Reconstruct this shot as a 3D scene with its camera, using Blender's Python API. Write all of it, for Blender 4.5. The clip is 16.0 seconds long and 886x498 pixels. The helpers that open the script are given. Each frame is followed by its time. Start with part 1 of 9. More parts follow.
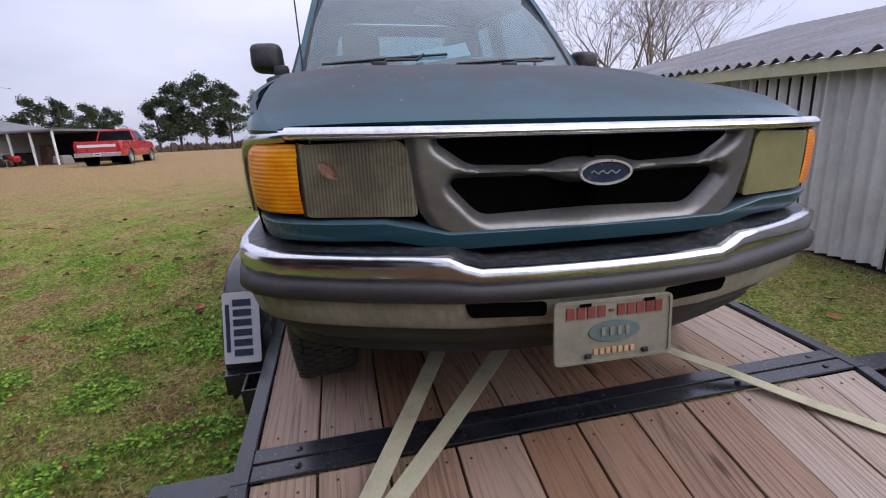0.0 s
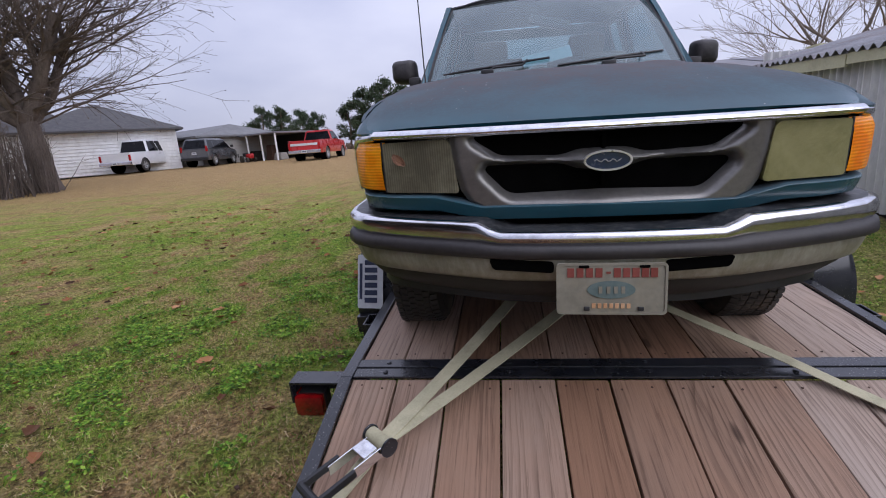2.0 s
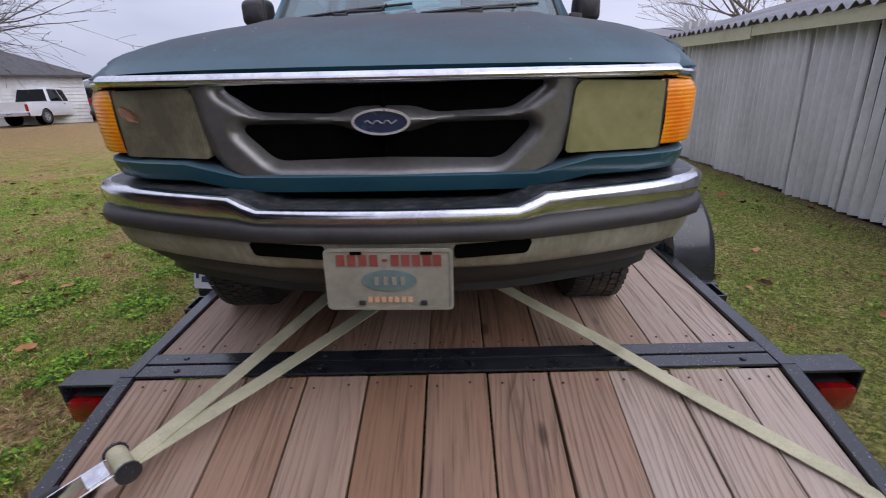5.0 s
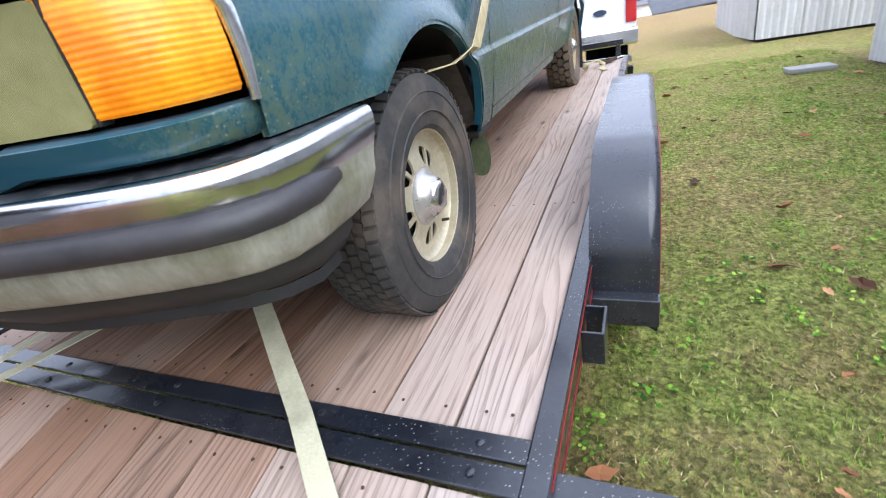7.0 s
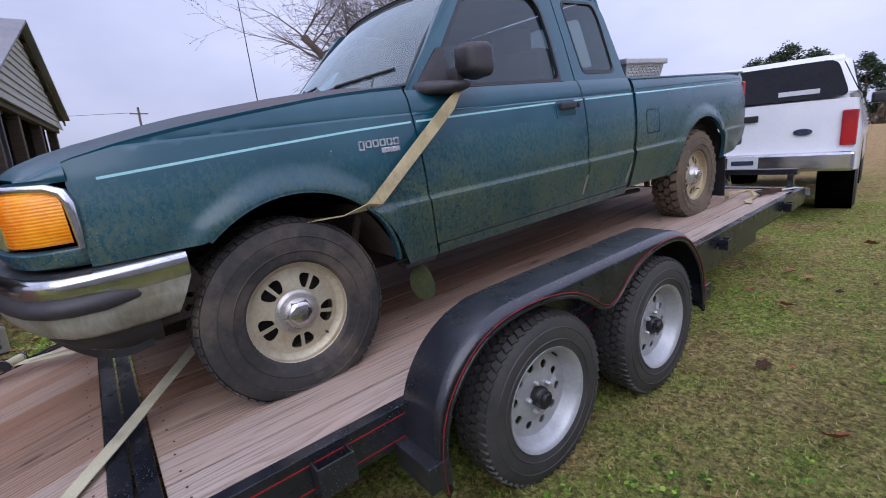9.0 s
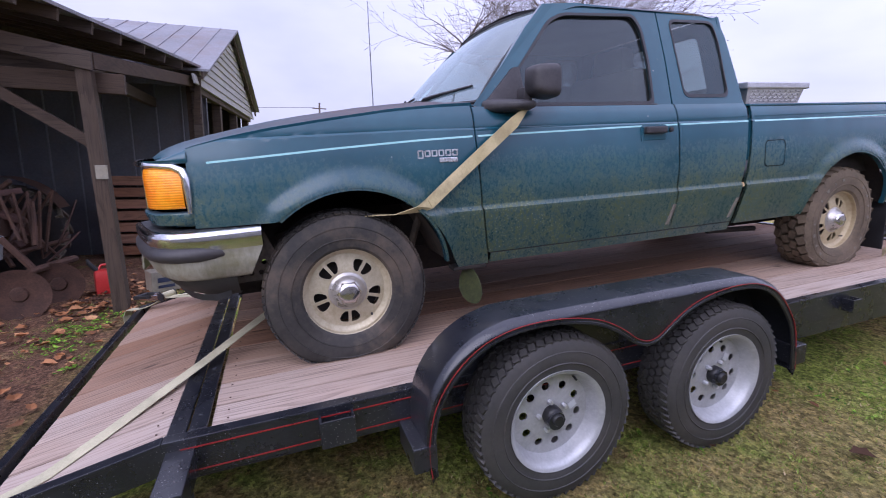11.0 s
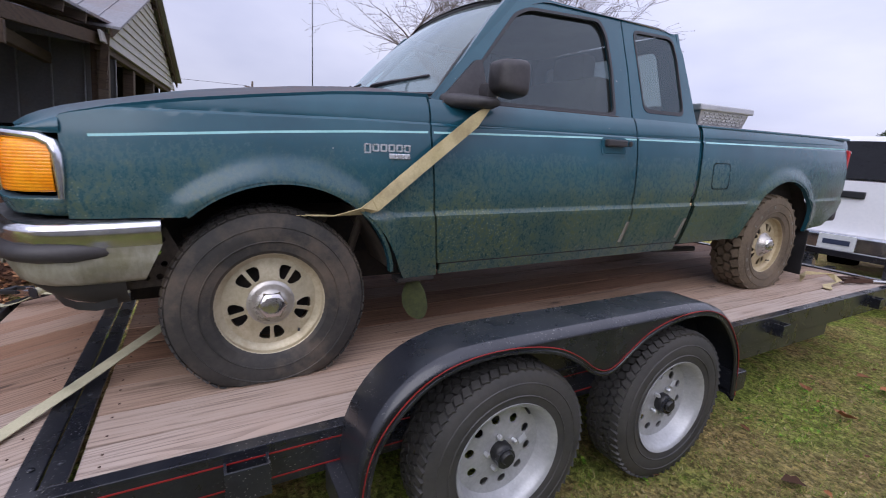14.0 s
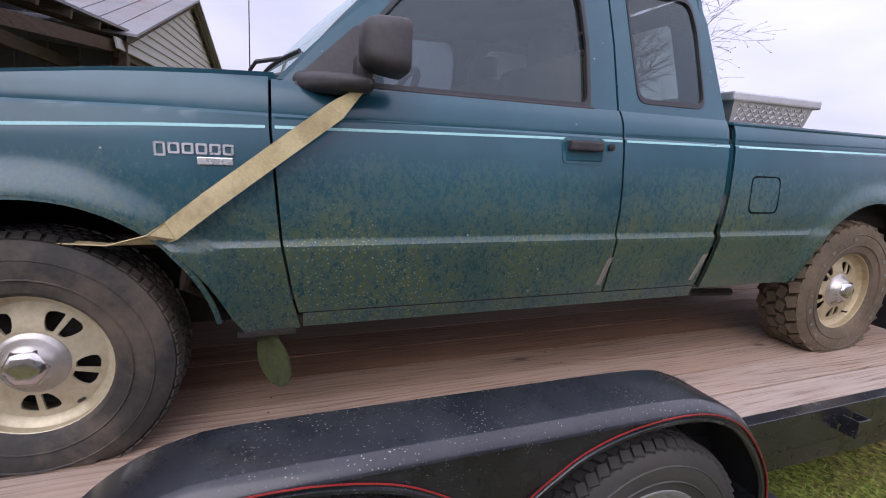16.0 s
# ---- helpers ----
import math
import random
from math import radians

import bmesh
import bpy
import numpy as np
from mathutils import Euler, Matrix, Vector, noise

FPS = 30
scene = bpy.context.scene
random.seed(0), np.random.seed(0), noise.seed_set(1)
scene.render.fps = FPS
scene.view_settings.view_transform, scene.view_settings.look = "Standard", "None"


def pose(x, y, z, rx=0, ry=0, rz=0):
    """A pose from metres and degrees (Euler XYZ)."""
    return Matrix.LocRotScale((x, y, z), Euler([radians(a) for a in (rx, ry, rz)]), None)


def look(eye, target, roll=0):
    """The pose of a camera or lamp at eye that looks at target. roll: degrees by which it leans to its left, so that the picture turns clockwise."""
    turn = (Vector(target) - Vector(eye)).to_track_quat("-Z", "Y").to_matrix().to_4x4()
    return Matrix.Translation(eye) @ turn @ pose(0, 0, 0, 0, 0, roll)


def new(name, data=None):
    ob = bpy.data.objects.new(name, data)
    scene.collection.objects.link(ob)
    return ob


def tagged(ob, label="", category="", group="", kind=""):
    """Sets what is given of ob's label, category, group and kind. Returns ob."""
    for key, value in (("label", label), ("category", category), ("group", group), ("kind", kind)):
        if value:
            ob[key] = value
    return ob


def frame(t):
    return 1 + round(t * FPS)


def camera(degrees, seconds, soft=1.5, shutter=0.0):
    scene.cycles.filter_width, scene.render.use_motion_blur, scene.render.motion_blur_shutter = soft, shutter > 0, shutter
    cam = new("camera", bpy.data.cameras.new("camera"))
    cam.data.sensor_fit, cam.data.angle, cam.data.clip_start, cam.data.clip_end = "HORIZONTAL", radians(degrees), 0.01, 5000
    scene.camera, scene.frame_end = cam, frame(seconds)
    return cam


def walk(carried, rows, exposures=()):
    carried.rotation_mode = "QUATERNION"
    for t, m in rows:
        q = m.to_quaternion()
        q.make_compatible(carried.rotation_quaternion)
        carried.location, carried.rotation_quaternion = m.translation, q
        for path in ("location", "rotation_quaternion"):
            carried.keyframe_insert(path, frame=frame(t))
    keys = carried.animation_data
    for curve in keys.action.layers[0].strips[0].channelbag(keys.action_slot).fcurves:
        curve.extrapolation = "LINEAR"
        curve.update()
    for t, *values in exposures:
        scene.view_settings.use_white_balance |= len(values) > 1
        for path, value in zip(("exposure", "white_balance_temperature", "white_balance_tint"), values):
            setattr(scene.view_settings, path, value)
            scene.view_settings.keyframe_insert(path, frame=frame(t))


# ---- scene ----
cam = camera(88.8, 16.0, 1.0, 0.2)
PATH = [
    (0, (0.762, 0.724, 1.296), (1.171, 2.623, 0.82), -2.8),
    (0.5, (0.737, 0.516, 1.289), (0.998, 2.434, 0.786), -2.5),
    (1, (0.829, 0.391, 1.311), (0.794, 2.329, 0.819), -2.0),
    (1.5, (0.994, 0.328, 1.257), (0.701, 2.246, 0.77), -2.1),
    (2, (1.063, 0.319, 1.288), (0.776, 2.244, 0.827), -4.3),
    (2.5, (1.083, 0.349, 1.27), (0.867, 2.284, 0.811), -4.6),
    (3, (1.082, 0.325, 1.276), (0.869, 2.263, 0.83), -4.9),
    (3.2, (1.088, 0.316, 1.269), (0.88, 2.256, 0.831), -4.8),
    (5.3, (1.69, 0.649, 1.233), (1.636, 2.544, 0.597), -2.4),
    (5.5, (1.825, 0.681, 1.199), (1.742, 2.575, 0.563), -3.5),
    (6, (2.089, 0.888, 1.153), (1.908, 2.716, 0.361), -3.7),
    (6.5, (2.33, 1.147, 1.114), (1.908, 2.905, 0.258), -8.5),
    (7, (2.688, 1.35, 1.132), (1.889, 3.006, 0.345), -10.1),
    (7.5, (2.916, 1.459, 1.193), (1.841, 3.008, 0.528), -7.0),
    (8, (3.146, 1.662, 1.24), (1.898, 3.096, 0.618), -0.2),
    (8.2, (3.292, 1.721, 1.263), (1.986, 3.134, 0.717), -1.6),
    (10.3, (4.053, 2.218, 1.319), (2.299, 3.087, 0.908), 1.2),
    (10.5, (4.059, 2.221, 1.321), (2.286, 3.057, 0.925), 1.2),
    (11, (4.056, 2.222, 1.316), (2.214, 2.906, 0.945), 1.2),
    (11.5, (4.048, 2.202, 1.301), (2.143, 2.696, 0.945), 1.4),
    (12, (4.04, 2.184, 1.292), (2.103, 2.52, 0.921), 1.6),
    (12.5, (4.018, 2.178, 1.292), (2.08, 2.483, 0.899), 1.7),
    (13, (3.975, 2.192, 1.284), (2.05, 2.519, 0.853), 2.2),
    (13.5, (3.866, 2.185, 1.325), (2.014, 2.82, 0.92), 4.3),
    (14, (3.805, 2.264, 1.326), (2.086, 3.217, 0.955), 6.0),
    (14.5, (3.821, 2.485, 1.356), (2.107, 3.455, 1.009), 3.0),
    (15, (3.827, 2.704, 1.342), (2.057, 3.574, 1.01), 0.8),
    (15.5, (3.617, 2.911, 1.368), (1.8, 3.677, 1.033), 5.8),
    (16, (3.511, 3.094, 1.387), (1.67, 3.787, 1.029), 6.5),
]
EXPOSURE = [(0, 0.29, 5980, 14), (1.5, 0.10, 5850, 14), (3.0, 0.10, 5850, 14), (5.5, 0.26, 5950, 12), (6.0, 1.0, 5900, 8), (6.4, 1.33, 5850, 8), (7.0, 1.4, 5600, 6), (7.5, 0.33, 5550, 8), (8.2, 0.27, 5550, 11),
            (10.3, 0.5, 5560, 26), (11.2, 0.72, 5550, 25), (12.2, 1.03, 5600, 19), (13.0, 0.95, 5600, 19), (13.5, 0.5, 5680, 19), (14.0, 0.4, 5900, 16), (14.5, 0.4, 6050, 16), (16.0, 0.62, 6100, 19)]
walk(cam, [(t, look(eye, target, roll)) for t, eye, target, roll in PATH], EXPOSURE)

# ---- world and sun: a bright overcast winter sky ----
world = bpy.data.worlds.new("overcast_sky")
scene.world = world
world.use_nodes = True
wn, wl = world.node_tree.nodes, world.node_tree.links
wn.clear()
w_out = wn.new("ShaderNodeOutputWorld")
w_bg = wn.new("ShaderNodeBackground")
w_sky = wn.new("ShaderNodeTexSky")
w_sky.sky_type, w_sky.sun_disc = "NISHITA", False
w_sky.sun_elevation, w_sky.sun_rotation = radians(38.5), radians(129.5)
w_sky.air_density, w_sky.dust_density = 1.0, 3.0
w_dim = wn.new("ShaderNodeVectorMath")
w_dim.operation = "SCALE"
w_dim.inputs["Scale"].default_value = 0.10
w_co = wn.new("ShaderNodeTexCoord")
w_sep = wn.new("ShaderNodeSeparateXYZ")
w_map = wn.new("ShaderNodeMapping")
w_map.inputs["Scale"].default_value = (1.0, 1.0, 2.6)
w_cl = wn.new("ShaderNodeTexNoise")
w_cl.inputs["Scale"].default_value, w_cl.inputs["Detail"].default_value = 2.2, 5.0
w_cl.inputs["Roughness"].default_value = 0.5
w_ramp = wn.new("ShaderNodeValToRGB")
w_ramp.color_ramp.elements[0].position, w_ramp.color_ramp.elements[1].position = 0.35, 0.68
w_ramp.color_ramp.elements[0].color = (0.60, 0.60, 0.72, 1)
w_ramp.color_ramp.elements[1].color = (0.80, 0.78, 0.87, 1)
w_up = wn.new("ShaderNodeMapRange")
w_up.inputs["From Min"].default_value, w_up.inputs["From Max"].default_value = 0.0, 1.0
w_up.inputs["To Min"].default_value, w_up.inputs["To Max"].default_value = 0.79, 1.9
w_side = wn.new("ShaderNodeVectorMath")
w_side.operation = "DOT_PRODUCT"
w_side.inputs[1].default_value = (0.894, 0.447, 0.0)
w_lift = wn.new("ShaderNodeMath")
w_lift.operation = "MULTIPLY_ADD"
w_lift.inputs[1].default_value, w_lift.inputs[2].default_value = 0.16, 0.93
w_both = wn.new("ShaderNodeMath")
w_both.operation = "MULTIPLY"
w_gain = wn.new("ShaderNodeVectorMath")
w_gain.operation = "SCALE"
w_mix = wn.new("ShaderNodeMix")
w_mix.data_type = "RGBA"
w_mix.inputs["Factor"].default_value = 0.90
wl.new(w_sky.outputs["Color"], w_dim.inputs[0])
wl.new(w_co.outputs["Generated"], w_map.inputs["Vector"])
wl.new(w_map.outputs["Vector"], w_cl.inputs["Vector"])
wl.new(w_cl.outputs["Fac"], w_ramp.inputs["Fac"])
wl.new(w_co.outputs["Generated"], w_sep.inputs[0])
wl.new(w_sep.outputs["Z"], w_up.inputs["Value"])
wl.new(w_ramp.outputs["Color"], w_gain.inputs[0])
wl.new(w_co.outputs["Generated"], w_side.inputs[0])
wl.new(w_side.outputs["Value"], w_lift.inputs[0])
wl.new(w_lift.outputs[0], w_both.inputs[0])
wl.new(w_up.outputs["Result"], w_both.inputs[1])
wl.new(w_both.outputs[0], w_gain.inputs["Scale"])
wl.new(w_dim.outputs[0], w_mix.inputs["A"])
wl.new(w_gain.outputs[0], w_mix.inputs["B"])
wl.new(w_mix.outputs["Result"], w_bg.inputs["Color"])
w_bg.inputs["Strength"].default_value = 1.0
wl.new(w_bg.outputs[0], w_out.inputs["Surface"])

sun_data = bpy.data.lights.new("sun", "SUN")
sun_data.energy, sun_data.angle, sun_data.color = 1.15, radians(60), (1.0, 0.96, 0.9)
sun = new("sun", sun_data)
sun.matrix_world = look((17, -14, 17.5), (0, 0, 0))

# ---- materials ----


def base_mat(name):
    m = bpy.data.materials.new(name)
    m.use_nodes = True
    n = m.node_tree.nodes
    return m, n, m.node_tree.links, n["Principled BSDF"]


def ramp_node(n, stops):
    r = n.new("ShaderNodeValToRGB")
    e = r.color_ramp.elements
    while len(e) < len(stops):
        e.new(0.5)
    for el, (p, c) in zip(e, stops):
        el.position, el.color = p, (*c, 1)
    return r


def noise_node(n, l, vec, scale, detail=4.0, rough=0.6, stretch=None):
    t = n.new("ShaderNodeTexNoise")
    t.inputs["Scale"].default_value, t.inputs["Detail"].default_value = scale, detail
    t.inputs["Roughness"].default_value = rough
    if stretch:
        mp = n.new("ShaderNodeMapping")
        mp.inputs["Scale"].default_value = stretch
        l.new(vec, mp.inputs["Vector"])
        vec = mp.outputs["Vector"]
    l.new(vec, t.inputs["Vector"])
    return t


def mix_col(n, l, fac, a, b):
    m = n.new("ShaderNodeMix")
    m.data_type = "RGBA"
    for sock, v in (("Factor", fac), ("A", a), ("B", b)):
        if isinstance(v, (int, float)):
            m.inputs[sock].default_value = v
        elif isinstance(v, tuple):
            m.inputs[sock].default_value = (*v, 1)
        else:
            l.new(v, m.inputs[sock])
    return m.outputs["Result"]


def mul(n, l, a, b, op="MULTIPLY"):
    m = n.new("ShaderNodeMath")
    m.operation, m.use_clamp = op, True
    for i, v in enumerate((a, b)):
        if isinstance(v, (int, float)):
            m.inputs[i].default_value = v
        else:
            l.new(v, m.inputs[i])
    return m.outputs[0]


def obj_coord(n, l, shift=False):
    """Object coordinates; shift moves them by each object's own random number."""
    c = n.new("ShaderNodeTexCoord")
    if not shift:
        return c.outputs["Object"]
    i = n.new("ShaderNodeObjectInfo")
    v = n.new("ShaderNodeVectorMath")
    v.operation = "SCALE"
    v.inputs[0].default_value = (37.0, 91.0, 53.0)
    l.new(i.outputs["Random"], v.inputs["Scale"])
    a = n.new("ShaderNodeVectorMath")
    l.new(c.outputs["Object"], a.inputs[0])
    l.new(v.outputs[0], a.inputs[1])
    return a.outputs[0]


def bump(n, l, bsdf, height, strength, dist=0.01):
    b = n.new("ShaderNodeBump")
    b.inputs["Strength"].default_value, b.inputs["Distance"].default_value = strength, dist
    l.new(height, b.inputs["Height"])
    l.new(b.outputs["Normal"], bsdf.inputs["Normal"])


def surface(name, c1, c2, rough=0.6, metal=0.0, scale=6.0, fine=60.0, bump_s=0.15, rough_var=0.15, coat=0.0,
            stretch=None, dirt=None, dirt_amt=0.5, dirt_scale=3.0, shift=False, spec=0.5, transmission=0.0):
    """A worn surface: two colours mixed by coarse and fine noise, an optional dirt colour in patches, rough and bump varied."""
    m, n, l, b = base_mat(name)
    co = obj_coord(n, l, shift)
    t1 = noise_node(n, l, co, scale, 5, 0.62, stretch)
    t2 = noise_node(n, l, co, fine, 3, 0.6, stretch)
    f = mul(n, l, mul(n, l, t1.outputs["Fac"], 0.65), mul(n, l, t2.outputs["Fac"], 0.35), "ADD")
    r = ramp_node(n, [(0.36, c1), (0.64, c2)])
    l.new(f, r.inputs["Fac"])
    col = r.outputs["Color"]
    if dirt:
        t3 = noise_node(n, l, co, dirt_scale, 6, 0.7)
        dr = ramp_node(n, [(0.48, (0, 0, 0)), (0.70, (1, 1, 1))])
        l.new(t3.outputs["Fac"], dr.inputs["Fac"])
        d = mul(n, l, dr.outputs["Color"], dirt_amt)
        col = mix_col(n, l, d, col, dirt)
    l.new(col, b.inputs["Base Color"])
    rr = n.new("ShaderNodeMapRange")
    rr.inputs["To Min"].default_value, rr.inputs["To Max"].default_value = max(0.02, rough - rough_var), min(1.0, rough + rough_var)
    l.new(t1.outputs["Fac"], rr.inputs["Value"])
    l.new(rr.outputs[0], b.inputs["Roughness"])
    b.inputs["Metallic"].default_value = metal
    b.inputs["Coat Weight"].default_value = coat
    b.inputs["Coat Roughness"].default_value = 0.12
    b.inputs["Specular IOR Level"].default_value = spec
    b.inputs["Transmission Weight"].default_value = transmission
    if bump_s:
        bump(n, l, b, t2.outputs["Fac"], bump_s, 0.004)
    return m


def paint_material():
    """Old teal paint: chalky where it faces the sky, green with algae and grime low on the sides, specked all over."""
    m, n, l, b = base_mat("teal_paint")
    co = obj_coord(n, l)
    sep = n.new("ShaderNodeSeparateXYZ")
    l.new(co, sep.inputs[0])
    big = noise_node(n, l, co, 2.2, 5, 0.6)
    r = ramp_node(n, [(0.35, (0.010, 0.057, 0.082)), (0.65, (0.017, 0.079, 0.108))])
    l.new(big.outputs["Fac"], r.inputs["Fac"])
    col = r.outputs["Color"]
    # chalked clear coat on hood and roof
    geo = n.new("ShaderNodeNewGeometry")
    sn = n.new("ShaderNodeSeparateXYZ")
    l.new(geo.outputs["Normal"], sn.inputs[0])
    up = n.new("ShaderNodeMapRange")
    up.inputs["From Min"].default_value, up.inputs["From Max"].default_value = 0.72, 0.97
    l.new(sn.outputs["Z"], up.inputs["Value"])
    pat = noise_node(n, l, co, 5.0, 6, 0.68, (1.0, 0.55, 1.0))
    pr = ramp_node(n, [(0.30, (0.45, 0.45, 0.45)), (0.70, (1, 1, 1))])
    l.new(pat.outputs["Fac"], pr.inputs["Fac"])
    dust = noise_node(n, l, co, 60.0, 5, 0.8)
    chalk = mul(n, l, mul(n, l, mul(n, l, up.outputs[0], pr.outputs["Color"]), dust.outputs["Fac"], "MULTIPLY"), 1.35)
    aft = n.new("ShaderNodeMapRange")
    aft.inputs["From Min"].default_value, aft.inputs["From Max"].default_value = -0.75, 0.10
    aft.inputs["To Min"].default_value, aft.inputs["To Max"].default_value = 0.62, 1.25
    l.new(sep.outputs["Y"], aft.inputs["Value"])
    col = mix_col(n, l, mul(n, l, chalk, aft.outputs[0]), col, (0.132, 0.092, 0.088))
    # algae and road grime, on the flanks only
    flank = n.new("ShaderNodeMath")
    flank.operation = "ABSOLUTE"
    l.new(sn.outputs["X"], flank.inputs[0])
    flank_on = n.new("ShaderNodeMapRange")
    flank_on.inputs["From Min"].default_value, flank_on.inputs["From Max"].default_value = 0.35, 0.75
    l.new(flank.outputs[0], flank_on.inputs["Value"])
    low = n.new("ShaderNodeMapRange")
    low.inputs["From Min"].default_value, low.inputs["From Max"].default_value = 0.90, 0.60
    l.new(sep.outputs["Z"], low.inputs["Value"])
    low_on = mul(n, l, low.outputs[0], flank_on.outputs[0])
    al = noise_node(n, l, co, 2.6, 9, 0.72, (1.0, 1.0, 0.8))
    al2 = noise_node(n, l, co, 62.0, 9, 0.85, (1.0, 1.0, 0.7))
    ar = ramp_node(n, [(0.37, (0.12, 0.12, 0.12)), (0.57, (1, 1, 1))])
    l.new(al.outputs["Fac"], ar.inputs["Fac"])
    ar2 = ramp_node(n, [(0.45, (0.08, 0.08, 0.08)), (0.57, (1, 1, 1))])
    l.new(al2.outputs["Fac"], ar2.inputs["Fac"])
    alg = mul(n, l, mul(n, l, mul(n, l, low_on, ar.outputs["Color"]), ar2.outputs["Color"]), 0.95)
    col = mix_col(n, l, alg, col, (0.130, 0.152, 0.048))
    grime = mul(n, l, mul(n, l, mul(n, l, low_on, low_on), al2.outputs["Fac"]), 0.9)
    col = mix_col(n, l, grime, col, (0.030, 0.044, 0.022))
    fk = n.new("ShaderNodeTexVoronoi")
    fk.inputs["Scale"].default_value = 85.0
    l.new(co, fk.inputs["Vector"])
    fkr = ramp_node(n, [(0.13, (1, 1, 1)), (0.24, (0, 0, 0))])
    l.new(fk.outputs["Distance"], fkr.inputs["Fac"])
    col = mix_col(n, l, mul(n, l, mul(n, l, fkr.outputs["Color"], mul(n, l, low_on, ar.outputs["Color"])), 0.55), col, (0.36, 0.37, 0.25))
    # specks: droppings and flakes
    vo = n.new("ShaderNodeTexVoronoi")
    vo.inputs["Scale"].default_value, vo.inputs["Randomness"].default_value = 17.0, 1.0
    l.new(co, vo.inputs["Vector"])
    vr = ramp_node(n, [(0.035, (1, 1, 1)), (0.055, (0, 0, 0))])
    l.new(vo.outputs["Distance"], vr.inputs["Fac"])
    sel = noise_node(n, l, co, 2.6, 2, 0.5)
    sr = ramp_node(n, [(0.47, (0, 0, 0)), (0.54, (1, 1, 1))])
    l.new(sel.outputs["Fac"], sr.inputs["Fac"])
    speck = mul(n, l, mul(n, l, vr.outputs["Color"], sr.outputs["Color"]), 0.7)
    col = mix_col(n, l, speck, col, (0.55, 0.55, 0.52))
    l.new(col, b.inputs["Base Color"])
    rg = n.new("ShaderNodeMath")
    rg.operation, rg.use_clamp = "ADD", True
    rg.inputs[1].default_value = 0.24
    l.new(mul(n, l, mul(n, l, chalk, 0.7), mul(n, l, alg, 0.5), "ADD"), rg.inputs[0])
    dull = n.new("ShaderNodeMath")
    dull.operation, dull.use_clamp = "MULTIPLY_ADD", True
    dull.inputs[1].default_value = 0.26
    l.new(up.outputs[0], dull.inputs[0])
    l.new(rg.outputs[0], dull.inputs[2])
    l.new(dull.outputs[0], b.inputs["Roughness"])
    # the clear coat has gone from the faces turned to the sky
    coat = n.new("ShaderNodeMapRange")
    coat.inputs["To Min"].default_value, coat.inputs["To Max"].default_value = 0.20, 0.02
    l.new(up.outputs[0], coat.inputs["Value"])
    l.new(coat.outputs[0], b.inputs["Coat Weight"])
    b.inputs["Coat Roughness"].default_value = 0.10
    spec = n.new("ShaderNodeMapRange")
    spec.inputs["To Min"].default_value, spec.inputs["To Max"].default_value = 0.5, 0.22
    l.new(up.outputs[0], spec.inputs["Value"])
    l.new(spec.outputs[0], b.inputs["Specular IOR Level"])
    bump(n, l, b, al2.outputs["Fac"], 0.05, 0.002)
    return m


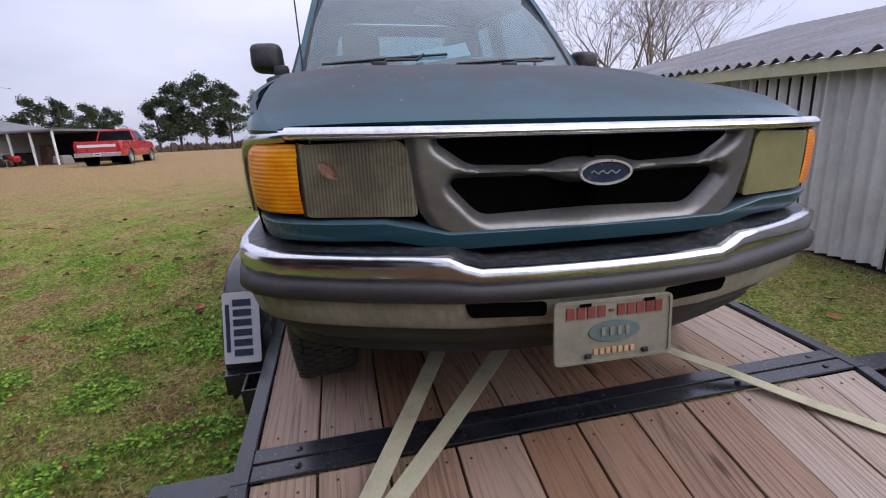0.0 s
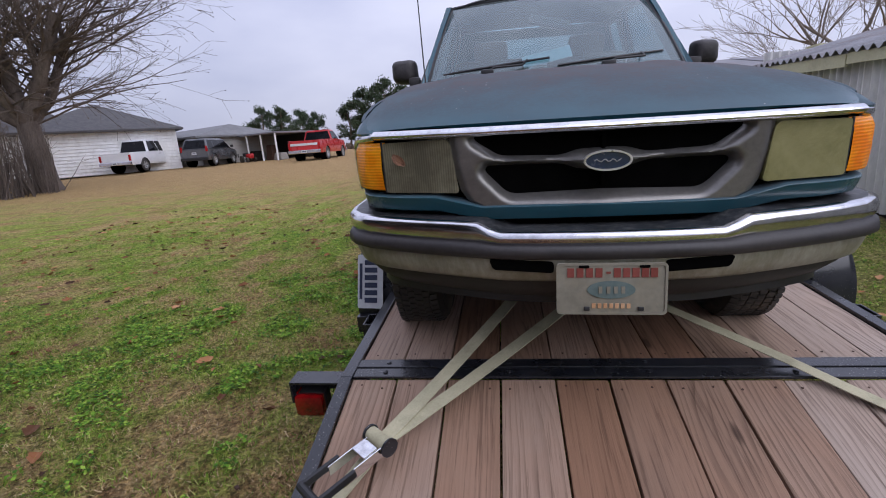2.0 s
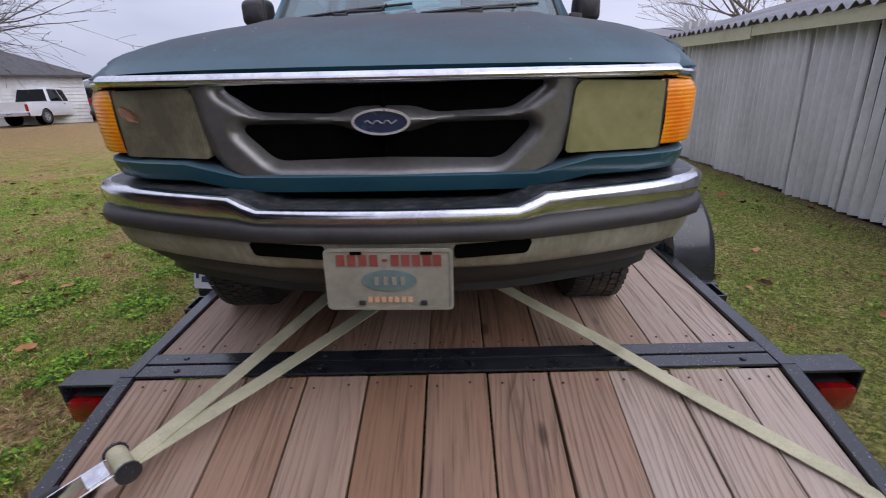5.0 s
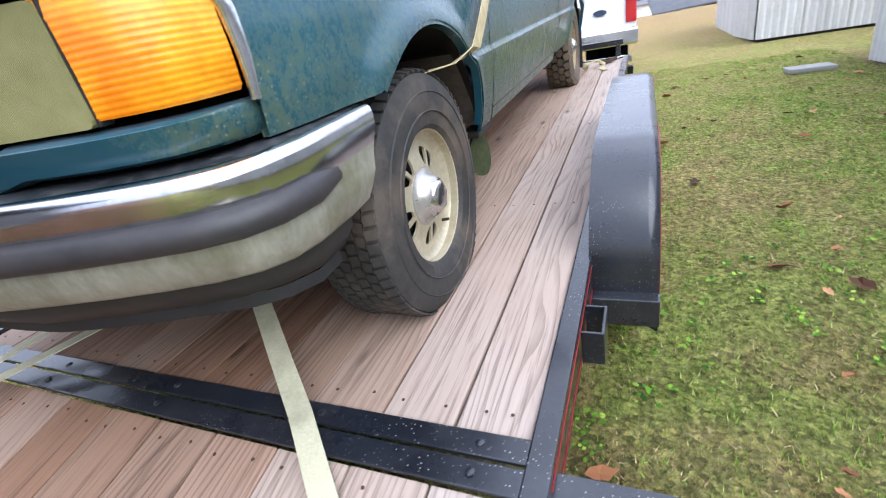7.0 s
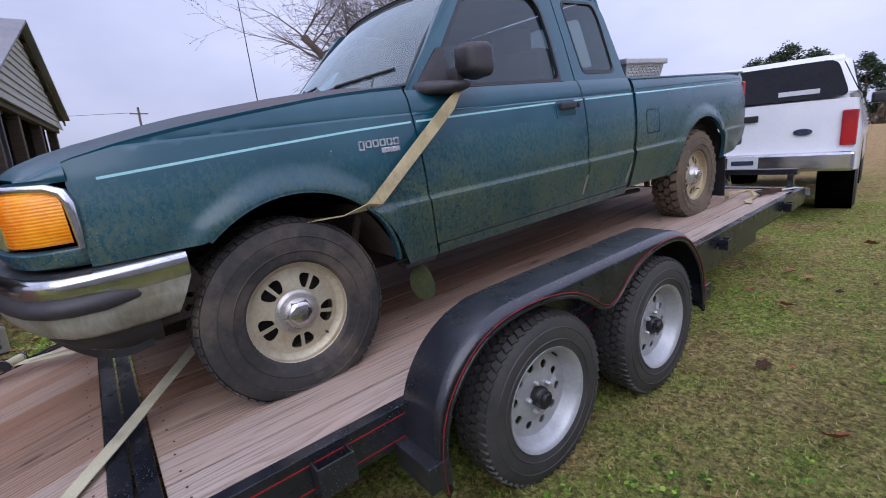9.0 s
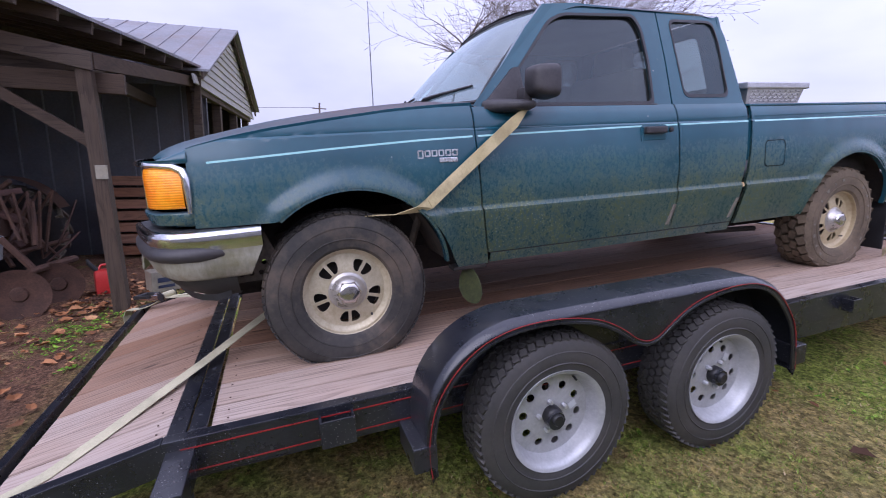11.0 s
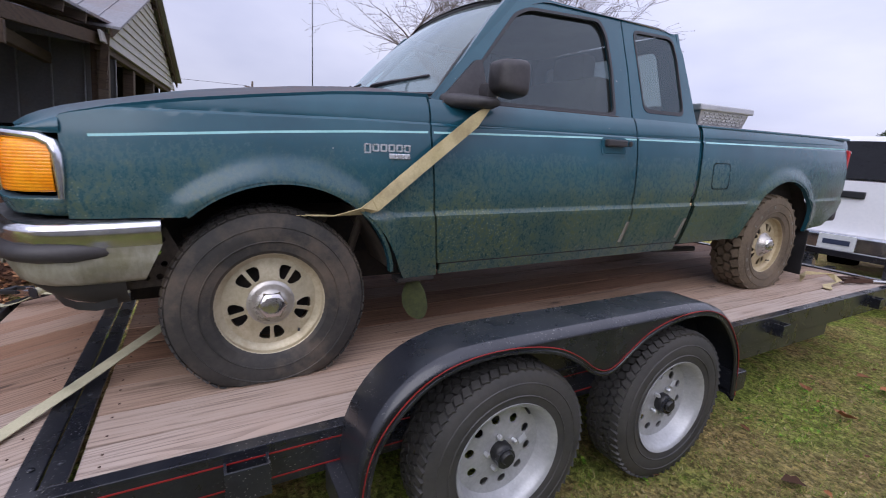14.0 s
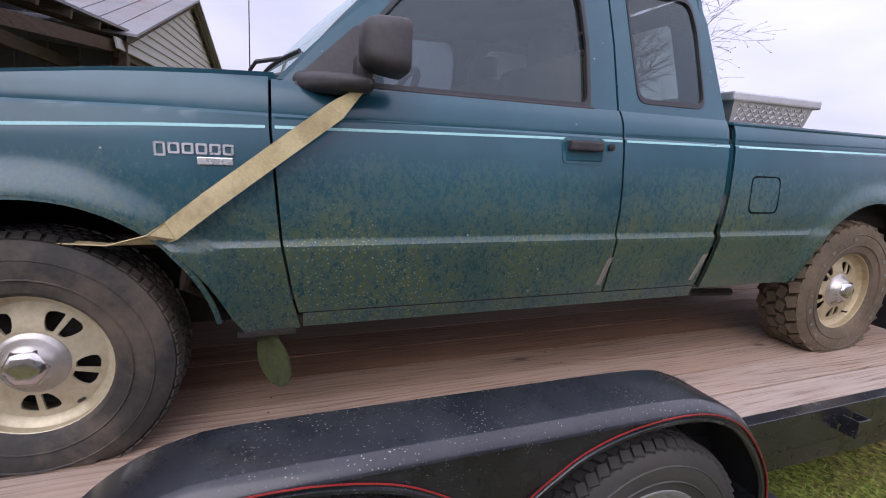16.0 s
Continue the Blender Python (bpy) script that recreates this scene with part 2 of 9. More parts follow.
def wood_material(name, light, dark, grey, scale=1.0, axis_y=True):
    """Weathered board: long grain, dark growth lines, a few knots, grey patches; each board shifted by its own random number."""
    m, n, l, b = base_mat(name)
    co = obj_coord(n, l, True)
    st = (9.0 * scale, 0.7 * scale, 9.0 * scale) if axis_y else (0.7 * scale, 9.0 * scale, 9.0 * scale)
    g1 = noise_node(n, l, co, 2.2, 6, 0.6, st)
    st2 = (55.0, 1.6, 55.0) if axis_y else (1.6, 55.0, 55.0)
    g2 = noise_node(n, l, co, 2.0, 4, 0.6, st2)
    wob = noise_node(n, l, co, 1.0, 2, 0.45, (4.2, 0.62, 4.2) if axis_y else (0.62, 4.2, 4.2))
    push = n.new("ShaderNodeVectorMath")
    push.operation = "SCALE"
    push.inputs[0].default_value = (0.30, 0.0, 0.0) if axis_y else (0.0, 0.30, 0.0)
    l.new(wob.outputs["Fac"], push.inputs["Scale"])
    moved = n.new("ShaderNodeVectorMath")
    l.new(co, moved.inputs[0])
    l.new(push.outputs[0], moved.inputs[1])
    wv = n.new("ShaderNodeTexWave")
    wv.wave_type, wv.bands_direction, wv.wave_profile = "BANDS", "X" if axis_y else "Y", "SAW"
    wv.inputs["Scale"].default_value, wv.inputs["Distortion"].default_value = 14.0 * scale, 3.0
    wv.inputs["Detail"].default_value, wv.inputs["Detail Scale"].default_value = 3.0, 1.5
    mpw = n.new("ShaderNodeMapping")
    mpw.inputs["Scale"].default_value = (1.0, 0.10, 1.0) if axis_y else (0.10, 1.0, 1.0)
    l.new(moved.outputs[0], mpw.inputs["Vector"])
    l.new(mpw.outputs["Vector"], wv.inputs["Vector"])
    fade = noise_node(n, l, co, 2.4, 4, 0.6, (2.0, 0.5, 1.0) if axis_y else (0.5, 2.0, 1.0))
    vis = ramp_node(n, [(0.40, (0.12, 0.12, 0.12)), (0.62, (1, 1, 1))])
    l.new(fade.outputs["Fac"], vis.inputs["Fac"])
    line = ramp_node(n, [(0.55, (0, 0, 0)), (0.93, (1, 1, 1))])
    l.new(wv.outputs["Fac"], line.inputs["Fac"])
    f = mul(n, l, mul(n, l, g1.outputs["Fac"], 0.72), mul(n, l, g2.outputs["Fac"], 0.18), "ADD")
    r = ramp_node(n, [(0.16, dark), (0.44, light), (0.85, tuple(min(1, c * 1.18) for c in light))])
    l.new(f, r.inputs["Fac"])
    info = n.new("ShaderNodeObjectInfo")
    patch = noise_node(n, l, co, 1.6, 5, 0.65)
    pf = mul(n, l, patch.outputs["Fac"], mul(n, l, info.outputs["Random"], 0.55, "ADD"))
    prr = ramp_node(n, [(0.30, (0, 0, 0)), (0.72, (0.75, 0.75, 0.75))])
    l.new(pf, prr.inputs["Fac"])
    col = mix_col(n, l, prr.outputs["Color"], r.outputs["Color"], grey)
    col = mix_col(n, l, mul(n, l, mul(n, l, line.outputs["Color"], vis.outputs["Color"]), 0.52), col, tuple(c * 0.55 for c in dark))
    fr = ramp_node(n, [(0.36, (1, 1, 1)), (0.46, (0, 0, 0))])
    l.new(g2.outputs["Fac"], fr.inputs["Fac"])
    col = mix_col(n, l, mul(n, l, fr.outputs["Color"], 0.42), col, tuple(c * 0.45 for c in dark))
    # knots
    mpk = n.new("ShaderNodeMapping")
    mpk.inputs["Scale"].default_value = (3.4, 1.15, 1.0) if axis_y else (1.15, 3.4, 1.0)
    l.new(co, mpk.inputs["Vector"])
    vk = n.new("ShaderNodeTexVoronoi")
    vk.inputs["Scale"].default_value = 1.5
    l.new(mpk.outputs["Vector"], vk.inputs["Vector"])
    kr = ramp_node(n, [(0.045, (1, 1, 1)), (0.095, (0, 0, 0))])
    l.new(vk.outputs["Distance"], kr.inputs["Fac"])
    col = mix_col(n, l, mul(n, l, kr.outputs["Color"], 0.75), col, tuple(c * 0.3 for c in dark))
    # each board has its own tone, brown to grey
    tone = ramp_node(n, [(0.0, (0.70, 0.58, 0.47)), (0.45, (0.98, 0.92, 0.86)), (1.0, (1.08, 1.10, 1.12))])
    l.new(info.outputs["Random"], tone.inputs["Fac"])
    own = n.new("ShaderNodeMix")
    own.data_type, own.blend_type = "RGBA", "MULTIPLY"
    own.inputs["Factor"].default_value = 0.9
    l.new(col, own.inputs["A"])
    l.new(tone.outputs["Color"], own.inputs["B"])
    col = own.outputs["Result"]
    l.new(col, b.inputs["Base Color"])
    b.inputs["Roughness"].default_value = 0.78
    b.inputs["Specular IOR Level"].default_value = 0.35
    hgt = mul(n, l, g2.outputs["Fac"], mul(n, l, line.outputs["Color"], -0.5), "ADD")
    bump(n, l, b, hgt, 0.5, 0.004)
    return m


def glass_material(name, tint=(0.75, 0.9, 0.88), dirt=0.25, rough=0.0, shine=0.08):
    """A dusty thin pane: mostly clear, a mirror at grazing angles, with a film of dirt or painted sky sheen."""
    m, n, l, b = base_mat(name)
    out = n["Material Output"]
    tr = n.new("ShaderNodeBsdfTransparent")
    tr.inputs["Color"].default_value = (*tint, 1)
    gl = n.new("ShaderNodeBsdfGlossy")
    gl.inputs["Roughness"].default_value = rough
    gl.inputs["Color"].default_value = (0.85, 0.97, 1.0, 1)
    lw = n.new("ShaderNodeLayerWeight")
    lw.inputs["Blend"].default_value = 0.5
    pw = n.new("ShaderNodeMath")
    pw.operation, pw.inputs[1].default_value = "POWER", 4.5
    l.new(lw.outputs["Facing"], pw.inputs[0])
    fr = n.new("ShaderNodeMapRange")
    fr.inputs["To Min"].default_value, fr.inputs["To Max"].default_value = shine, 1.0
    l.new(pw.outputs[0], fr.inputs["Value"])
    mx = n.new("ShaderNodeMixShader")
    l.new(fr.outputs[0], mx.inputs[0])
    l.new(tr.outputs[0], mx.inputs[1])
    l.new(gl.outputs[0], mx.inputs[2])
    df = n.new("ShaderNodeBsdfDiffuse")
    df.inputs["Color"].default_value = (0.42, 0.47, 0.47, 1)
    co = obj_coord(n, l)
    t = noise_node(n, l, co, 4.0, 6, 0.7)
    dm = mul(n, l, t.outputs["Fac"], dirt)
    m2 = n.new("ShaderNodeMixShader")
    l.new(dm, m2.inputs[0])
    l.new(mx.outputs[0], m2.inputs[1])
    l.new(df.outputs[0], m2.inputs[2])
    l.new(m2.outputs[0], out.inputs["Surface"])
    return m


def lens_material(name, c1, c2, ribs=120.0, axis="X", rough=0.18, haze=0.5):
    """A moulded plastic lens with fine ribs and a haze of age."""
    m, n, l, b = base_mat(name)
    co = obj_coord(n, l)
    t = noise_node(n, l, co, 6.0, 5, 0.7)
    r = ramp_node(n, [(0.38, c1), (0.62, c2)])
    l.new(t.outputs["Fac"], r.inputs["Fac"])
    wv = n.new("ShaderNodeTexWave")
    wv.bands_direction = axis
    wv.inputs["Scale"].default_value = ribs
    l.new(co, wv.inputs["Vector"])
    # the ribs' light and shade painted in: dark grooves, brighter crests
    deep = ramp_node(n, [(0.25, (0.62, 0.62, 0.60)), (0.75, (1.12, 1.12, 1.12))])
    l.new(wv.outputs["Fac"], deep.inputs["Fac"])
    rib_shade = n.new("ShaderNodeMix")
    rib_shade.data_type, rib_shade.blend_type = "RGBA", "MULTIPLY"
    rib_shade.inputs["Factor"].default_value = 0.45
    l.new(r.outputs["Color"], rib_shade.inputs["A"])
    l.new(deep.outputs["Color"], rib_shade.inputs["B"])
    l.new(rib_shade.outputs["Result"], b.inputs["Base Color"])
    b.inputs["Roughness"].default_value = rough
    b.inputs["Subsurface Weight"].default_value = 0.0
    b.inputs["Coat Weight"].default_value, b.inputs["Specular IOR Level"].default_value = haze, 0.35
    bump(n, l, b, wv.outputs["Fac"], 0.28, 0.002)
    return m


def ground_material():
    """Winter lawn: straw and green patches, bare brown earth here and there, all in grains."""
    m, n, l, b = base_mat("winter_lawn")
    co = obj_coord(n, l)
    sep = n.new("ShaderNodeSeparateXYZ")
    l.new(co, sep.inputs[0])
    mid = noise_node(n, l, co, 3.2, 6, 0.72)
    fine = noise_node(n, l, co, 24.0, 8, 0.86)
    straw = ramp_node(n, [(0.36, (0.17, 0.105, 0.05)), (0.5, (0.50, 0.34, 0.16)), (0.66, (0.74, 0.55, 0.31))])
    l.new(fine.outputs["Fac"], straw.inputs["Fac"])
    green = ramp_node(n, [(0.36, (0.075, 0.11, 0.020)), (0.5, (0.265, 0.385, 0.052)), (0.66, (0.52, 0.63, 0.11))])
    l.new(fine.outputs["Fac"], green.inputs["Fac"])
    patch = n.new("ShaderNodeAttribute")
    patch.attribute_name = "green"
    gm = mul(n, l, mul(n, l, patch.outputs["Fac"], 0.62), mul(n, l, mid.outputs["Fac"], 0.45), "ADD")
    gr = ramp_node(n, [(0.36, (0.05, 0.05, 0.05)), (0.66, (1, 1, 1))])
    l.new(gm, gr.inputs["Fac"])
    near = n.new("ShaderNodeMapRange")
    near.inputs["From Min"].default_value, near.inputs["From Max"].default_value = 24.0, 7.0
    near.inputs["To Min"].default_value, near.inputs["To Max"].default_value = 0.15, 1.0
    l.new(sep.outputs["Y"], near.inputs["Value"])
    gf = mul(n, l, gr.outputs["Color"], near.outputs[0])
    col = mix_col(n, l, gf, straw.outputs["Color"], green.outputs["Color"])
    away = n.new("ShaderNodeMapRange")
    away.inputs["From Min"].default_value, away.inputs["From Max"].default_value = 8.0, 34.0
    away.inputs["To Max"].default_value = 0.6
    l.new(sep.outputs["Y"], away.inputs["Value"])
    dry = ramp_node(n, [(0.36, (0.09, 0.05, 0.028)), (0.5, (0.29, 0.195, 0.100)), (0.66, (0.46, 0.34, 0.19))])
    l.new(fine.outputs["Fac"], dry.inputs["Fac"])
    col = mix_col(n, l, away.outputs[0], col, dry.outputs["Color"])
    litter = noise_node(n, l, co, 2.2, 9, 0.80)
    lr = ramp_node(n, [(0.49, (0, 0, 0)), (0.60, (0.85, 0.85, 0.85))])
    l.new(litter.outputs["Fac"], lr.inputs["Fac"])
    brown = ramp_node(n, [(0.36, (0.045, 0.024, 0.012)), (0.5, (0.31, 0.175, 0.085)), (0.66, (0.56, 0.36, 0.19))])
    l.new(fine.outputs["Fac"], brown.inputs["Fac"])
    col = mix_col(n, l, mul(n, l, lr.outputs["Color"], near.outputs[0]), col, brown.outputs["Color"])
    # drier, yellower sward between the trailer and the metal shed
    yel = n.new("ShaderNodeMapRange")
    yel.inputs["From Min"].default_value, yel.inputs["From Max"].default_value = 1.6, 3.0
    yel.inputs["To Max"].default_value = 0.55
    l.new(sep.outputs["X"], yel.inputs["Value"])
    pale = ramp_node(n, [(0.36, (0.22, 0.215, 0.075)), (0.5, (0.48, 0.45, 0.155)), (0.66, (0.70, 0.63, 0.30))])
    l.new(fine.outputs["Fac"], pale.inputs["Fac"])
    col = mix_col(n, l, mul(n, l, yel.outputs[0], near.outputs[0]), col, pale.outputs["Color"])
    # worn earth along the metal shed's foot
    foot = n.new("ShaderNodeMapRange")
    foot.inputs["From Min"].default_value, foot.inputs["From Max"].default_value = 4.60, 5.0
    l.new(sep.outputs["X"], foot.inputs["Value"])
    shed_end = n.new("ShaderNodeMapRange")
    shed_end.inputs["From Min"].default_value, shed_end.inputs["From Max"].default_value = 9.2, 8.4
    l.new(sep.outputs["Y"], shed_end.inputs["Value"])
    strip = mul(n, l, mul(n, l, foot.outputs[0], shed_end.outputs[0]), 0.85)
    col = mix_col(n, l, mul(n, l, strip, 0.9), col, (0.15, 0.10, 0.065))
    # bare earth by the open shed and in the drive
    ex = n.new("ShaderNodeMapRange")
    ex.inputs["From Min"].default_value, ex.inputs["From Max"].default_value = 1.55, 0.75
    l.new(sep.outputs["Y"], ex.inputs["Value"])
    ey = n.new("ShaderNodeMapRange")
    ey.inputs["From Min"].default_value, ey.inputs["From Max"].default_value = 2.3, 1.2
    l.new(sep.outputs["X"], ey.inputs["Value"])
    er = ramp_node(n, [(0.34, (0.55, 0.55, 0.55)), (0.46, (1, 1, 1))])
    l.new(mid.outputs["Fac"], er.inputs["Fac"])
    em = mul(n, l, mul(n, l, ex.outputs[0], ey.outputs[0]), er.outputs["Color"])
    earth = ramp_node(n, [(0.34, (0.135, 0.072, 0.047)), (0.5, (0.235, 0.128, 0.085)), (0.66, (0.32, 0.185, 0.127))])
    l.new(fine.outputs["Fac"], earth.inputs["Fac"])
    col = mix_col(n, l, em, col, earth.outputs["Color"])
    # dark specks put the shade between blades into the colour
    spk = noise_node(n, l, co, 60.0, 6, 0.85)
    spr = ramp_node(n, [(0.38, (0.38, 0.36, 0.30)), (0.52, (1, 1, 1))])
    l.new(spk.outputs["Fac"], spr.inputs["Fac"])
    dot = n.new("ShaderNodeMix")
    dot.data_type, dot.blend_type = "RGBA", "MULTIPLY"
    dot.inputs["Factor"].default_value = 0.85
    l.new(col, dot.inputs["A"])
    l.new(spr.outputs["Color"], dot.inputs["B"])
    col = dot.outputs["Result"]
    # small leaves and tufts: each cell has its own tone, the darkest painting shaded gaps
    wob = n.new("ShaderNodeVectorMath")
    wob.operation = "MULTIPLY_ADD"
    wob.inputs[1].default_value = (0.035, 0.035, 0.0)
    l.new(spk.outputs["Color"], wob.inputs[0])
    l.new(co, wob.inputs[2])
    cell = n.new("ShaderNodeTexVoronoi")
    cell.inputs["Scale"].default_value = 62.0
    l.new(wob.outputs[0], cell.inputs["Vector"])
    cs = n.new("ShaderNodeSeparateColor")
    l.new(cell.outputs["Color"], cs.inputs[0])
    cr = ramp_node(n, [(0.0, (0.16, 0.16, 0.14)), (0.35, (0.72, 0.74, 0.68)), (0.75, (1.20, 1.17, 1.06)), (1.0, (1.85, 1.75, 1.5))])
    l.new(cs.outputs[0], cr.inputs["Fac"])
    tuft = n.new("ShaderNodeMix")
    tuft.data_type, tuft.blend_type = "RGBA", "MULTIPLY"
    l.new(mul(n, l, mul(n, l, em, -0.45), 0.62, "ADD"), tuft.inputs["Factor"])
    l.new(col, tuft.inputs["A"])
    l.new(cr.outputs["Color"], tuft.inputs["B"])
    col = tuft.outputs["Result"]
    l.new(col, b.inputs["Base Color"])
    b.inputs["Roughness"].default_value = 0.95
    b.inputs["Specular IOR Level"].default_value = 0.15
    bump(n, l, b, fine.outputs["Fac"], 1.0, 0.05)
    return m


def blade_material(name, stops):
    m, n, l, b = base_mat(name)
    g = n.new("ShaderNodeNewGeometry")
    r = ramp_node(n, stops)
    l.new(g.outputs["Random Per Island"], r.inputs["Fac"])
    l.new(r.outputs["Color"], b.inputs["Base Color"])
    b.inputs["Roughness"].default_value = 0.75
    b.inputs["Specular IOR Level"].default_value = 0.2
    return m


PAINT = paint_material()
PLANK = wood_material("deck_wood", (0.315, 0.203, 0.142), (0.140, 0.082, 0.054), (0.325, 0.260, 0.213))
PLANK_PALE = wood_material("pale_deck_wood", (0.385, 0.290, 0.228), (0.18, 0.122, 0.090), (0.41, 0.35, 0.305))
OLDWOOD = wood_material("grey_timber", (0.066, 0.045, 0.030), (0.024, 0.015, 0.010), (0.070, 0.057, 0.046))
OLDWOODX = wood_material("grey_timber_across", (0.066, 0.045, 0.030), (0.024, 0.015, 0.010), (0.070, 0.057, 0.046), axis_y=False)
PALLETW = wood_material("pallet_wood", (0.26, 0.13, 0.075), (0.12, 0.06, 0.035), (0.17, 0.10, 0.07))


def steel_material():
    """Black paint specked with dust and grit."""
    m = surface("black_painted_steel", (0.007, 0.008, 0.012), (0.018, 0.020, 0.026), 0.28, 0.0, 5, 90, 0.03, 0.08, 0.35, spec=0.5, dirt=(0.07, 0.068, 0.07), dirt_amt=0.24, dirt_scale=4)
    n, l = m.node_tree.nodes, m.node_tree.links
    b = n["Principled BSDF"]
    src = b.inputs["Base Color"].links[0].from_socket
    co = obj_coord(n, l)
    vo = n.new("ShaderNodeTexVoronoi")
    vo.inputs["Scale"].default_value = 100.0
    l.new(co, vo.inputs["Vector"])
    vr = ramp_node(n, [(0.10, (1, 1, 1)), (0.18, (0, 0, 0))])
    l.new(vo.outputs["Distance"], vr.inputs["Fac"])
    sel = noise_node(n, l, co, 3.0, 3, 0.6)
    sr = ramp_node(n, [(0.44, (0, 0, 0)), (0.60, (1, 1, 1))])
    l.new(sel.outputs["Fac"], sr.inputs["Fac"])
    l.new(mix_col(n, l, mul(n, l, mul(n, l, vr.outputs["Color"], sr.outputs["Color"]), 0.75), src, (0.40, 0.39, 0.36)), b.inputs["Base Color"])
    return m


STEEL = steel_material()
CHROME = surface("worn_chrome", (0.60, 0.61, 0.64), (0.76, 0.76, 0.79), 0.17, 1.0, 8, 120, 0.015, 0.06, dirt=(0.20, 0.19, 0.16), dirt_amt=0.35, dirt_scale=18)
GRIMETOP = surface("grimy_bumper_top", (0.02, 0.022, 0.025), (0.06, 0.063, 0.07), 0.42, 0.4, 11, 120, 0.06, 0.12, dirt=(0.30, 0.29, 0.27), dirt_amt=0.4, dirt_scale=40)
CHROME_LOW = surface("grimy_chrome", (0.23, 0.22, 0.165), (0.40, 0.385, 0.31), 0.48, 0.35, 9, 80, 0.06, 0.12, stretch=(1, 1, 0.25), dirt=(0.17, 0.155, 0.075), dirt_amt=0.7, dirt_scale=8)
BRIGHT = surface("bright_chrome", (0.75, 0.75, 0.77), (0.85, 0.85, 0.87), 0.10, 1.0, 8, 120, 0.02, 0.05)
RUBBER = surface("grey_rub_strip", (0.022, 0.020, 0.021), (0.042, 0.037, 0.037), 0.5, 0, 6, 70, 0.08)
GRILLE = surface("grille_plastic", (0.15, 0.145, 0.137), (0.225, 0.216, 0.204), 0.33, 0.65, 5, 60, 0.06, 0.1)
BLACK = surface("black_plastic", (0.010, 0.010, 0.011), (0.022, 0.022, 0.024), 0.45, 0, 8, 80, 0.08)
TYRE_FARM = surface("farm_tyre_rubber", (0.007, 0.006, 0.006), (0.020, 0.017, 0.015), 0.9, 0, 9, 50, 0.3, dirt=(0.06, 0.05, 0.035), dirt_amt=0.25, dirt_scale=6)
LUG = surface("dusty_tyre_lug", (0.022, 0.019, 0.015), (0.16, 0.13, 0.09), 0.9, 0, 14, 60, 0.3, shift=True)
# near black without gloss: paints the shade in gaps, slots and mouths
DARK = surface("painted_shade", (0.002, 0.002, 0.002), (0.004, 0.004, 0.004), 0.95, 0, 8, 60, 0.0, spec=0.0)
# rust brown taken near black: the shade of undersides and interiors is in it
UNDER = surface("shade_dark_rust", (0.006, 0.005, 0.005), (0.025, 0.018, 0.013), 0.9, 0, 9, 50, 0.3)
MUDMET = surface("muddy_metal", (0.030, 0.024, 0.018), (0.085, 0.065, 0.046), 0.9, 0, 9, 60, 0.3)
TRIM = surface("weathered_black_trim", (0.018, 0.017, 0.018), (0.045, 0.04, 0.042), 0.55, 0, 9, 80, 0.12)
VALANCE = surface("dirty_valance", (0.009, 0.009, 0.008), (0.022, 0.021, 0.018), 0.6, 0, 7, 60, 0.1, dirt=(0.07, 0.06, 0.045), dirt_amt=0.3)
CAPH = surface("polished_cap_metal", (0.50, 0.47, 0.44), (0.66, 0.63, 0.60), 0.16, 0.95, 8, 70, 0.02, 0.06)
CAPM = surface("dull_cap_metal", (0.36, 0.34, 0.31), (0.50, 0.47, 0.43), 0.30, 0.6, 8, 70, 0.04)
TYRE = surface("tyre_rubber", (0.019, 0.018, 0.016), (0.046, 0.041, 0.035), 0.72, 0, 8, 50, 0.2, dirt=(0.15, 0.11, 0.075), dirt_amt=0.6, dirt_scale=4)
TYRE_MUD = surface("muddy_tyre_rubber", (0.060, 0.045, 0.029), (0.15, 0.112, 0.072), 0.85, 0, 7, 50, 0.3, dirt=(0.13, 0.095, 0.065), dirt_amt=0.7, dirt_scale=5)
TYRE_TR = surface("trailer_tyre_rubber", (0.038, 0.037, 0.036), (0.064, 0.061, 0.058), 0.6, 0, 8, 60, 0.15, dirt=(0.07, 0.06, 0.05), dirt_amt=0.4)
GALV = surface("dull_galvanised", (0.20, 0.21, 0.22), (0.30, 0.31, 0.33), 0.5, 0.3, 9, 60, 0.05)
RIM = surface("dull_alloy", (0.40, 0.35, 0.235), (0.56, 0.50, 0.36), 0.42, 0.35, 6, 60, 0.08, dirt=(0.26, 0.20, 0.10), dirt_amt=0.6, dirt_scale=9)
RIM_R = surface("mud_stained_alloy", (0.36, 0.29, 0.17), (0.52, 0.44, 0.28), 0.5, 0.2, 6, 60, 0.08, dirt=(0.20, 0.13, 0.06), dirt_amt=0.7, dirt_scale=6)
RIM_TR = surface("galvanised_rim", (0.38, 0.385, 0.395), (0.52, 0.525, 0.535), 0.42, 0.35, 12, 90, 0.05)
AMBER = lens_material("amber_lens", (0.80, 0.20, 0.0), (1.0, 0.40, 0.01), 34.0, "Z", 0.22, 0.15)
HEAD_A = lens_material("clouded_headlamp", (0.115, 0.105, 0.072), (0.20, 0.185, 0.125), 42.0, "X", 0.25, 0.5)
HEAD_B = lens_material("algae_headlamp", (0.20, 0.19, 0.07), (0.29, 0.27, 0.12), 120.0, "X", 0.35, 0.35)
RED_D = lens_material("dull_red_lens", (0.10, 0.002, 0.003), (0.24, 0.006, 0.006), 60.0, "X", 0.10, 0.9)
RED = lens_material("red_lens", (0.28, 0.003, 0.005), (0.46, 0.008, 0.009), 60.0, "Z", 0.2, 0.3)
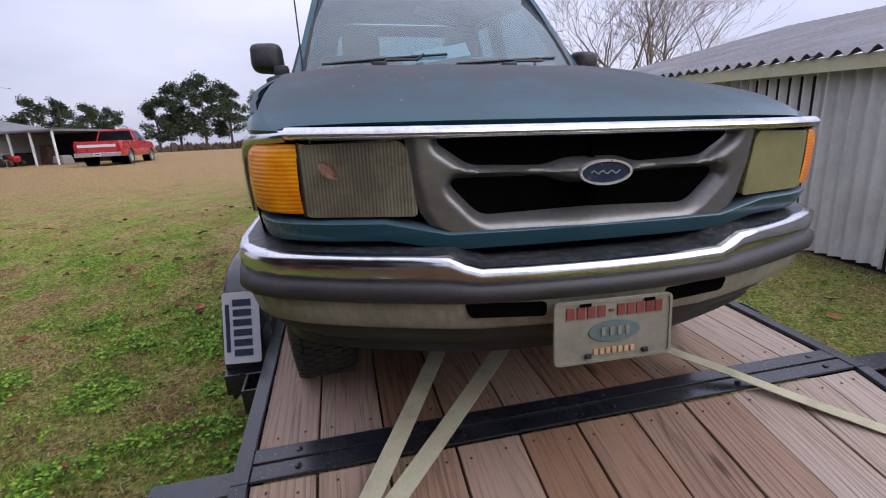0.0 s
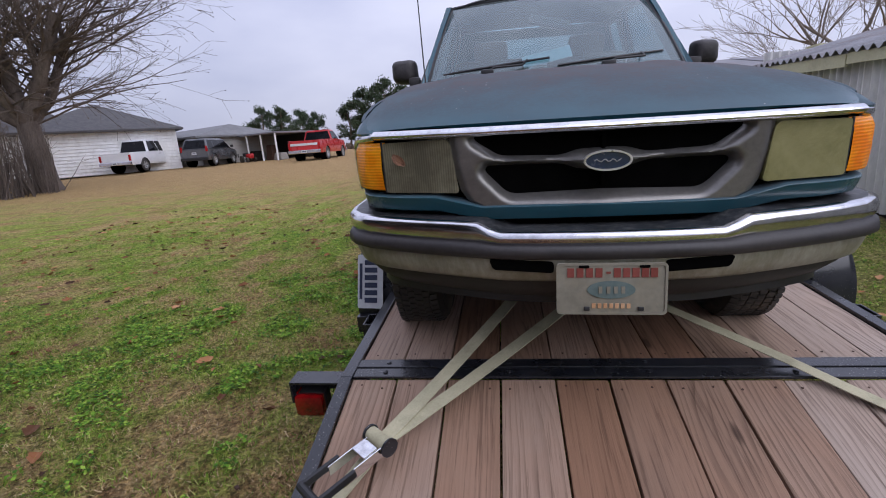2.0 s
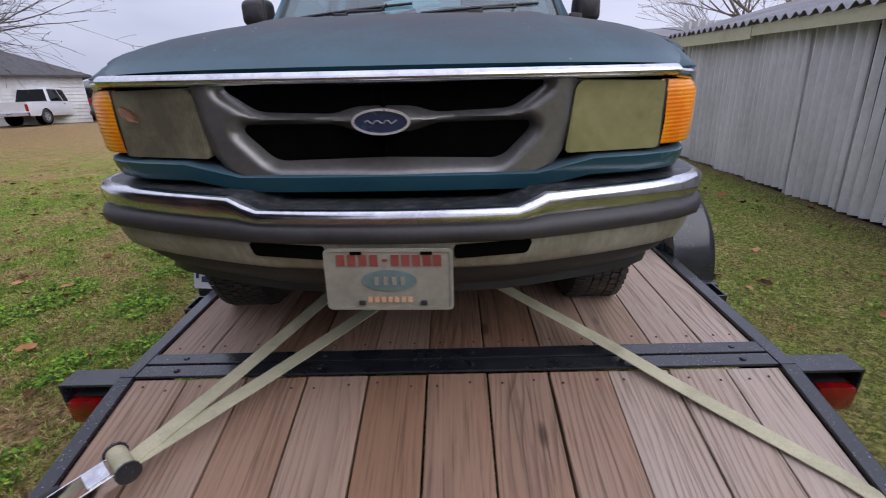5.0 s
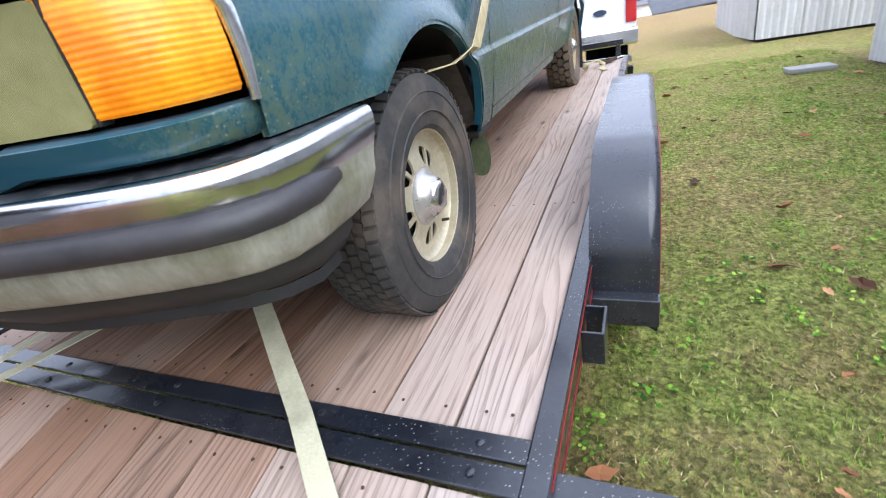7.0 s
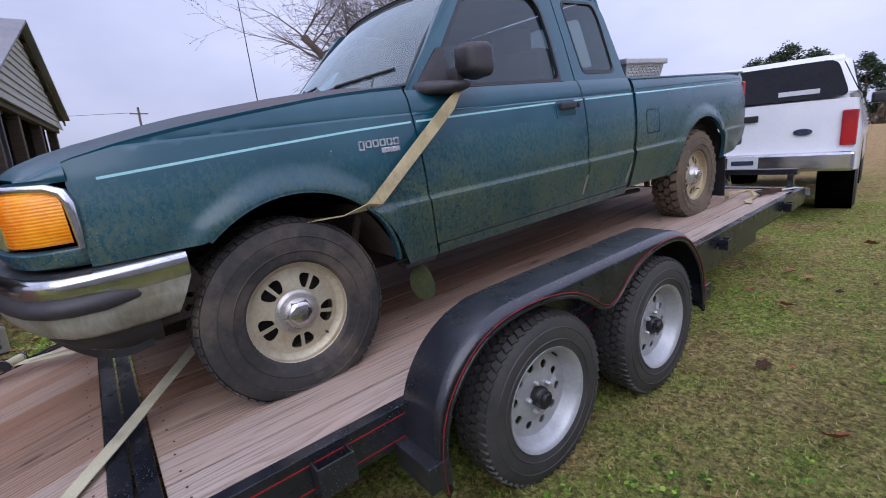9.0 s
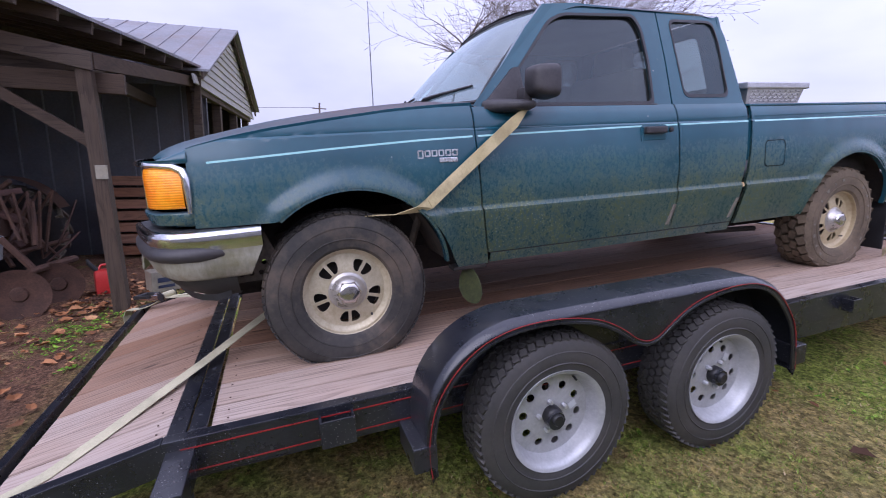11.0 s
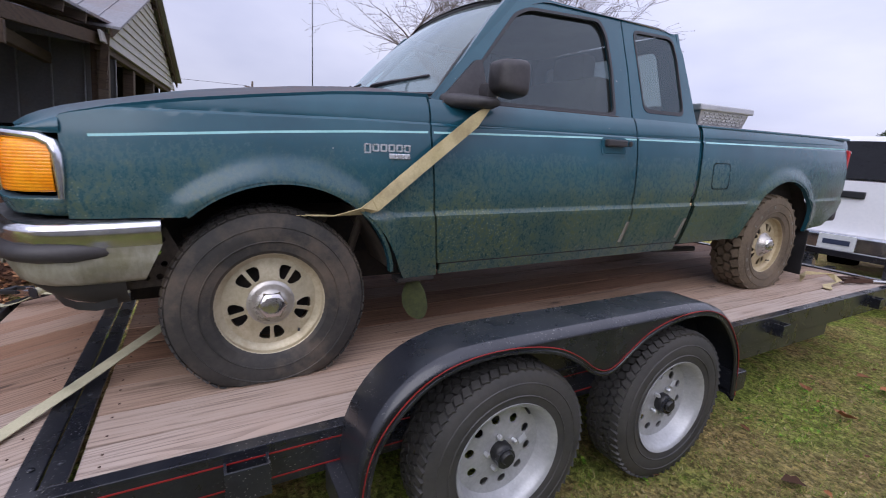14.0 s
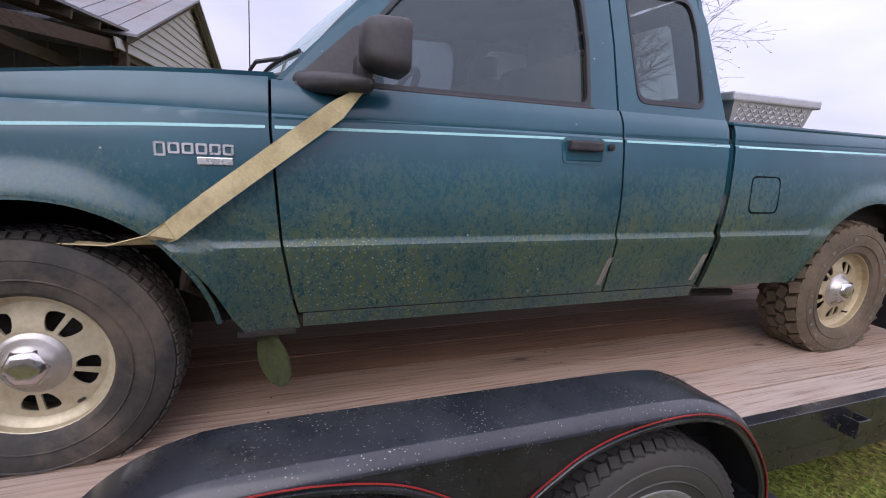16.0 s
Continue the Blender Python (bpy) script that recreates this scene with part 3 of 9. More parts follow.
STRIPE = surface("pale_pinstripe", (0.25, 0.50, 0.50), (0.36, 0.62, 0.62), 0.4, 0, 8, 80, 0.0)
REDLINE = surface("red_pinstripe", (0.20, 0.010, 0.010), (0.30, 0.02, 0.018), 0.5, 0, 8, 80, 0.0)
STRAP = surface("yellow_webbing", (0.40, 0.33, 0.16), (0.58, 0.49, 0.28), 0.85, 0, 7, 160, 0.35, dirt=(0.16, 0.11, 0.06), dirt_amt=0.5, dirt_scale=9)
STRAP_G = surface("faded_webbing", (0.36, 0.34, 0.22), (0.52, 0.48, 0.32), 0.85, 0, 7, 160, 0.35, dirt=(0.17, 0.15, 0.10), dirt_amt=0.4, dirt_scale=6)
PLATE_W = surface("plate_white", (0.19, 0.175, 0.135), (0.28, 0.26, 0.205), 0.45, 0, 6, 60, 0.05, dirt=(0.30, 0.26, 0.18), dirt_amt=0.5, dirt_scale=9)
PLATE_N = surface("plate_reflective", (0.50, 0.52, 0.54), (0.62, 0.63, 0.65), 0.45, 0, 6, 60, 0.03)
PAPER = surface("pale_card", (0.62, 0.74, 0.74), (0.72, 0.82, 0.82), 0.5, 0, 6, 60, 0.02)
INK_R = surface("faded_red_ink", (0.16, 0.03, 0.022), (0.24, 0.055, 0.04), 0.5, 0, 20, 90, 0)
INK_O = surface("faded_orange_ink", (0.50, 0.26, 0.12), (0.58, 0.36, 0.2), 0.5, 0, 20, 90, 0)
INK_G = surface("faded_teal_ink", (0.09, 0.13, 0.125), (0.14, 0.185, 0.175), 0.5, 0, 20, 90, 0)
INK_B = surface("blue_ink", (0.02, 0.028, 0.06), (0.035, 0.045, 0.09), 0.5, 0, 20, 90, 0)
EMBLEM = surface("emblem_blue", (0.008, 0.018, 0.05), (0.014, 0.030, 0.075), 0.25, 0, 20, 90, 0, coat=0.6)
SILVER = surface("silver_badge", (0.62, 0.63, 0.65), (0.75, 0.75, 0.77), 0.3, 0.7, 20, 90, 0)
GLASS = glass_material("window_glass", (0.24, 0.28, 0.29), 0.03, 0.0, 0.068)
GLASS_Q = glass_material("quarter_glass", (0.40, 0.46, 0.45), 0.04, 0.0, 0.06)
# the windshield's heavy film is mostly the sky's reflection painted as a pale diffuse layer
WSHIELD = glass_material("windshield_glass", (0.30, 0.48, 0.54), 0.34, 0.0, 0.13)
GLASS_D = surface("dark_car_glass", (0.004, 0.004, 0.006), (0.008, 0.009, 0.011), 0.06, 0, 5, 40, 0, 0.02, 0.0, spec=0.2)
SEAT = surface("tan_cloth", (0.12, 0.105, 0.085), (0.19, 0.17, 0.135), 0.9, 0, 6, 120, 0.2)
DASH = surface("grey_dash", (0.10, 0.10, 0.095), (0.16, 0.155, 0.15), 0.7, 0, 6, 90, 0.1)
ALU = surface("tread_plate", (0.50, 0.50, 0.50), (0.66, 0.66, 0.66), 0.34, 0.8, 9, 60, 0.05)
ALGAE = surface("algae_rubber", (0.018, 0.024, 0.009), (0.060, 0.072, 0.022), 0.9, 0, 12, 70, 0.2)
CORR = surface("grey_corrugated", (0.58, 0.57, 0.565), (0.76, 0.75, 0.74), 0.45, 0.25, 1.6, 40, 0.06, 0.12, stretch=(1, 1, 0.35), dirt=(0.20, 0.21, 0.16), dirt_amt=0.25, dirt_scale=1.6, shift=True)
ROOFM = surface("old_tin_roof", (0.135, 0.135, 0.147), (0.24, 0.24, 0.26), 0.62, 0.1, 1.2, 30, 0.06, 0.12, dirt=(0.16, 0.09, 0.06), dirt_amt=0.5, dirt_scale=1.1, shift=True)
SEAMM = surface("pale_seam_metal", (0.10, 0.105, 0.115), (0.20, 0.205, 0.22), 0.5, 0.3, 3, 40, 0.03)
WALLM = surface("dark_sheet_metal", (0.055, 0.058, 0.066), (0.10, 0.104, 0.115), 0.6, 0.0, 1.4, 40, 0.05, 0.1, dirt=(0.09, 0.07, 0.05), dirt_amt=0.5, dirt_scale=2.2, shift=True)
FASCIA = surface("cream_painted_board", (0.46, 0.44, 0.28), (0.58, 0.55, 0.37), 0.7, 0, 3, 50, 0.1, dirt=(0.2, 0.17, 0.1), dirt_amt=0.4)
ROOFG = surface("grey_roofing", (0.13, 0.13, 0.135), (0.20, 0.20, 0.205), 0.8, 0, 2, 30, 0.1)
SIDING = surface("white_siding", (0.74, 0.74, 0.74), (0.86, 0.86, 0.85), 0.65, 0, 2, 40, 0.05, dirt=(0.42, 0.40, 0.36), dirt_amt=0.4)
CLAP = surface("weathered_clapboard", (0.30, 0.295, 0.28), (0.43, 0.42, 0.40), 0.75, 0, 3, 40, 0.1, dirt=(0.25, 0.22, 0.18), dirt_amt=0.5)
SHINGLE = surface("asphalt_shingle", (0.06, 0.06, 0.065), (0.11, 0.105, 0.105), 0.9, 0, 4, 40, 0.3)
BARK = surface("tree_bark", (0.07, 0.055, 0.046), (0.15, 0.12, 0.10), 0.95, 0, 5, 40, 0.6, stretch=(1, 1, 0.3))
BARK_PALE = surface("pale_bark", (0.17, 0.135, 0.105), (0.31, 0.26, 0.21), 0.95, 0, 5, 40, 0.5, stretch=(1, 1, 0.3))
BARKP = surface("pine_bark", (0.09, 0.06, 0.045), (0.16, 0.11, 0.08), 0.95, 0, 5, 40, 0.5)
NEEDLE = blade_material("pine_needles", [(0.1, (0.030, 0.048, 0.026)), (0.5, (0.055, 0.080, 0.042)), (0.9, (0.085, 0.11, 0.06))])
SCRUB = blade_material("winter_scrub", [(0.1, (0.075, 0.055, 0.04)), (0.5, (0.13, 0.095, 0.065)), (0.9, (0.18, 0.14, 0.10))])
GRASS = blade_material("grass_blades", [(0.05, (0.07, 0.14, 0.012)), (0.35, (0.19, 0.33, 0.028)), (0.65, (0.34, 0.46, 0.07)), (0.85, (0.46, 0.46, 0.14)), (0.98, (0.58, 0.48, 0.24))])
STRAW = blade_material("straw_blades", [(0.05, (0.17, 0.09, 0.04)), (0.4, (0.36, 0.22, 0.11)), (0.75, (0.54, 0.38, 0.20)), (0.95, (0.70, 0.54, 0.32))])
CLOVER = blade_material("clover_leaves", [(0.05, (0.025, 0.060, 0.007)), (0.4, (0.080, 0.185, 0.012)), (0.7, (0.16, 0.30, 0.022)), (0.95, (0.30, 0.42, 0.05))])
LEAF = blade_material("dry_leaves", [(0.05, (0.05, 0.026, 0.015)), (0.35, (0.17, 0.075, 0.034)), (0.7, (0.34, 0.145, 0.060)), (0.95, (0.50, 0.27, 0.13))])
WHITEP = surface("white_car_paint", (0.70, 0.71, 0.74), (0.78, 0.78, 0.80), 0.25, 0, 3, 40, 0, 0.06, 0.6)
GREYP = surface("grey_car_paint", (0.11, 0.113, 0.122), (0.15, 0.154, 0.163), 0.25, 0.4, 3, 40, 0, 0.06, 0.6)
REDP = surface("red_car_paint", (0.38, 0.012, 0.016), (0.46, 0.02, 0.022), 0.28, 0, 3, 40, 0, 0.06, 0.6)
REDCAN = surface("red_plastic", (0.42, 0.02, 0.02), (0.52, 0.04, 0.03), 0.45, 0, 9, 60, 0.05)
RUST = surface("rusty_iron", (0.035, 0.017, 0.011), (0.09, 0.045, 0.029), 0.85, 0.1, 7, 60, 0.3)
HUBRED = surface("faded_red_hub", (0.065, 0.024, 0.017), (0.125, 0.052, 0.040), 0.75, 0, 8, 50, 0.2)
TRACTOR = surface("faded_tractor_paint", (0.038, 0.016, 0.012), (0.085, 0.037, 0.027), 0.7, 0, 6, 50, 0.2)
WHITEPL = surface("white_plastic", (0.55, 0.56, 0.58), (0.66, 0.67, 0.69), 0.5, 0, 9, 60, 0.05)
LUMBER = surface("grey_lumber", (0.19, 0.175, 0.155), (0.32, 0.30, 0.27), 0.85, 0, 5, 60, 0.2, stretch=(6, 0.6, 6))
CONC = surface("grey_concrete", (0.26, 0.25, 0.23), (0.38, 0.37, 0.34), 0.9, 0, 4, 50, 0.3)
LAWN = ground_material()

# ---- building helpers ----


class MB:
    """Collects vertices and faces of one mesh."""

    def __init__(self):
        self.v, self.f = [], []

    def add(self, verts, faces, m=None):
        o = len(self.v)
        self.v += [tuple(m @ Vector(p)) for p in verts] if m else [tuple(p) for p in verts]
        self.f += [tuple(i + o for i in q) for q in faces]
        return self

    def box(self, c, size, m=None, taper=1.0):
        x, y, z = (a / 2 for a in size)
        k = taper
        p = [(-x, -y, -z), (x, -y, -z), (x, y, -z), (-x, y, -z), (-x * k, -y * k, z), (x * k, -y * k, z), (x * k, y * k, z), (-x * k, y * k, z)]
        p = [(a + c[0], b + c[1], d + c[2]) for a, b, d in p]
        return self.add(p, [(3, 2, 1, 0), (4, 5, 6, 7), (0, 1, 5, 4), (1, 2, 6, 5), (2, 3, 7, 6), (3, 0, 4, 7)], m)

    def bbox(self, c, size, b=0.01, m=None, taper=1.0):
        """A box with chamfered edges."""
        bm = bmesh.new()
        bmesh.ops.create_cube(bm, size=1.0)
        for v in bm.verts:
            k = taper if v.co.z > 0 else 1.0
            v.co = Vector((v.co.x * size[0] * k, v.co.y * size[1] * k, v.co.z * size[2]))
        bmesh.ops.bevel(bm, geom=bm.edges[:], offset=min(b, min(size) * 0.45), segments=2, affect="EDGES", profile=0.6)
        bm.verts.index_update()
        vs = [(v.co.x + c[0], v.co.y + c[1], v.co.z + c[2]) for v in bm.verts]
        fs = [[v.index for v in f.verts] for f in bm.faces]
        bm.free()
        return self.add(vs, fs, m)

    def grid(self, rows, close_u=False, close_v=False, flip=False):
        """Rows of equally many points, joined by quads."""
        h, w = len(rows), len(rows[0])
        fs = []
        for i in range(h if close_v else h - 1):
            for j in range(w if close_u else w - 1):
                a, b = i * w + j, i * w + (j + 1) % w
                c, d = ((i + 1) % h) * w + (j + 1) % w, ((i + 1) % h) * w + j
                fs.append((d, c, b, a) if flip else (a, b, c, d))
        return self.add([p for r in rows for p in r], fs)

    def lathe(self, prof, n=40, m=None, close=True):
        """A profile of (radius, x) turned round the x axis."""
        o = len(prof)
        vs = [(x, r * math.cos(2 * math.pi * k / n), r * math.sin(2 * math.pi * k / n)) for k in range(n) for r, x in prof]
        fs = []
        for k in range(n):
            for j in range(o if close else o - 1):
                a, b = k * o + j, k * o + (j + 1) % o
                k2 = (k + 1) % n
                fs.append((a, b, k2 * o + (j + 1) % o, k2 * o + j))
        return self.add(vs, fs, m)

    def tube(self, pts, radii, n=8, cap=True):
        """A round bar along points."""
        pts = [Vector(p) for p in pts]
        if isinstance(radii, (int, float)):
            radii = [radii] * len(pts)
        rows = []
        side = None
        for i, p in enumerate(pts):
            d = (pts[min(i + 1, len(pts) - 1)] - pts[max(i - 1, 0)]).normalized()
            ref = side if side is not None else (Vector((0, 0, 1)) if abs(d.z) < 0.9 else Vector((1, 0, 0)))
            a = d.cross(ref)
            if a.length < 1e-4:
                a = d.cross(Vector((0.3, 1, 0.2)))
            a.normalize()
            b = d.cross(a).normalized()
            side = -b if side is None else (a.cross(d)).normalized()
            rows.append([p + radii[i] * (math.cos(2 * math.pi * k / n) * a + math.sin(2 * math.pi * k / n) * b) for k in range(n)])
        o = len(self.v)
        self.grid(rows, close_u=True)
        if cap:
            self.f.append(tuple(o + k for k in range(n))[::-1])
            self.f.append(tuple(o + (len(rows) - 1) * n + k for k in range(n)))
        return self

    def ribbon(self, pts, width, thick, across):
        """A flat strap along points; across: its width direction, one or one a point."""
        rows = []
        pts = [Vector(p) for p in pts]
        for i, p in enumerate(pts):
            a = Vector(across[i] if isinstance(across, list) else across).normalized()
            d = (pts[min(i + 1, len(pts) - 1)] - pts[max(i - 1, 0)]).normalized()
            nrm = d.cross(a).normalized()
            rows.append([p + a * width / 2 + nrm * thick / 2, p + a * width / 2 - nrm * thick / 2, p - a * width / 2 - nrm * thick / 2, p - a * width / 2 + nrm * thick / 2])
        o = len(self.v)
        self.grid(rows, close_u=True)
        self.f += [(o, o + 1, o + 2, o + 3), tuple(o + 4 * (len(rows) - 1) + k for k in (3, 2, 1, 0))]
        return self

    def prism(self, poly, a, b, plane="x"):
        """A polygon pushed from a to b along an axis."""
        put = {"x": lambda p, q, d: (d, p, q), "y": lambda p, q, d: (p, d, q), "z": lambda p, q, d: (p, q, d)}[plane]
        n = len(poly)
        vs = [put(p, q, a) for p, q in poly] + [put(p, q, b) for p, q in poly]
        fs = [tuple(range(n))[::-1], tuple(range(n, 2 * n))] + [(i, (i + 1) % n, n + (i + 1) % n, n + i) for i in range(n)]
        return self.add(vs, fs)

    def mesh(self, name, smooth=False, angle=40):
        me = bpy.data.meshes.new(name)
        me.from_pydata(self.v, [], self.f)
        bm = bmesh.new()
        bm.from_mesh(me)
        bmesh.ops.recalc_face_normals(bm, faces=bm.faces)
        if smooth:
            for f in bm.faces:
                f.smooth = True
            lim = radians(angle)
            for e in bm.edges:
                if len(e.link_faces) == 2 and e.calc_face_angle(0) > lim:
                    e.smooth = False
        bm.to_mesh(me)
        bm.free()
        return me


def holed(outer, holes, thick, place):
    """A flat sheet in two coordinates with holes, given thickness, and mapped by place(p, q, depth)."""
    bm = bmesh.new()
    for loop in [outer] + list(holes):
        vs = [bm.verts.new((p, q, 0)) for p, q in loop]
        for i, v in enumerate(vs):
            bm.edges.new((v, vs[(i + 1) % len(vs)]))
    bmesh.ops.triangle_fill(bm, use_beauty=True, use_dissolve=False, edges=bm.edges[:])
    bm.verts.index_update()
    flat = [(v.co.x, v.co.y) for v in bm.verts]
    tris = [[v.index for v in f.verts] for f in bm.faces]
    rim = [(e.verts[0].index, e.verts[1].index) for e in bm.edges if len(e.link_faces) == 1]
    bm.free()
    n = len(flat)
    out = MB()
    out.add([place(p, q, 0.0) for p, q in flat] + [place(p, q, thick) for p, q in flat],
            tris + [[i + n for i in t[::-1]] for t in tris] + [(a, b, b + n, a + n) for a, b in rim])
    return out


def sheet(outer, place):
    """One flat pane, its outline mapped by place(p, q)."""
    return MB().add([place(p, q) for p, q in outer], [tuple(range(len(outer)))])


def rounded(poly, r, seg=4):
    """A polygon with its corners rounded."""
    out = []
    n = len(poly)
    for i in range(n):
        p0, p1, p2 = (Vector((*poly[(i + k) % n], 0)) for k in (-1, 0, 1))
        d0, d2 = (p0 - p1), (p2 - p1)
        k = min(r, d0.length * 0.45, d2.length * 0.45)
        a, c = p1 + d0.normalized() * k, p1 + d2.normalized() * k
        for j in range(seg + 1):
            t = j / seg
            q = a * (1 - t) ** 2 + p1 * 2 * t * (1 - t) + c * t * t
            out.append((q.x, q.y))
    return out


def curve(pts, sub):
    """A smooth line through points, sub steps between each two."""
    p = [Vector((*q, 0)) for q in pts]
    out = []
    for i in range(len(p) - 1):
        a, b, c, d = p[max(i - 1, 0)], p[i], p[i + 1], p[min(i + 2, len(p) - 1)]
        for k in range(sub):
            t = k / sub
            q = 0.5 * ((2 * b) + (c - a) * t + (2 * a - 5 * b + 4 * c - d) * t * t + (3 * b - a - 3 * c + d) * t ** 3)
            out.append((q.x, q.y))
    return out + [tuple(pts[-1])]


def circle(cx, cy, r, n=16, ry=None):
    return [(cx + r * math.cos(2 * math.pi * k / n), cy + (ry or r) * math.sin(2 * math.pi * k / n)) for k in range(n)]


def part(name, mb, material, parent, label="", smooth=False, m=None, angle=40):
    """One mesh object under a thing or a part (or top-level, with no parent)."""
    me = mb if isinstance(mb, bpy.types.Mesh) else mb.mesh(name, smooth, angle)
    if not me.materials:
        me.materials.append(material)
    ob = new(name, me)
    if parent:
        ob.parent = parent
    if m:
        ob.matrix_basis = m
    if label:
        ob["label"] = label
    return ob


def thing(name, label, category, m=None, group="", kind=""):
    ob = new(name)
    ob.empty_display_size = 0.1
    if m:
        ob.matrix_basis = m
    return tagged(ob, label, category, group, kind)


def holder(name, parent, m=None):
    ob = new(name)
    ob.parent = parent
    if m:
        ob.matrix_basis = m
    return ob


def lerp(x, xs, ys):
    return float(np.interp(x, xs, ys))


def smooth01(x):
    x = max(0.0, min(1.0, x))
    return x * x * (3 - 2 * x)


def ground_z(x, y):
    """The lie of the land: the trailer stands in the low part, the fields and the house lot lie higher."""
    k = smooth01((x + 5.0) / 4.5)
    rise = 0.05 * (max(-4.0, min(y, 9.0)) - 3.2)
    z = k * rise + (1 - k) * (0.6 * rise if y < 3.2 else 0.0)
    return max(z, lerp(y, [5, 10, 18, 25, 34, 50, 80, 200], [0.0, 0.12, 0.48, 0.74, 0.92, 1.06, 1.15, 1.20])) if y > 5 else z


def greenness(x, y):
    """Where the sward is green (1) and where it is straw and litter (0)."""
    far = smooth01((y - 7.5) / 14.0)
    v = 0.56 + 0.34 * noise.noise((x * 0.8, y * 0.8, 7)) + 0.55 * noise.noise((x * 2.4, y * 2.4, 2)) + 0.42 * noise.noise((x * 6.1, y * 6.1, 4)) + 0.25 * noise.noise((x * 15, y * 15, 9))
    return max(0.0, min(1.0, v)) * (1 - 0.85 * far)


# the trailer's deck: origin on the boards under the front axle, x across, y to the tow vehicle
RIG = Matrix.Translation((1.347, 2.506, 0.463)) @ Matrix.Rotation(radians(4.1), 4, "X")

# ---- ground ----


def build_ground():
    def axis(a, b, fine_a, fine_b, step):
        near = list(np.arange(fine_a, fine_b, step))
        lo, hi, k = [], [], 1.25
        d, p = step, fine_a
        while p > a:
            d *= k
            p -= d
            lo.append(p)
        d, p = step, fine_b
        while p < b:
            hi.append(p)
            d *= k
            p += d
        hi.append(b)
        return lo[::-1] + near + hi
    xs, ys = axis(-900, 900, -8, 9, 0.16), axis(-300, 1500, -5, 12, 0.16)
    rows = []
    for y in ys:
        row = []
        for x in xs:
            z = ground_z(x, y)
            if -9 < x < 10 and -6 < y < 13:
                z += 0.018 * noise.noise((x * 1.3, y * 1.3, 0)) + 0.010 * noise.noise((x * 4.1, y * 4.1, 3))
            row.append((x, y, z))
        rows.append(row)
    g = part("ground", MB().grid(rows), LAWN, None, smooth=True)
    att = g.data.attributes.new("green", "FLOAT", "POINT")
    att.data.foreach_set("value", [greenness(v.co.x, v.co.y) if abs(v.co.x) < 40 and abs(v.co.y) < 40 else 0.05 for v in g.data.vertices])
    tagged(g, "winter lawn of straw and green patches with bare earth", "lawn", kind="structure")


build_ground()

# ---- trailer ----
D0, D1 = -0.905, 1.155          # inner edges of the side rails
DC = (D0 + D1) / 2
TAIL, BAR0, BAR1, NOSE = -1.20, -0.66, -0.532, 4.40
DROP = radians(11.5)            # slope of the dovetail


def tail_point(u, s, h):
    """A place on the sloping tail, s running back from the bend."""
    return (u, BAR0 + s * math.cos(DROP), s * math.sin(DROP) + h)


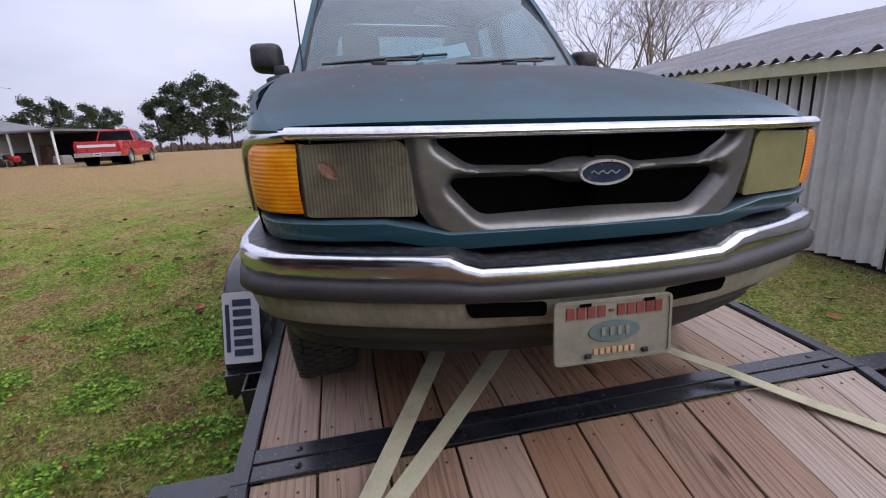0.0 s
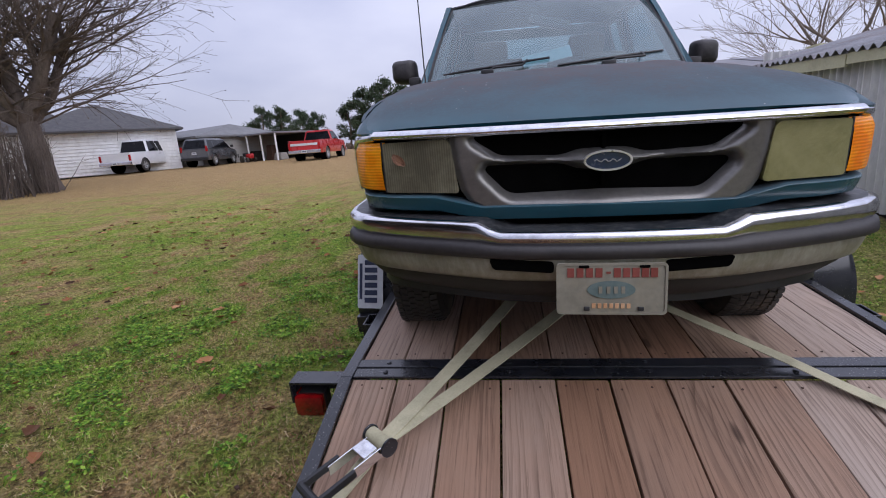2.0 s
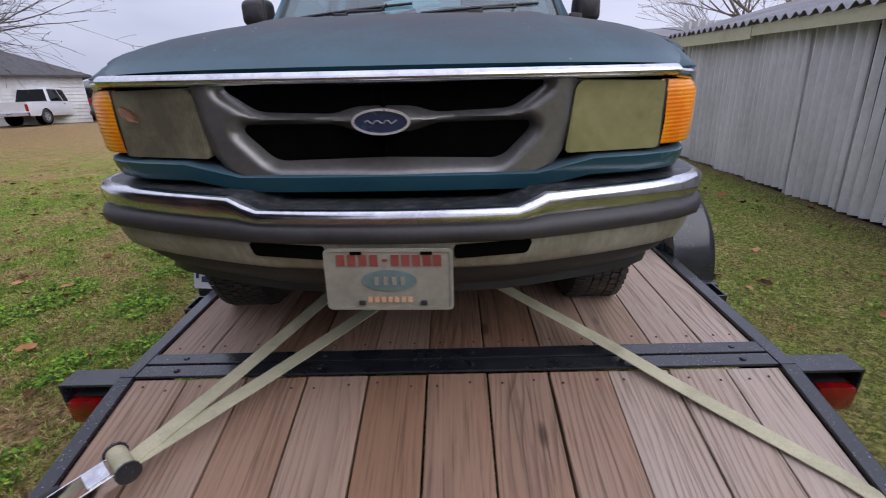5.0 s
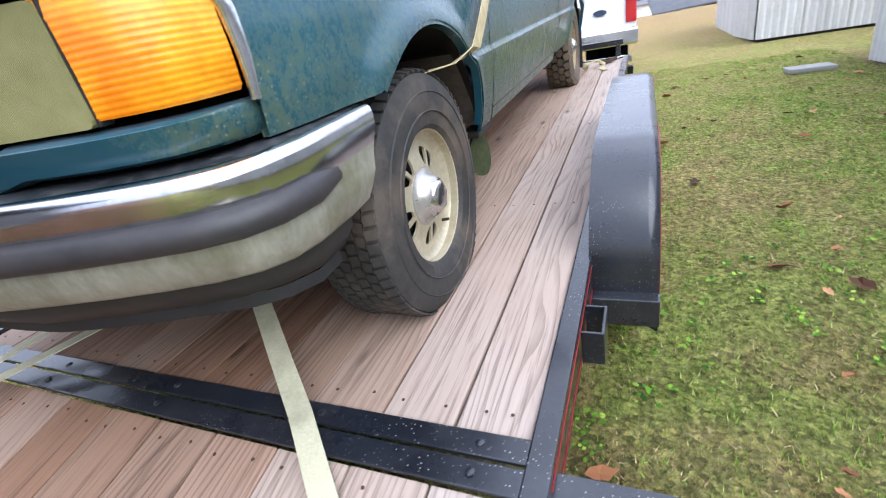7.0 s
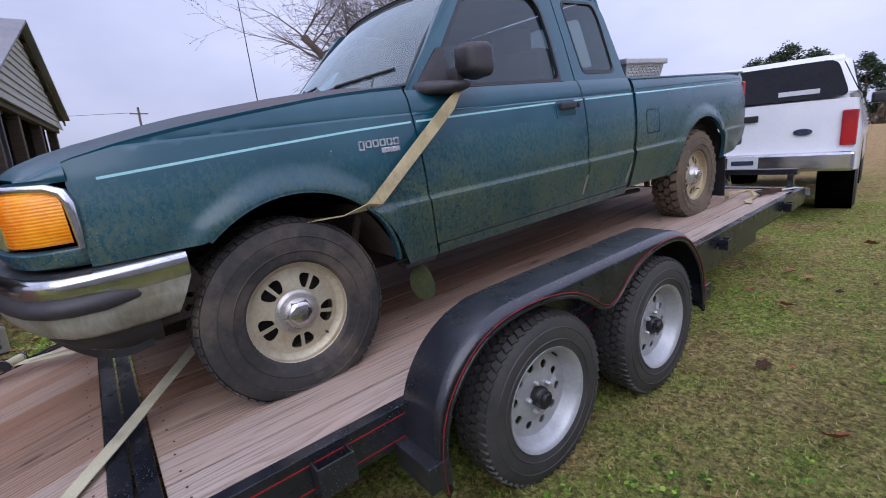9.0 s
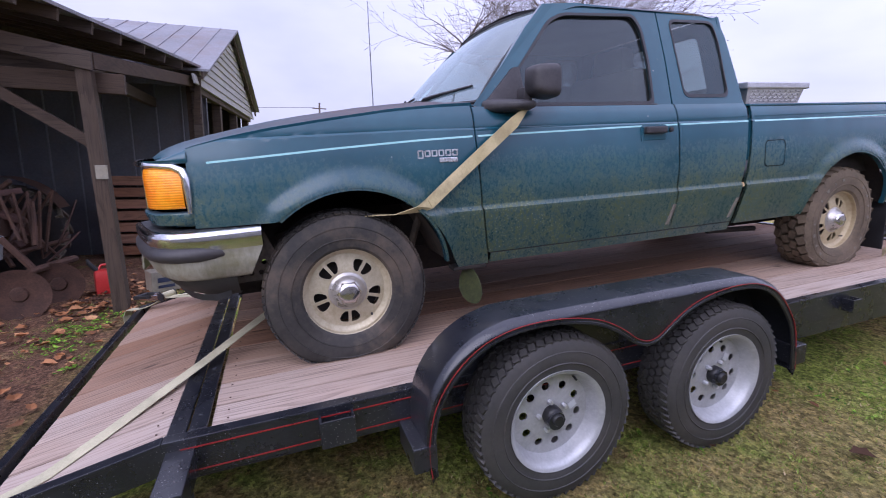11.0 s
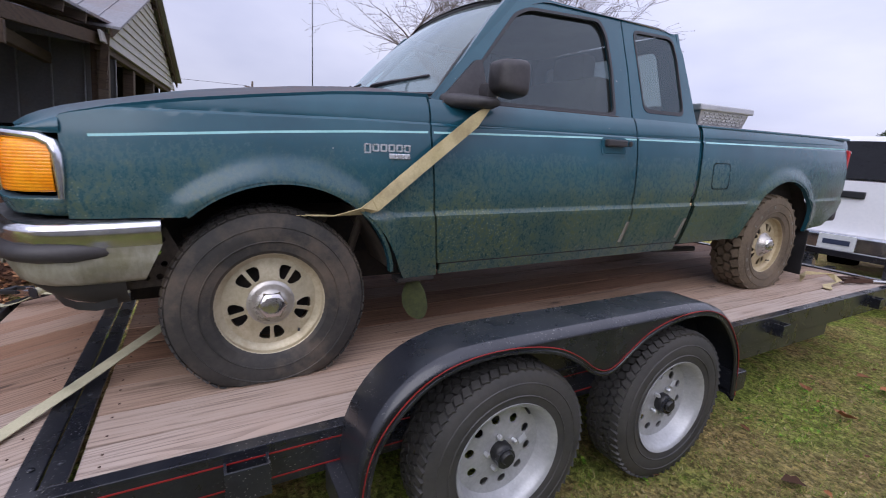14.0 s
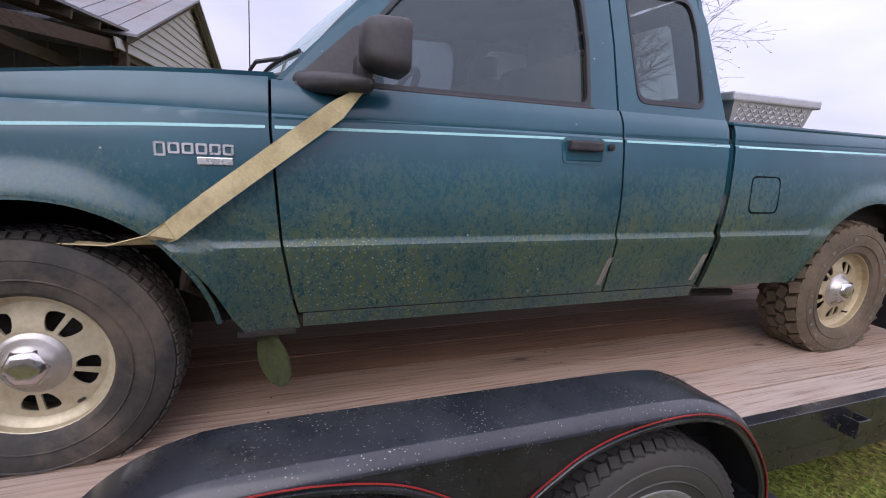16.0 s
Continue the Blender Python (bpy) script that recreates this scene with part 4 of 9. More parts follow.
def build_trailer():
    t = thing("car_hauler_trailer", "black steel tandem-axle car trailer with a weathered plank deck", "trailer", RIG)
    TAILM = Matrix.Translation((0, BAR0, 0)) @ Matrix.Rotation(DROP, 4, "X")
    tail_len = (TAIL - BAR0) / math.cos(DROP)
    for sgn, inner in ((-1, D0), (1, D1)):
        c = inner + sgn * 0.024
        # side rail: angle with a top flange, deep web below
        rail = MB()
        rail.bbox((c, (BAR0 + NOSE) / 2, 0.004), (0.048, NOSE - BAR0, 0.016), 0.003)
        web = MB().bbox((c + sgn * 0.018, (BAR0 + NOSE) / 2, -0.065), (0.010, NOSE - BAR0, 0.13), 0.003)
        foot = MB().bbox((c - sgn * 0.0, (BAR0 + NOSE) / 2, -0.128), (0.046, NOSE - BAR0, 0.012), 0.003)
        side = part("side_rail", web, STEEL, t)
        part("top_flange", rail, STEEL, side)
        part("bottom_flange", foot, STEEL, side)
        trail = MB()
        trail.bbox((c, tail_len / 2, 0.004), (0.048, -tail_len, 0.016), 0.003, TAILM)
        trail.bbox((c + sgn * 0.018, tail_len / 2, -0.045), (0.010, -tail_len, 0.10), 0.003, TAILM)
        part("tail_rail", trail, STEEL, t)
        o = c + sgn * 0.0245
        for dz in (-0.022, -0.105):
            part("pinstripe", MB().box((o, (BAR0 + 1.6) / 2, dz), (0.002, 1.6 - BAR0 - 0.1, 0.0045)), REDLINE, t, "thin red pinstripe")
        # stake pockets and under-deck brackets
        part("side_skirt", MB().bbox((c + sgn * 0.010, 2.62, -0.172), (0.012, 1.46, 0.080), 0.003), STEEL, t)
        for s in (-0.12, 0.42, 2.69, 3.93):
            pk = MB()
            wide = 0.12 if s < 2 else 0.075
            for a, b in (((o + sgn * 0.055, s, -0.06), (0.008, wide, 0.10 if s < 2 else 0.07)), ((o + sgn * 0.028, s - wide / 2 + 0.004, -0.06), (0.05, 0.008, 0.10 if s < 2 else 0.07)), ((o + sgn * 0.028, s + wide / 2 - 0.004, -0.06), (0.05, 0.008, 0.10 if s < 2 else 0.07))):
                pk.bbox(a, b, 0.002)
            if s < 0.1 or s > 2:
                part("stake_pocket", pk, STEEL, t)
            if s < 2:
                part("crossmember_end", MB().bbox((c - sgn * 0.02, s + 0.3, -0.185), (0.05, 0.06, 0.12), 0.004), STEEL, t)
        # arm with a tail lamp
        arm = MB().bbox((o + sgn * 0.108, -0.61, -0.028), (0.236, 0.085, 0.010), 0.003)
        arm.bbox((o + sgn * 0.108, -0.61 + 0.038, -0.065), (0.236, 0.009, 0.075), 0.003)
        arm.bbox((o + sgn * 0.222, -0.61, -0.075), (0.009, 0.085, 0.09), 0.003)
        part("lamp_bracket", arm, STEEL, t)
        lamp = part("tail_lamp", MB().bbox((o + sgn * 0.150, -0.605, -0.125), (0.120, 0.075, 0.090), 0.02), BLACK, t)
        part("lens", MB().bbox((o + sgn * 0.150, -0.650, -0.125), (0.122, 0.042, 0.092), 0.019), RED_D, lamp, "dull red lens", smooth=True)
        part("side_lens", MB().bbox((o + sgn * 0.222, -0.60, -0.120), (0.014, 0.05, 0.06), 0.006), RED, lamp, "red side lens")
        # step plates of the fender ends
        for s in (0.16, 2.02):
            part("fender_step", MB().bbox((inner + sgn * 0.142, s - 0.012 if s < 1 else s + 0.01, -0.155), (0.200, 0.085, 0.095), 0.005), STEEL, t)
    # the hinge bar across the deck
    bar = MB().bbox((DC, -0.563, 0.006), (D1 - D0, 0.056, 0.010), 0.003)
    part("deck_bar", bar, STEEL, t)
    bar2 = MB().bbox((DC, -0.627, 0.004), (D1 - D0, 0.058, 0.010), 0.003)
    part("deck_bar", bar2, STEEL, t)
    for u in (-0.78, -0.3, 0.2, 0.68, 1.06):
        for s in (-0.563, -0.627):
            b = MB().lathe([(0.0, 0.0), (0.010, 0.0), (0.009, 0.003), (0.004, 0.005), (0.0, 0.005)], 10, Matrix.Translation((u, s, 0.011)) @ Matrix.Rotation(radians(-90), 4, "Y"), close=False)
            part("bolt", b, STEEL, t, smooth=True)
    part("tail_edge", MB().bbox((DC, tail_len - 0.02, -0.012), (D1 - D0 + 0.096, 0.045, 0.045), 0.004, TAILM), STEEL, t)
    part("front_beam", MB().bbox((DC, NOSE + 0.03, -0.06), (D1 - D0 + 0.096, 0.06, 0.14), 0.004), STEEL, t)
    rail = MB().bbox((DC, NOSE + 0.02, 0.155), (D1 - D0, 0.06, 0.05), 0.004)
    for u in (D0 + 0.05, DC - 0.35, DC + 0.35, D1 - 0.05):
        rail.bbox((u, NOSE + 0.02, 0.07), (0.045, 0.05, 0.14), 0.004)
    part("bulkhead_rail", rail, STEEL, t)
    for k in range(7):
        part("crossmember", MB().box((DC, -0.3 + 0.75 * k, -0.115), (D1 - D0, 0.06, 0.10)), STEEL, t)
    tongue = MB()
    for sgn in (-1, 1):
        tongue.tube([(DC + sgn * 0.55, NOSE - 0.2, -0.12), (DC + sgn * 0.05, NOSE + 1.05, -0.12)], 0.05, 6)
    tongue.bbox((DC, NOSE + 1.1, -0.10), (0.09, 0.28, 0.09), 0.01)
    part("tongue", tongue, STEEL, t)
    # tandem fenders: a band over both wheels with a skirt outside that dips between them
    out_prof = [(0.170, -0.235), (0.152, -0.10), (0.172, 0.04), (0.235, 0.152), (0.33, 0.232), (0.44, 0.275), (0.58, 0.290), (1.15, 0.288),
                (1.60, 0.284), (1.74, 0.258), (1.85, 0.200), (1.94, 0.09), (1.99, -0.04), (2.01, -0.16), (2.00, -0.225)]
    in_prof = [(0.185, -0.235), (0.18, -0.12), (0.21, 0.02), (0.285, 0.13), (0.39, 0.208), (0.52, 0.243), (0.68, 0.245), (0.84, 0.215),
               (0.95, 0.162), (1.03, 0.104), (1.095, 0.080), (1.155, 0.092), (1.23, 0.142), (1.32, 0.194), (1.44, 0.228), (1.58, 0.240), (1.71, 0.225),
               (1.82, 0.170), (1.91, 0.07), (1.965, -0.04), (1.99, -0.225)]
    out_prof, in_prof = curve(out_prof, 4), curve(in_prof, 4)
    for sgn, inner in ((-1, D0), (1, D1)):
        a, b = inner + sgn * 0.040, inner + sgn * 0.240
        top = MB()
        rows = [[(a, s, h), (b - sgn * 0.034, s, h), (b - sgn * 0.026, s, h - 0.002), (b - sgn * 0.003, s, h - 0.021), (b, s, h - 0.030)] for s, h in out_prof]
        rows2 = [[(b - sgn * 0.008, s, h - 0.032), (b - sgn * 0.034, s, h - 0.010), (a, s, h - 0.008)] for s, h in out_prof]
        top.grid([r1 + r2 for r1, r2 in zip(rows, rows2)], close_u=True)
        part("fender_top", top, STEEL, t, smooth=True, angle=50)
        poly = [(s, h - 0.026) for s, h in out_prof] + in_prof[::-1]
        sk = holed(poly, [], 0.006, lambda p, q, d: (b - sgn * (0.004 + d), p, q))
        part("fender_skirt", sk, STEEL, t)
        lip = MB().tube([(b - sgn * 0.006, s, h) for s, h in in_prof], 0.008, 6)
        part("fender_lip", lip, STEEL, t, smooth=True)
        line = []
        for k, (s, h) in enumerate(in_prof):
            ds, dh = in_prof[min(k + 1, len(in_prof) - 1)][0] - in_prof[max(k - 1, 0)][0], in_prof[min(k + 1, len(in_prof) - 1)][1] - in_prof[max(k - 1, 0)][1]
            ln = math.hypot(ds, dh)
            line.append((b + sgn * 0.0005, s - 0.017 * dh / ln, h + 0.017 * ds / ln))
        part("fender_pinstripe", MB().tube(line, 0.0021, 5), REDLINE, t, "thin red pinstripe")
        part("fender_back", MB().grid([[(a, s, h - 0.004) for s, h in out_prof], [(a, s, min(h - 0.02, -0.14)) for s, h in out_prof]]), STEEL, t)
    # axles and wheels
    part("axle", MB().tube([(D0 - 0.2, 0.70, -0.18), (D1 + 0.2, 0.70, -0.18)], 0.038, 10), STEEL, t)
    part("axle", MB().tube([(D0 - 0.2, 1.575, -0.195), (D1 + 0.2, 1.575, -0.195)], 0.038, 10), STEEL, t)
    wheels = []
    for sgn, inner in ((1, D1), (-1, D0)):
        for s, h in ((0.70, -0.172), (1.575, -0.192)):
            m = Matrix.Translation((inner + sgn * 0.128, s, h)) @ Matrix.Rotation(radians(0 if sgn > 0 else 180), 4, "Z") @ Matrix.Rotation(radians(40 * s), 4, "X")
            trailer_wheel(t, m)
    # plate on the rear of the far fender
    pm = Matrix.Translation((D0 - 0.150, 0.158, 0.085)) @ Matrix.Rotation(radians(-6), 4, "Z") @ Matrix.Rotation(radians(90 - 20), 4, "X")
    plate = part("number_plate", holed(rounded([(-0.075, -0.15), (0.075, -0.15), (0.075, 0.15), (-0.075, 0.15)], 0.012), [], 0.003, lambda p, q, d: pm @ Vector((p, q, d))), PLATE_N, t, "white registration plate turned on end")
    for k in range(6):
        part("plate_bar", MB().box((0.005, -0.105 + 0.042 * k, 0.005), (0.075, 0.028, 0.002), pm), INK_B, plate)
    part("plate_bar", MB().box((-0.055, 0.0, 0.005), (0.016, 0.2, 0.002), pm), INK_B, plate)
    # planks last
    edges = [D0, -0.727, -0.532, -0.335, -0.135, 0.053, 0.243, 0.437, 0.625, 0.815, 0.990, D1]
    for e0, e1 in zip(edges, edges[1:]):
        u, w = (e0 + e1) / 2, e1 - e0
        main = MB().bbox((0, (BAR1 + NOSE) / 2, -0.021), (w - random.uniform(0.003, 0.008), NOSE - BAR1 - 0.01, 0.038), 0.004)
        tailb = MB().bbox((0, (tail_len + 0.040) / 2, -0.021), (w - random.uniform(0.003, 0.009), -tail_len - 0.040, 0.038), 0.004)
        part("plank", main, PLANK_PALE if u > 0.5 else PLANK, t, m=Matrix.Translation((u, 0, random.uniform(-0.002, 0.002))))
        part("plank", tailb, PLANK_PALE if u > 0.7 else PLANK, t, m=TAILM @ Matrix.Translation((u + random.uniform(-0.003, 0.003), 0, random.uniform(-0.002, 0.002))))
    # deck screws in pairs along the crossmembers
    scr = MB().lathe([(0.0, 0.0), (0.0042, 0.0), (0.0036, 0.0012), (0.0, 0.0008)], 8, Matrix.Rotation(radians(-90), 4, "Y"), close=False).mesh("deck_screw")
    for e0, e1 in zip(edges, edges[1:]):
        for u in (e0 + 0.045, e1 - 0.045):
            for s in (-0.48, 0.60, 1.80):
                part("deck_screw", scr, RUST, t, m=Matrix.Translation((u + random.uniform(-0.012, 0.012), s + random.uniform(-0.01, 0.01), 0.0004)))
            for s in (-0.04,):
                part("deck_screw", scr, RUST, t, m=TAILM @ Matrix.Translation((u + random.uniform(-0.012, 0.012), s + random.uniform(-0.01, 0.01), 0.0004)))
    return t


def tyre_mesh(R, half, rim_r, lugs, rows, depth, flat=0.0, bulge=0.0, zig=0.0):
    """A tyre round the x axis: rounded shoulders, tread blocks; flat lets its foot sink and its walls bulge."""
    mb = MB()
    prof = [(rim_r, -half * 0.80), (rim_r + 0.012, -half * 0.92), (rim_r + (R - rim_r) * 0.45, -half * 1.02), (rim_r + (R - rim_r) * 0.78, -half * 0.97),
            (R - 0.014, -half * 0.86), (R - depth, -half * 0.70), (R - depth, half * 0.70), (R - 0.014, half * 0.86),
            (rim_r + (R - rim_r) * 0.78, half * 0.97), (rim_r + (R - rim_r) * 0.45, half * 1.02), (rim_r + 0.012, half * 0.92), (rim_r, half * 0.80)]
    mb.lathe(prof, 64)
    for r in (0.30, 0.62):
        rr = rim_r + (R - rim_r) * r
        for sg in (-1, 1):
            mb.lathe([(rr - 0.003, sg * half * 0.99), (rr, sg * half * 1.024), (rr + 0.003, sg * half * 0.99)], 48)
    width = 2 * half * 0.88 / rows
    for k in range(lugs):
        for j in range(rows):
            x = (j - (rows - 1) / 2) * width
            a = 2 * math.pi * (k + (0.5 if j % 2 else 0.0)) / lugs
            edge = j in (0, rows - 1)
            m = Matrix.Rotation(a, 4, "X") @ Matrix.Translation((x, R - depth * (0.62 if edge else 0.5), 0)) @ Matrix.Rotation(radians(zig * (1 if j % 2 else -1)), 4, "Y")
            if edge:
                m = m @ Matrix.Rotation(radians(-16 if j else 16), 4, "Z")
            mb.box((0, 0, 0), (width * (0.95 if edge else 0.82), depth, 2 * math.pi * R / lugs * 0.72), m)
    return mb


def squash(mb, foot, bulge):
    """Press a tyre's foot flat at height -foot and let the walls bulge there."""
    out = []
    for x, y, z in mb.v:
        if z < -foot + 0.12:
            k = smooth01((-foot + 0.12 - z) / 0.16)
            x *= 1 + bulge * k
            z = max(z, -foot) if z < -foot else z
            z = z + 0.004 * k
        out.append((x, y, max(z, -foot)))
    mb.v = out
    return mb


MESHES = {}


def trailer_wheel(parent, m):
    w = holder("wheel", parent, m)
    if "tt" not in MESHES:
        MESHES["tt"] = tyre_mesh(0.346, 0.094, 0.20, 58, 5, 0.014, zig=24).mesh("tyre", True, 35)
        rim = MB()
        rim.lathe([(0.205, 0.088), (0.213, 0.092), (0.213, 0.080), (0.198, 0.070), (0.190, 0.045), (0.183, 0.030), (0.176, 0.02), (0.172, 0.02), (0.178, 0.034), (0.186, 0.052), (0.194, 0.078)], 56)
        rim.lathe([(0.206, -0.085), (0.190, -0.06), (0.172, 0.012), (0.168, 0.0), (0.186, -0.07), (0.2, -0.09)], 40)
        MESHES["tr"] = rim.mesh("rim", True)
        holes = [circle(0.125 * math.cos(2 * math.pi * k / 10), 0.125 * math.sin(2 * math.pi * k / 10), 0.0175, 14) for k in range(10)]
        dish = lambda p, q, d: (0.022 + 0.016 * math.exp(-((math.hypot(p, q) - 0.075) / 0.03) ** 2) - d, p, q)
        face = holed(circle(0, 0, 0.178, 48), holes, 0.006, dish)
        MESHES["td"] = face.mesh("disc", True, 60)
        hub = MB().lathe([(0.0, 0.085), (0.020, 0.085), (0.024, 0.080), (0.026, 0.066), (0.034, 0.06), (0.040, 0.052), (0.041, 0.02), (0.0, 0.02)], 20, close=False)
        MESHES["th"] = hub.mesh("hub_cap", True)
        nut = MB().lathe([(0.0, 0.03), (0.010, 0.03), (0.010, 0.046), (0.007, 0.052), (0.0, 0.053)], 6, close=False)
        MESHES["tn"] = nut.mesh("wheel_nut")
    part("tyre", MESHES["tt"], TYRE_TR, w)
    r = part("rim", MESHES["tr"], RIM_TR, w)
    part("disc", MESHES["td"], RIM_TR, w)
    part("hub_cap", MESHES["th"], BLACK, w)
    for k in range(5):
        part("wheel_nut", MESHES["tn"], SILVER, w, m=Matrix.Rotation(radians(72 * k), 4, "X") @ Matrix.Translation((0, 0.062, 0)))
    part("valve", MB().tube([(0.035, 0.155, 0.085), (0.062, 0.150, 0.082)], 0.0045, 6), BLACK, w)
    if m.translation.x > 0:
        part("sticker", MB().box((0.032, 0.095, -0.025), (0.0015, 0.035, 0.028)), PLATE_N, w, "small white sticker")


build_trailer()

# ---- teal pickup on the trailer (local: x across, y towards its tail, z up from the deck) ----
TRUCK = thing("pickup_truck", "dark teal extended-cab pickup, algae-stained, soft tyres, strapped on the trailer", "truck", RIG)

WH = [0.28, 0.34, 0.42, 0.52, 0.590, 0.606, 0.620, 0.628, 0.70, 0.80, 0.90, 0.962, 0.970, 0.985, 1.02, 1.05, 1.075, 1.10]
WW = [0.735, 0.776, 0.802, 0.824, 0.838, 0.8385, 0.829, 0.828, 0.836, 0.833, 0.823, 0.813, 0.806, 0.806, 0.797, 0.782, 0.762, 0.735]
ARCH_F, ARCH_R = (0.052, 0.320, 0.432), (3.285, 0.322, 0.436)


def hood_edge(s):
    return lerp(s, [-0.66, -0.625, -0.60, -0.56, -0.50, -0.40, -0.2, 0.0, 0.25, 0.5, 0.7], [0.902, 0.912, 0.926, 0.944, 0.964, 0.985, 1.012, 1.036, 1.062, 1.078, 1.086])


def half_width(s, h):
    w = lerp(h, WH, WW)
    if s < -0.15:
        w -= 0.075 * ((-0.15 - s) / 0.5) ** 2.2
    if s > 3.7:
        w -= 0.03 * ((s - 3.7) / 0.5) ** 2
    for cs, ch, r in (ARCH_F, ARCH_R):
        d = math.hypot(s - cs, h - ch) - r
        if h > ch - 0.05 and d < 0.2:
            w += 0.021 * smooth01(1 - max(0.0, d) / 0.085) if d > -0.05 else 0
    return w


def arch_low(s, base):
    lo = base
    for cs, ch, r in (ARCH_F, ARCH_R):
        if abs(s - cs) < r:
            lo = max(lo, ch + math.sqrt(max(0.0, r * r - (s - cs) ** 2)))
    return lo


def side_panel(name, s_of, lo_of, hi_of, parent, sgn, cols, rows=26, label=""):
    """A pressed panel between two seams; s_of(t, h) gives its columns."""
    mb = MB()
    outer, inner = [], []
    for i in range(cols + 1):
        t = i / cols
        s_mid = s_of(t, 0.6)
        lo, hi = lo_of(s_mid), hi_of(s_mid)
        ro, ri = [], []
        hs = sorted([lo + (hi - lo) * j / rows for j in range(rows + 1)] + [min(hi, max(lo, k)) for k in (0.590, 0.606, 0.620, 0.628, 0.962, 0.970)])
        for h in hs:
            s = s_of(t, h)
            w = half_width(s, h)
            ro.append((sgn * w, s, h))
            ri.append((sgn * (w - 0.014), s, h))
        outer.append(ro)
        inner.append(ri)
    mb.grid([o + i[::-1] for o, i in zip(outer, inner)], close_u=True)
    return part(name, mb, PAINT, parent, label, smooth=True, angle=28)


def seam_a(h):
    return lerp(h, [0.33, 0.45, 0.62, 0.93, 1.1], [0.702, 0.675, 0.648, 0.628, 0.630])


def seam_c(h):
    return lerp(h, [0.33, 1.1], [2.272, 2.338])


def build_body():
    t = TRUCK
    fr0 = -0.530
    for sgn in (1, -1):
        g = 0.004
        cols = 70
        fend = side_panel("fender", lambda k, h: fr0 + (seam_a(h) - g - fr0) * k, lambda s: arch_low(s, 0.645 if s < -0.1 else 0.335), lambda s: hood_edge(s) - 0.016, t, sgn, cols, 24)
        door = side_panel("door", lambda k, h: seam_a(h) + g + (1.808 - seam_a(h) - 2 * g) * k, lambda s: 0.392, lambda s: 1.062, t, sgn, 30, 34)
        quarter = side_panel("cab_corner", lambda k, h: 1.812 + (seam_c(h) - 1.816) * k, lambda s: 0.392, lambda s: 1.062, t, sgn, 12, 34)
        sill = side_panel("sill", lambda k, h: 0.705 + (2.272 - 0.705) * k, lambda s: 0.340, lambda s: 0.387, t, sgn, 20, 5)
        bed = side_panel("bed_side", lambda k, h: seam_c(h) + 0.030 + (4.165 - seam_c(h) - 0.03) * k,
                         lambda s: arch_low(s, 0.375 if s < 3.5 else lerp(s, [3.6, 4.0, 4.16], [0.385, 0.41, 0.52])), lambda s: 1.055, t, sgn, 90, 26)
        # bed rail cap
        part("bed_rail", MB().bbox((sgn * 0.752, 3.255, 1.052), (0.07, 1.80, 0.016), 0.007), PAINT, t)
        # wheel-arch inner lips and liners
        for cs, ch, r in (ARCH_F, ARCH_R):
            a0, a1 = (radians(8), radians(158)) if cs < 1 else (radians(8), radians(172))
            ang = [a0 + (a1 - a0) * k / 24 for k in range(25)]
            l1 = math.pi - math.asin((0.648 - ch) / r) if cs < 1 else a1
            lang = [a0 + (l1 - a0) * k / 24 for k in range(25)]
            lip = MB().grid([[(sgn * (half_width(cs + r * math.cos(a), ch + r * math.sin(a)) - d), cs + (r - e) * math.cos(a), ch + (r - e) * math.sin(a)) for a in lang] for d, e in ((0.004, -0.004), (0.002, 0.010), (0.028, 0.012))])
            part("arch_lip", lip, PAINT, t, smooth=True)
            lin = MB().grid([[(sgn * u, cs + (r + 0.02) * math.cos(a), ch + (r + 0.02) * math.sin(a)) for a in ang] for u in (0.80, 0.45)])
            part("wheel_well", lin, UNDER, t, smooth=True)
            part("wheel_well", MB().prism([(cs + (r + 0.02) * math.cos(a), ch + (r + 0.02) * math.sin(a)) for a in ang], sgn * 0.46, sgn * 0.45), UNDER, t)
        hl = [circle(-0.40 + 0.038 * (k % 3) + 0.016 * (k // 3 % 2), 0.43 + 0.042 * (k // 3), 0.011, 8) for k in range(12)]
        part("inner_bracket", holed(rounded([(-0.435, 0.395), (-0.275, 0.40), (-0.255, 0.50), (-0.30, 0.61), (-0.435, 0.61)], 0.02), hl, 0.004, lambda p, q, d: (sgn * (0.735 - d), p, q)), MUDMET, t, "rusty perforated bracket")
        coil = [(sgn * (0.53 + 0.055 * math.cos(q * 0.6)), 0.03 + 0.055 * math.sin(q * 0.6), 0.46 + 0.0042 * q) for q in range(50)]
        part("coil_spring", MB().tube(coil, 0.009, 6), MUDMET, t, smooth=True)
        part("inner_arm", MB().tube([(sgn * 0.50, -0.25, 0.52), (sgn * 0.58, 0.0, 0.60), (sgn * 0.52, 0.28, 0.56)], 0.022, 8).tube([(sgn * 0.47, 0.40, 0.36), (sgn * 0.62, 0.36, 0.44), (sgn * 0.66, 0.40, 0.60)], 0.018, 8), MUDMET, t, smooth=True)
        mud = [radians(10 + 3.2 * k) for k in range(14)]
        part("mud_liner", MB().grid([[(sgn * u, 0.055 + (0.432 + 0.006 * math.sin(9 * a)) * math.cos(a), 0.300 + (0.432 + 0.006 * math.sin(7 * a)) * math.sin(a)) for a in mud] for u in (0.79, 0.70, 0.60, 0.47)]), MUDMET, t, "dried mud on the arch liner", smooth=True)
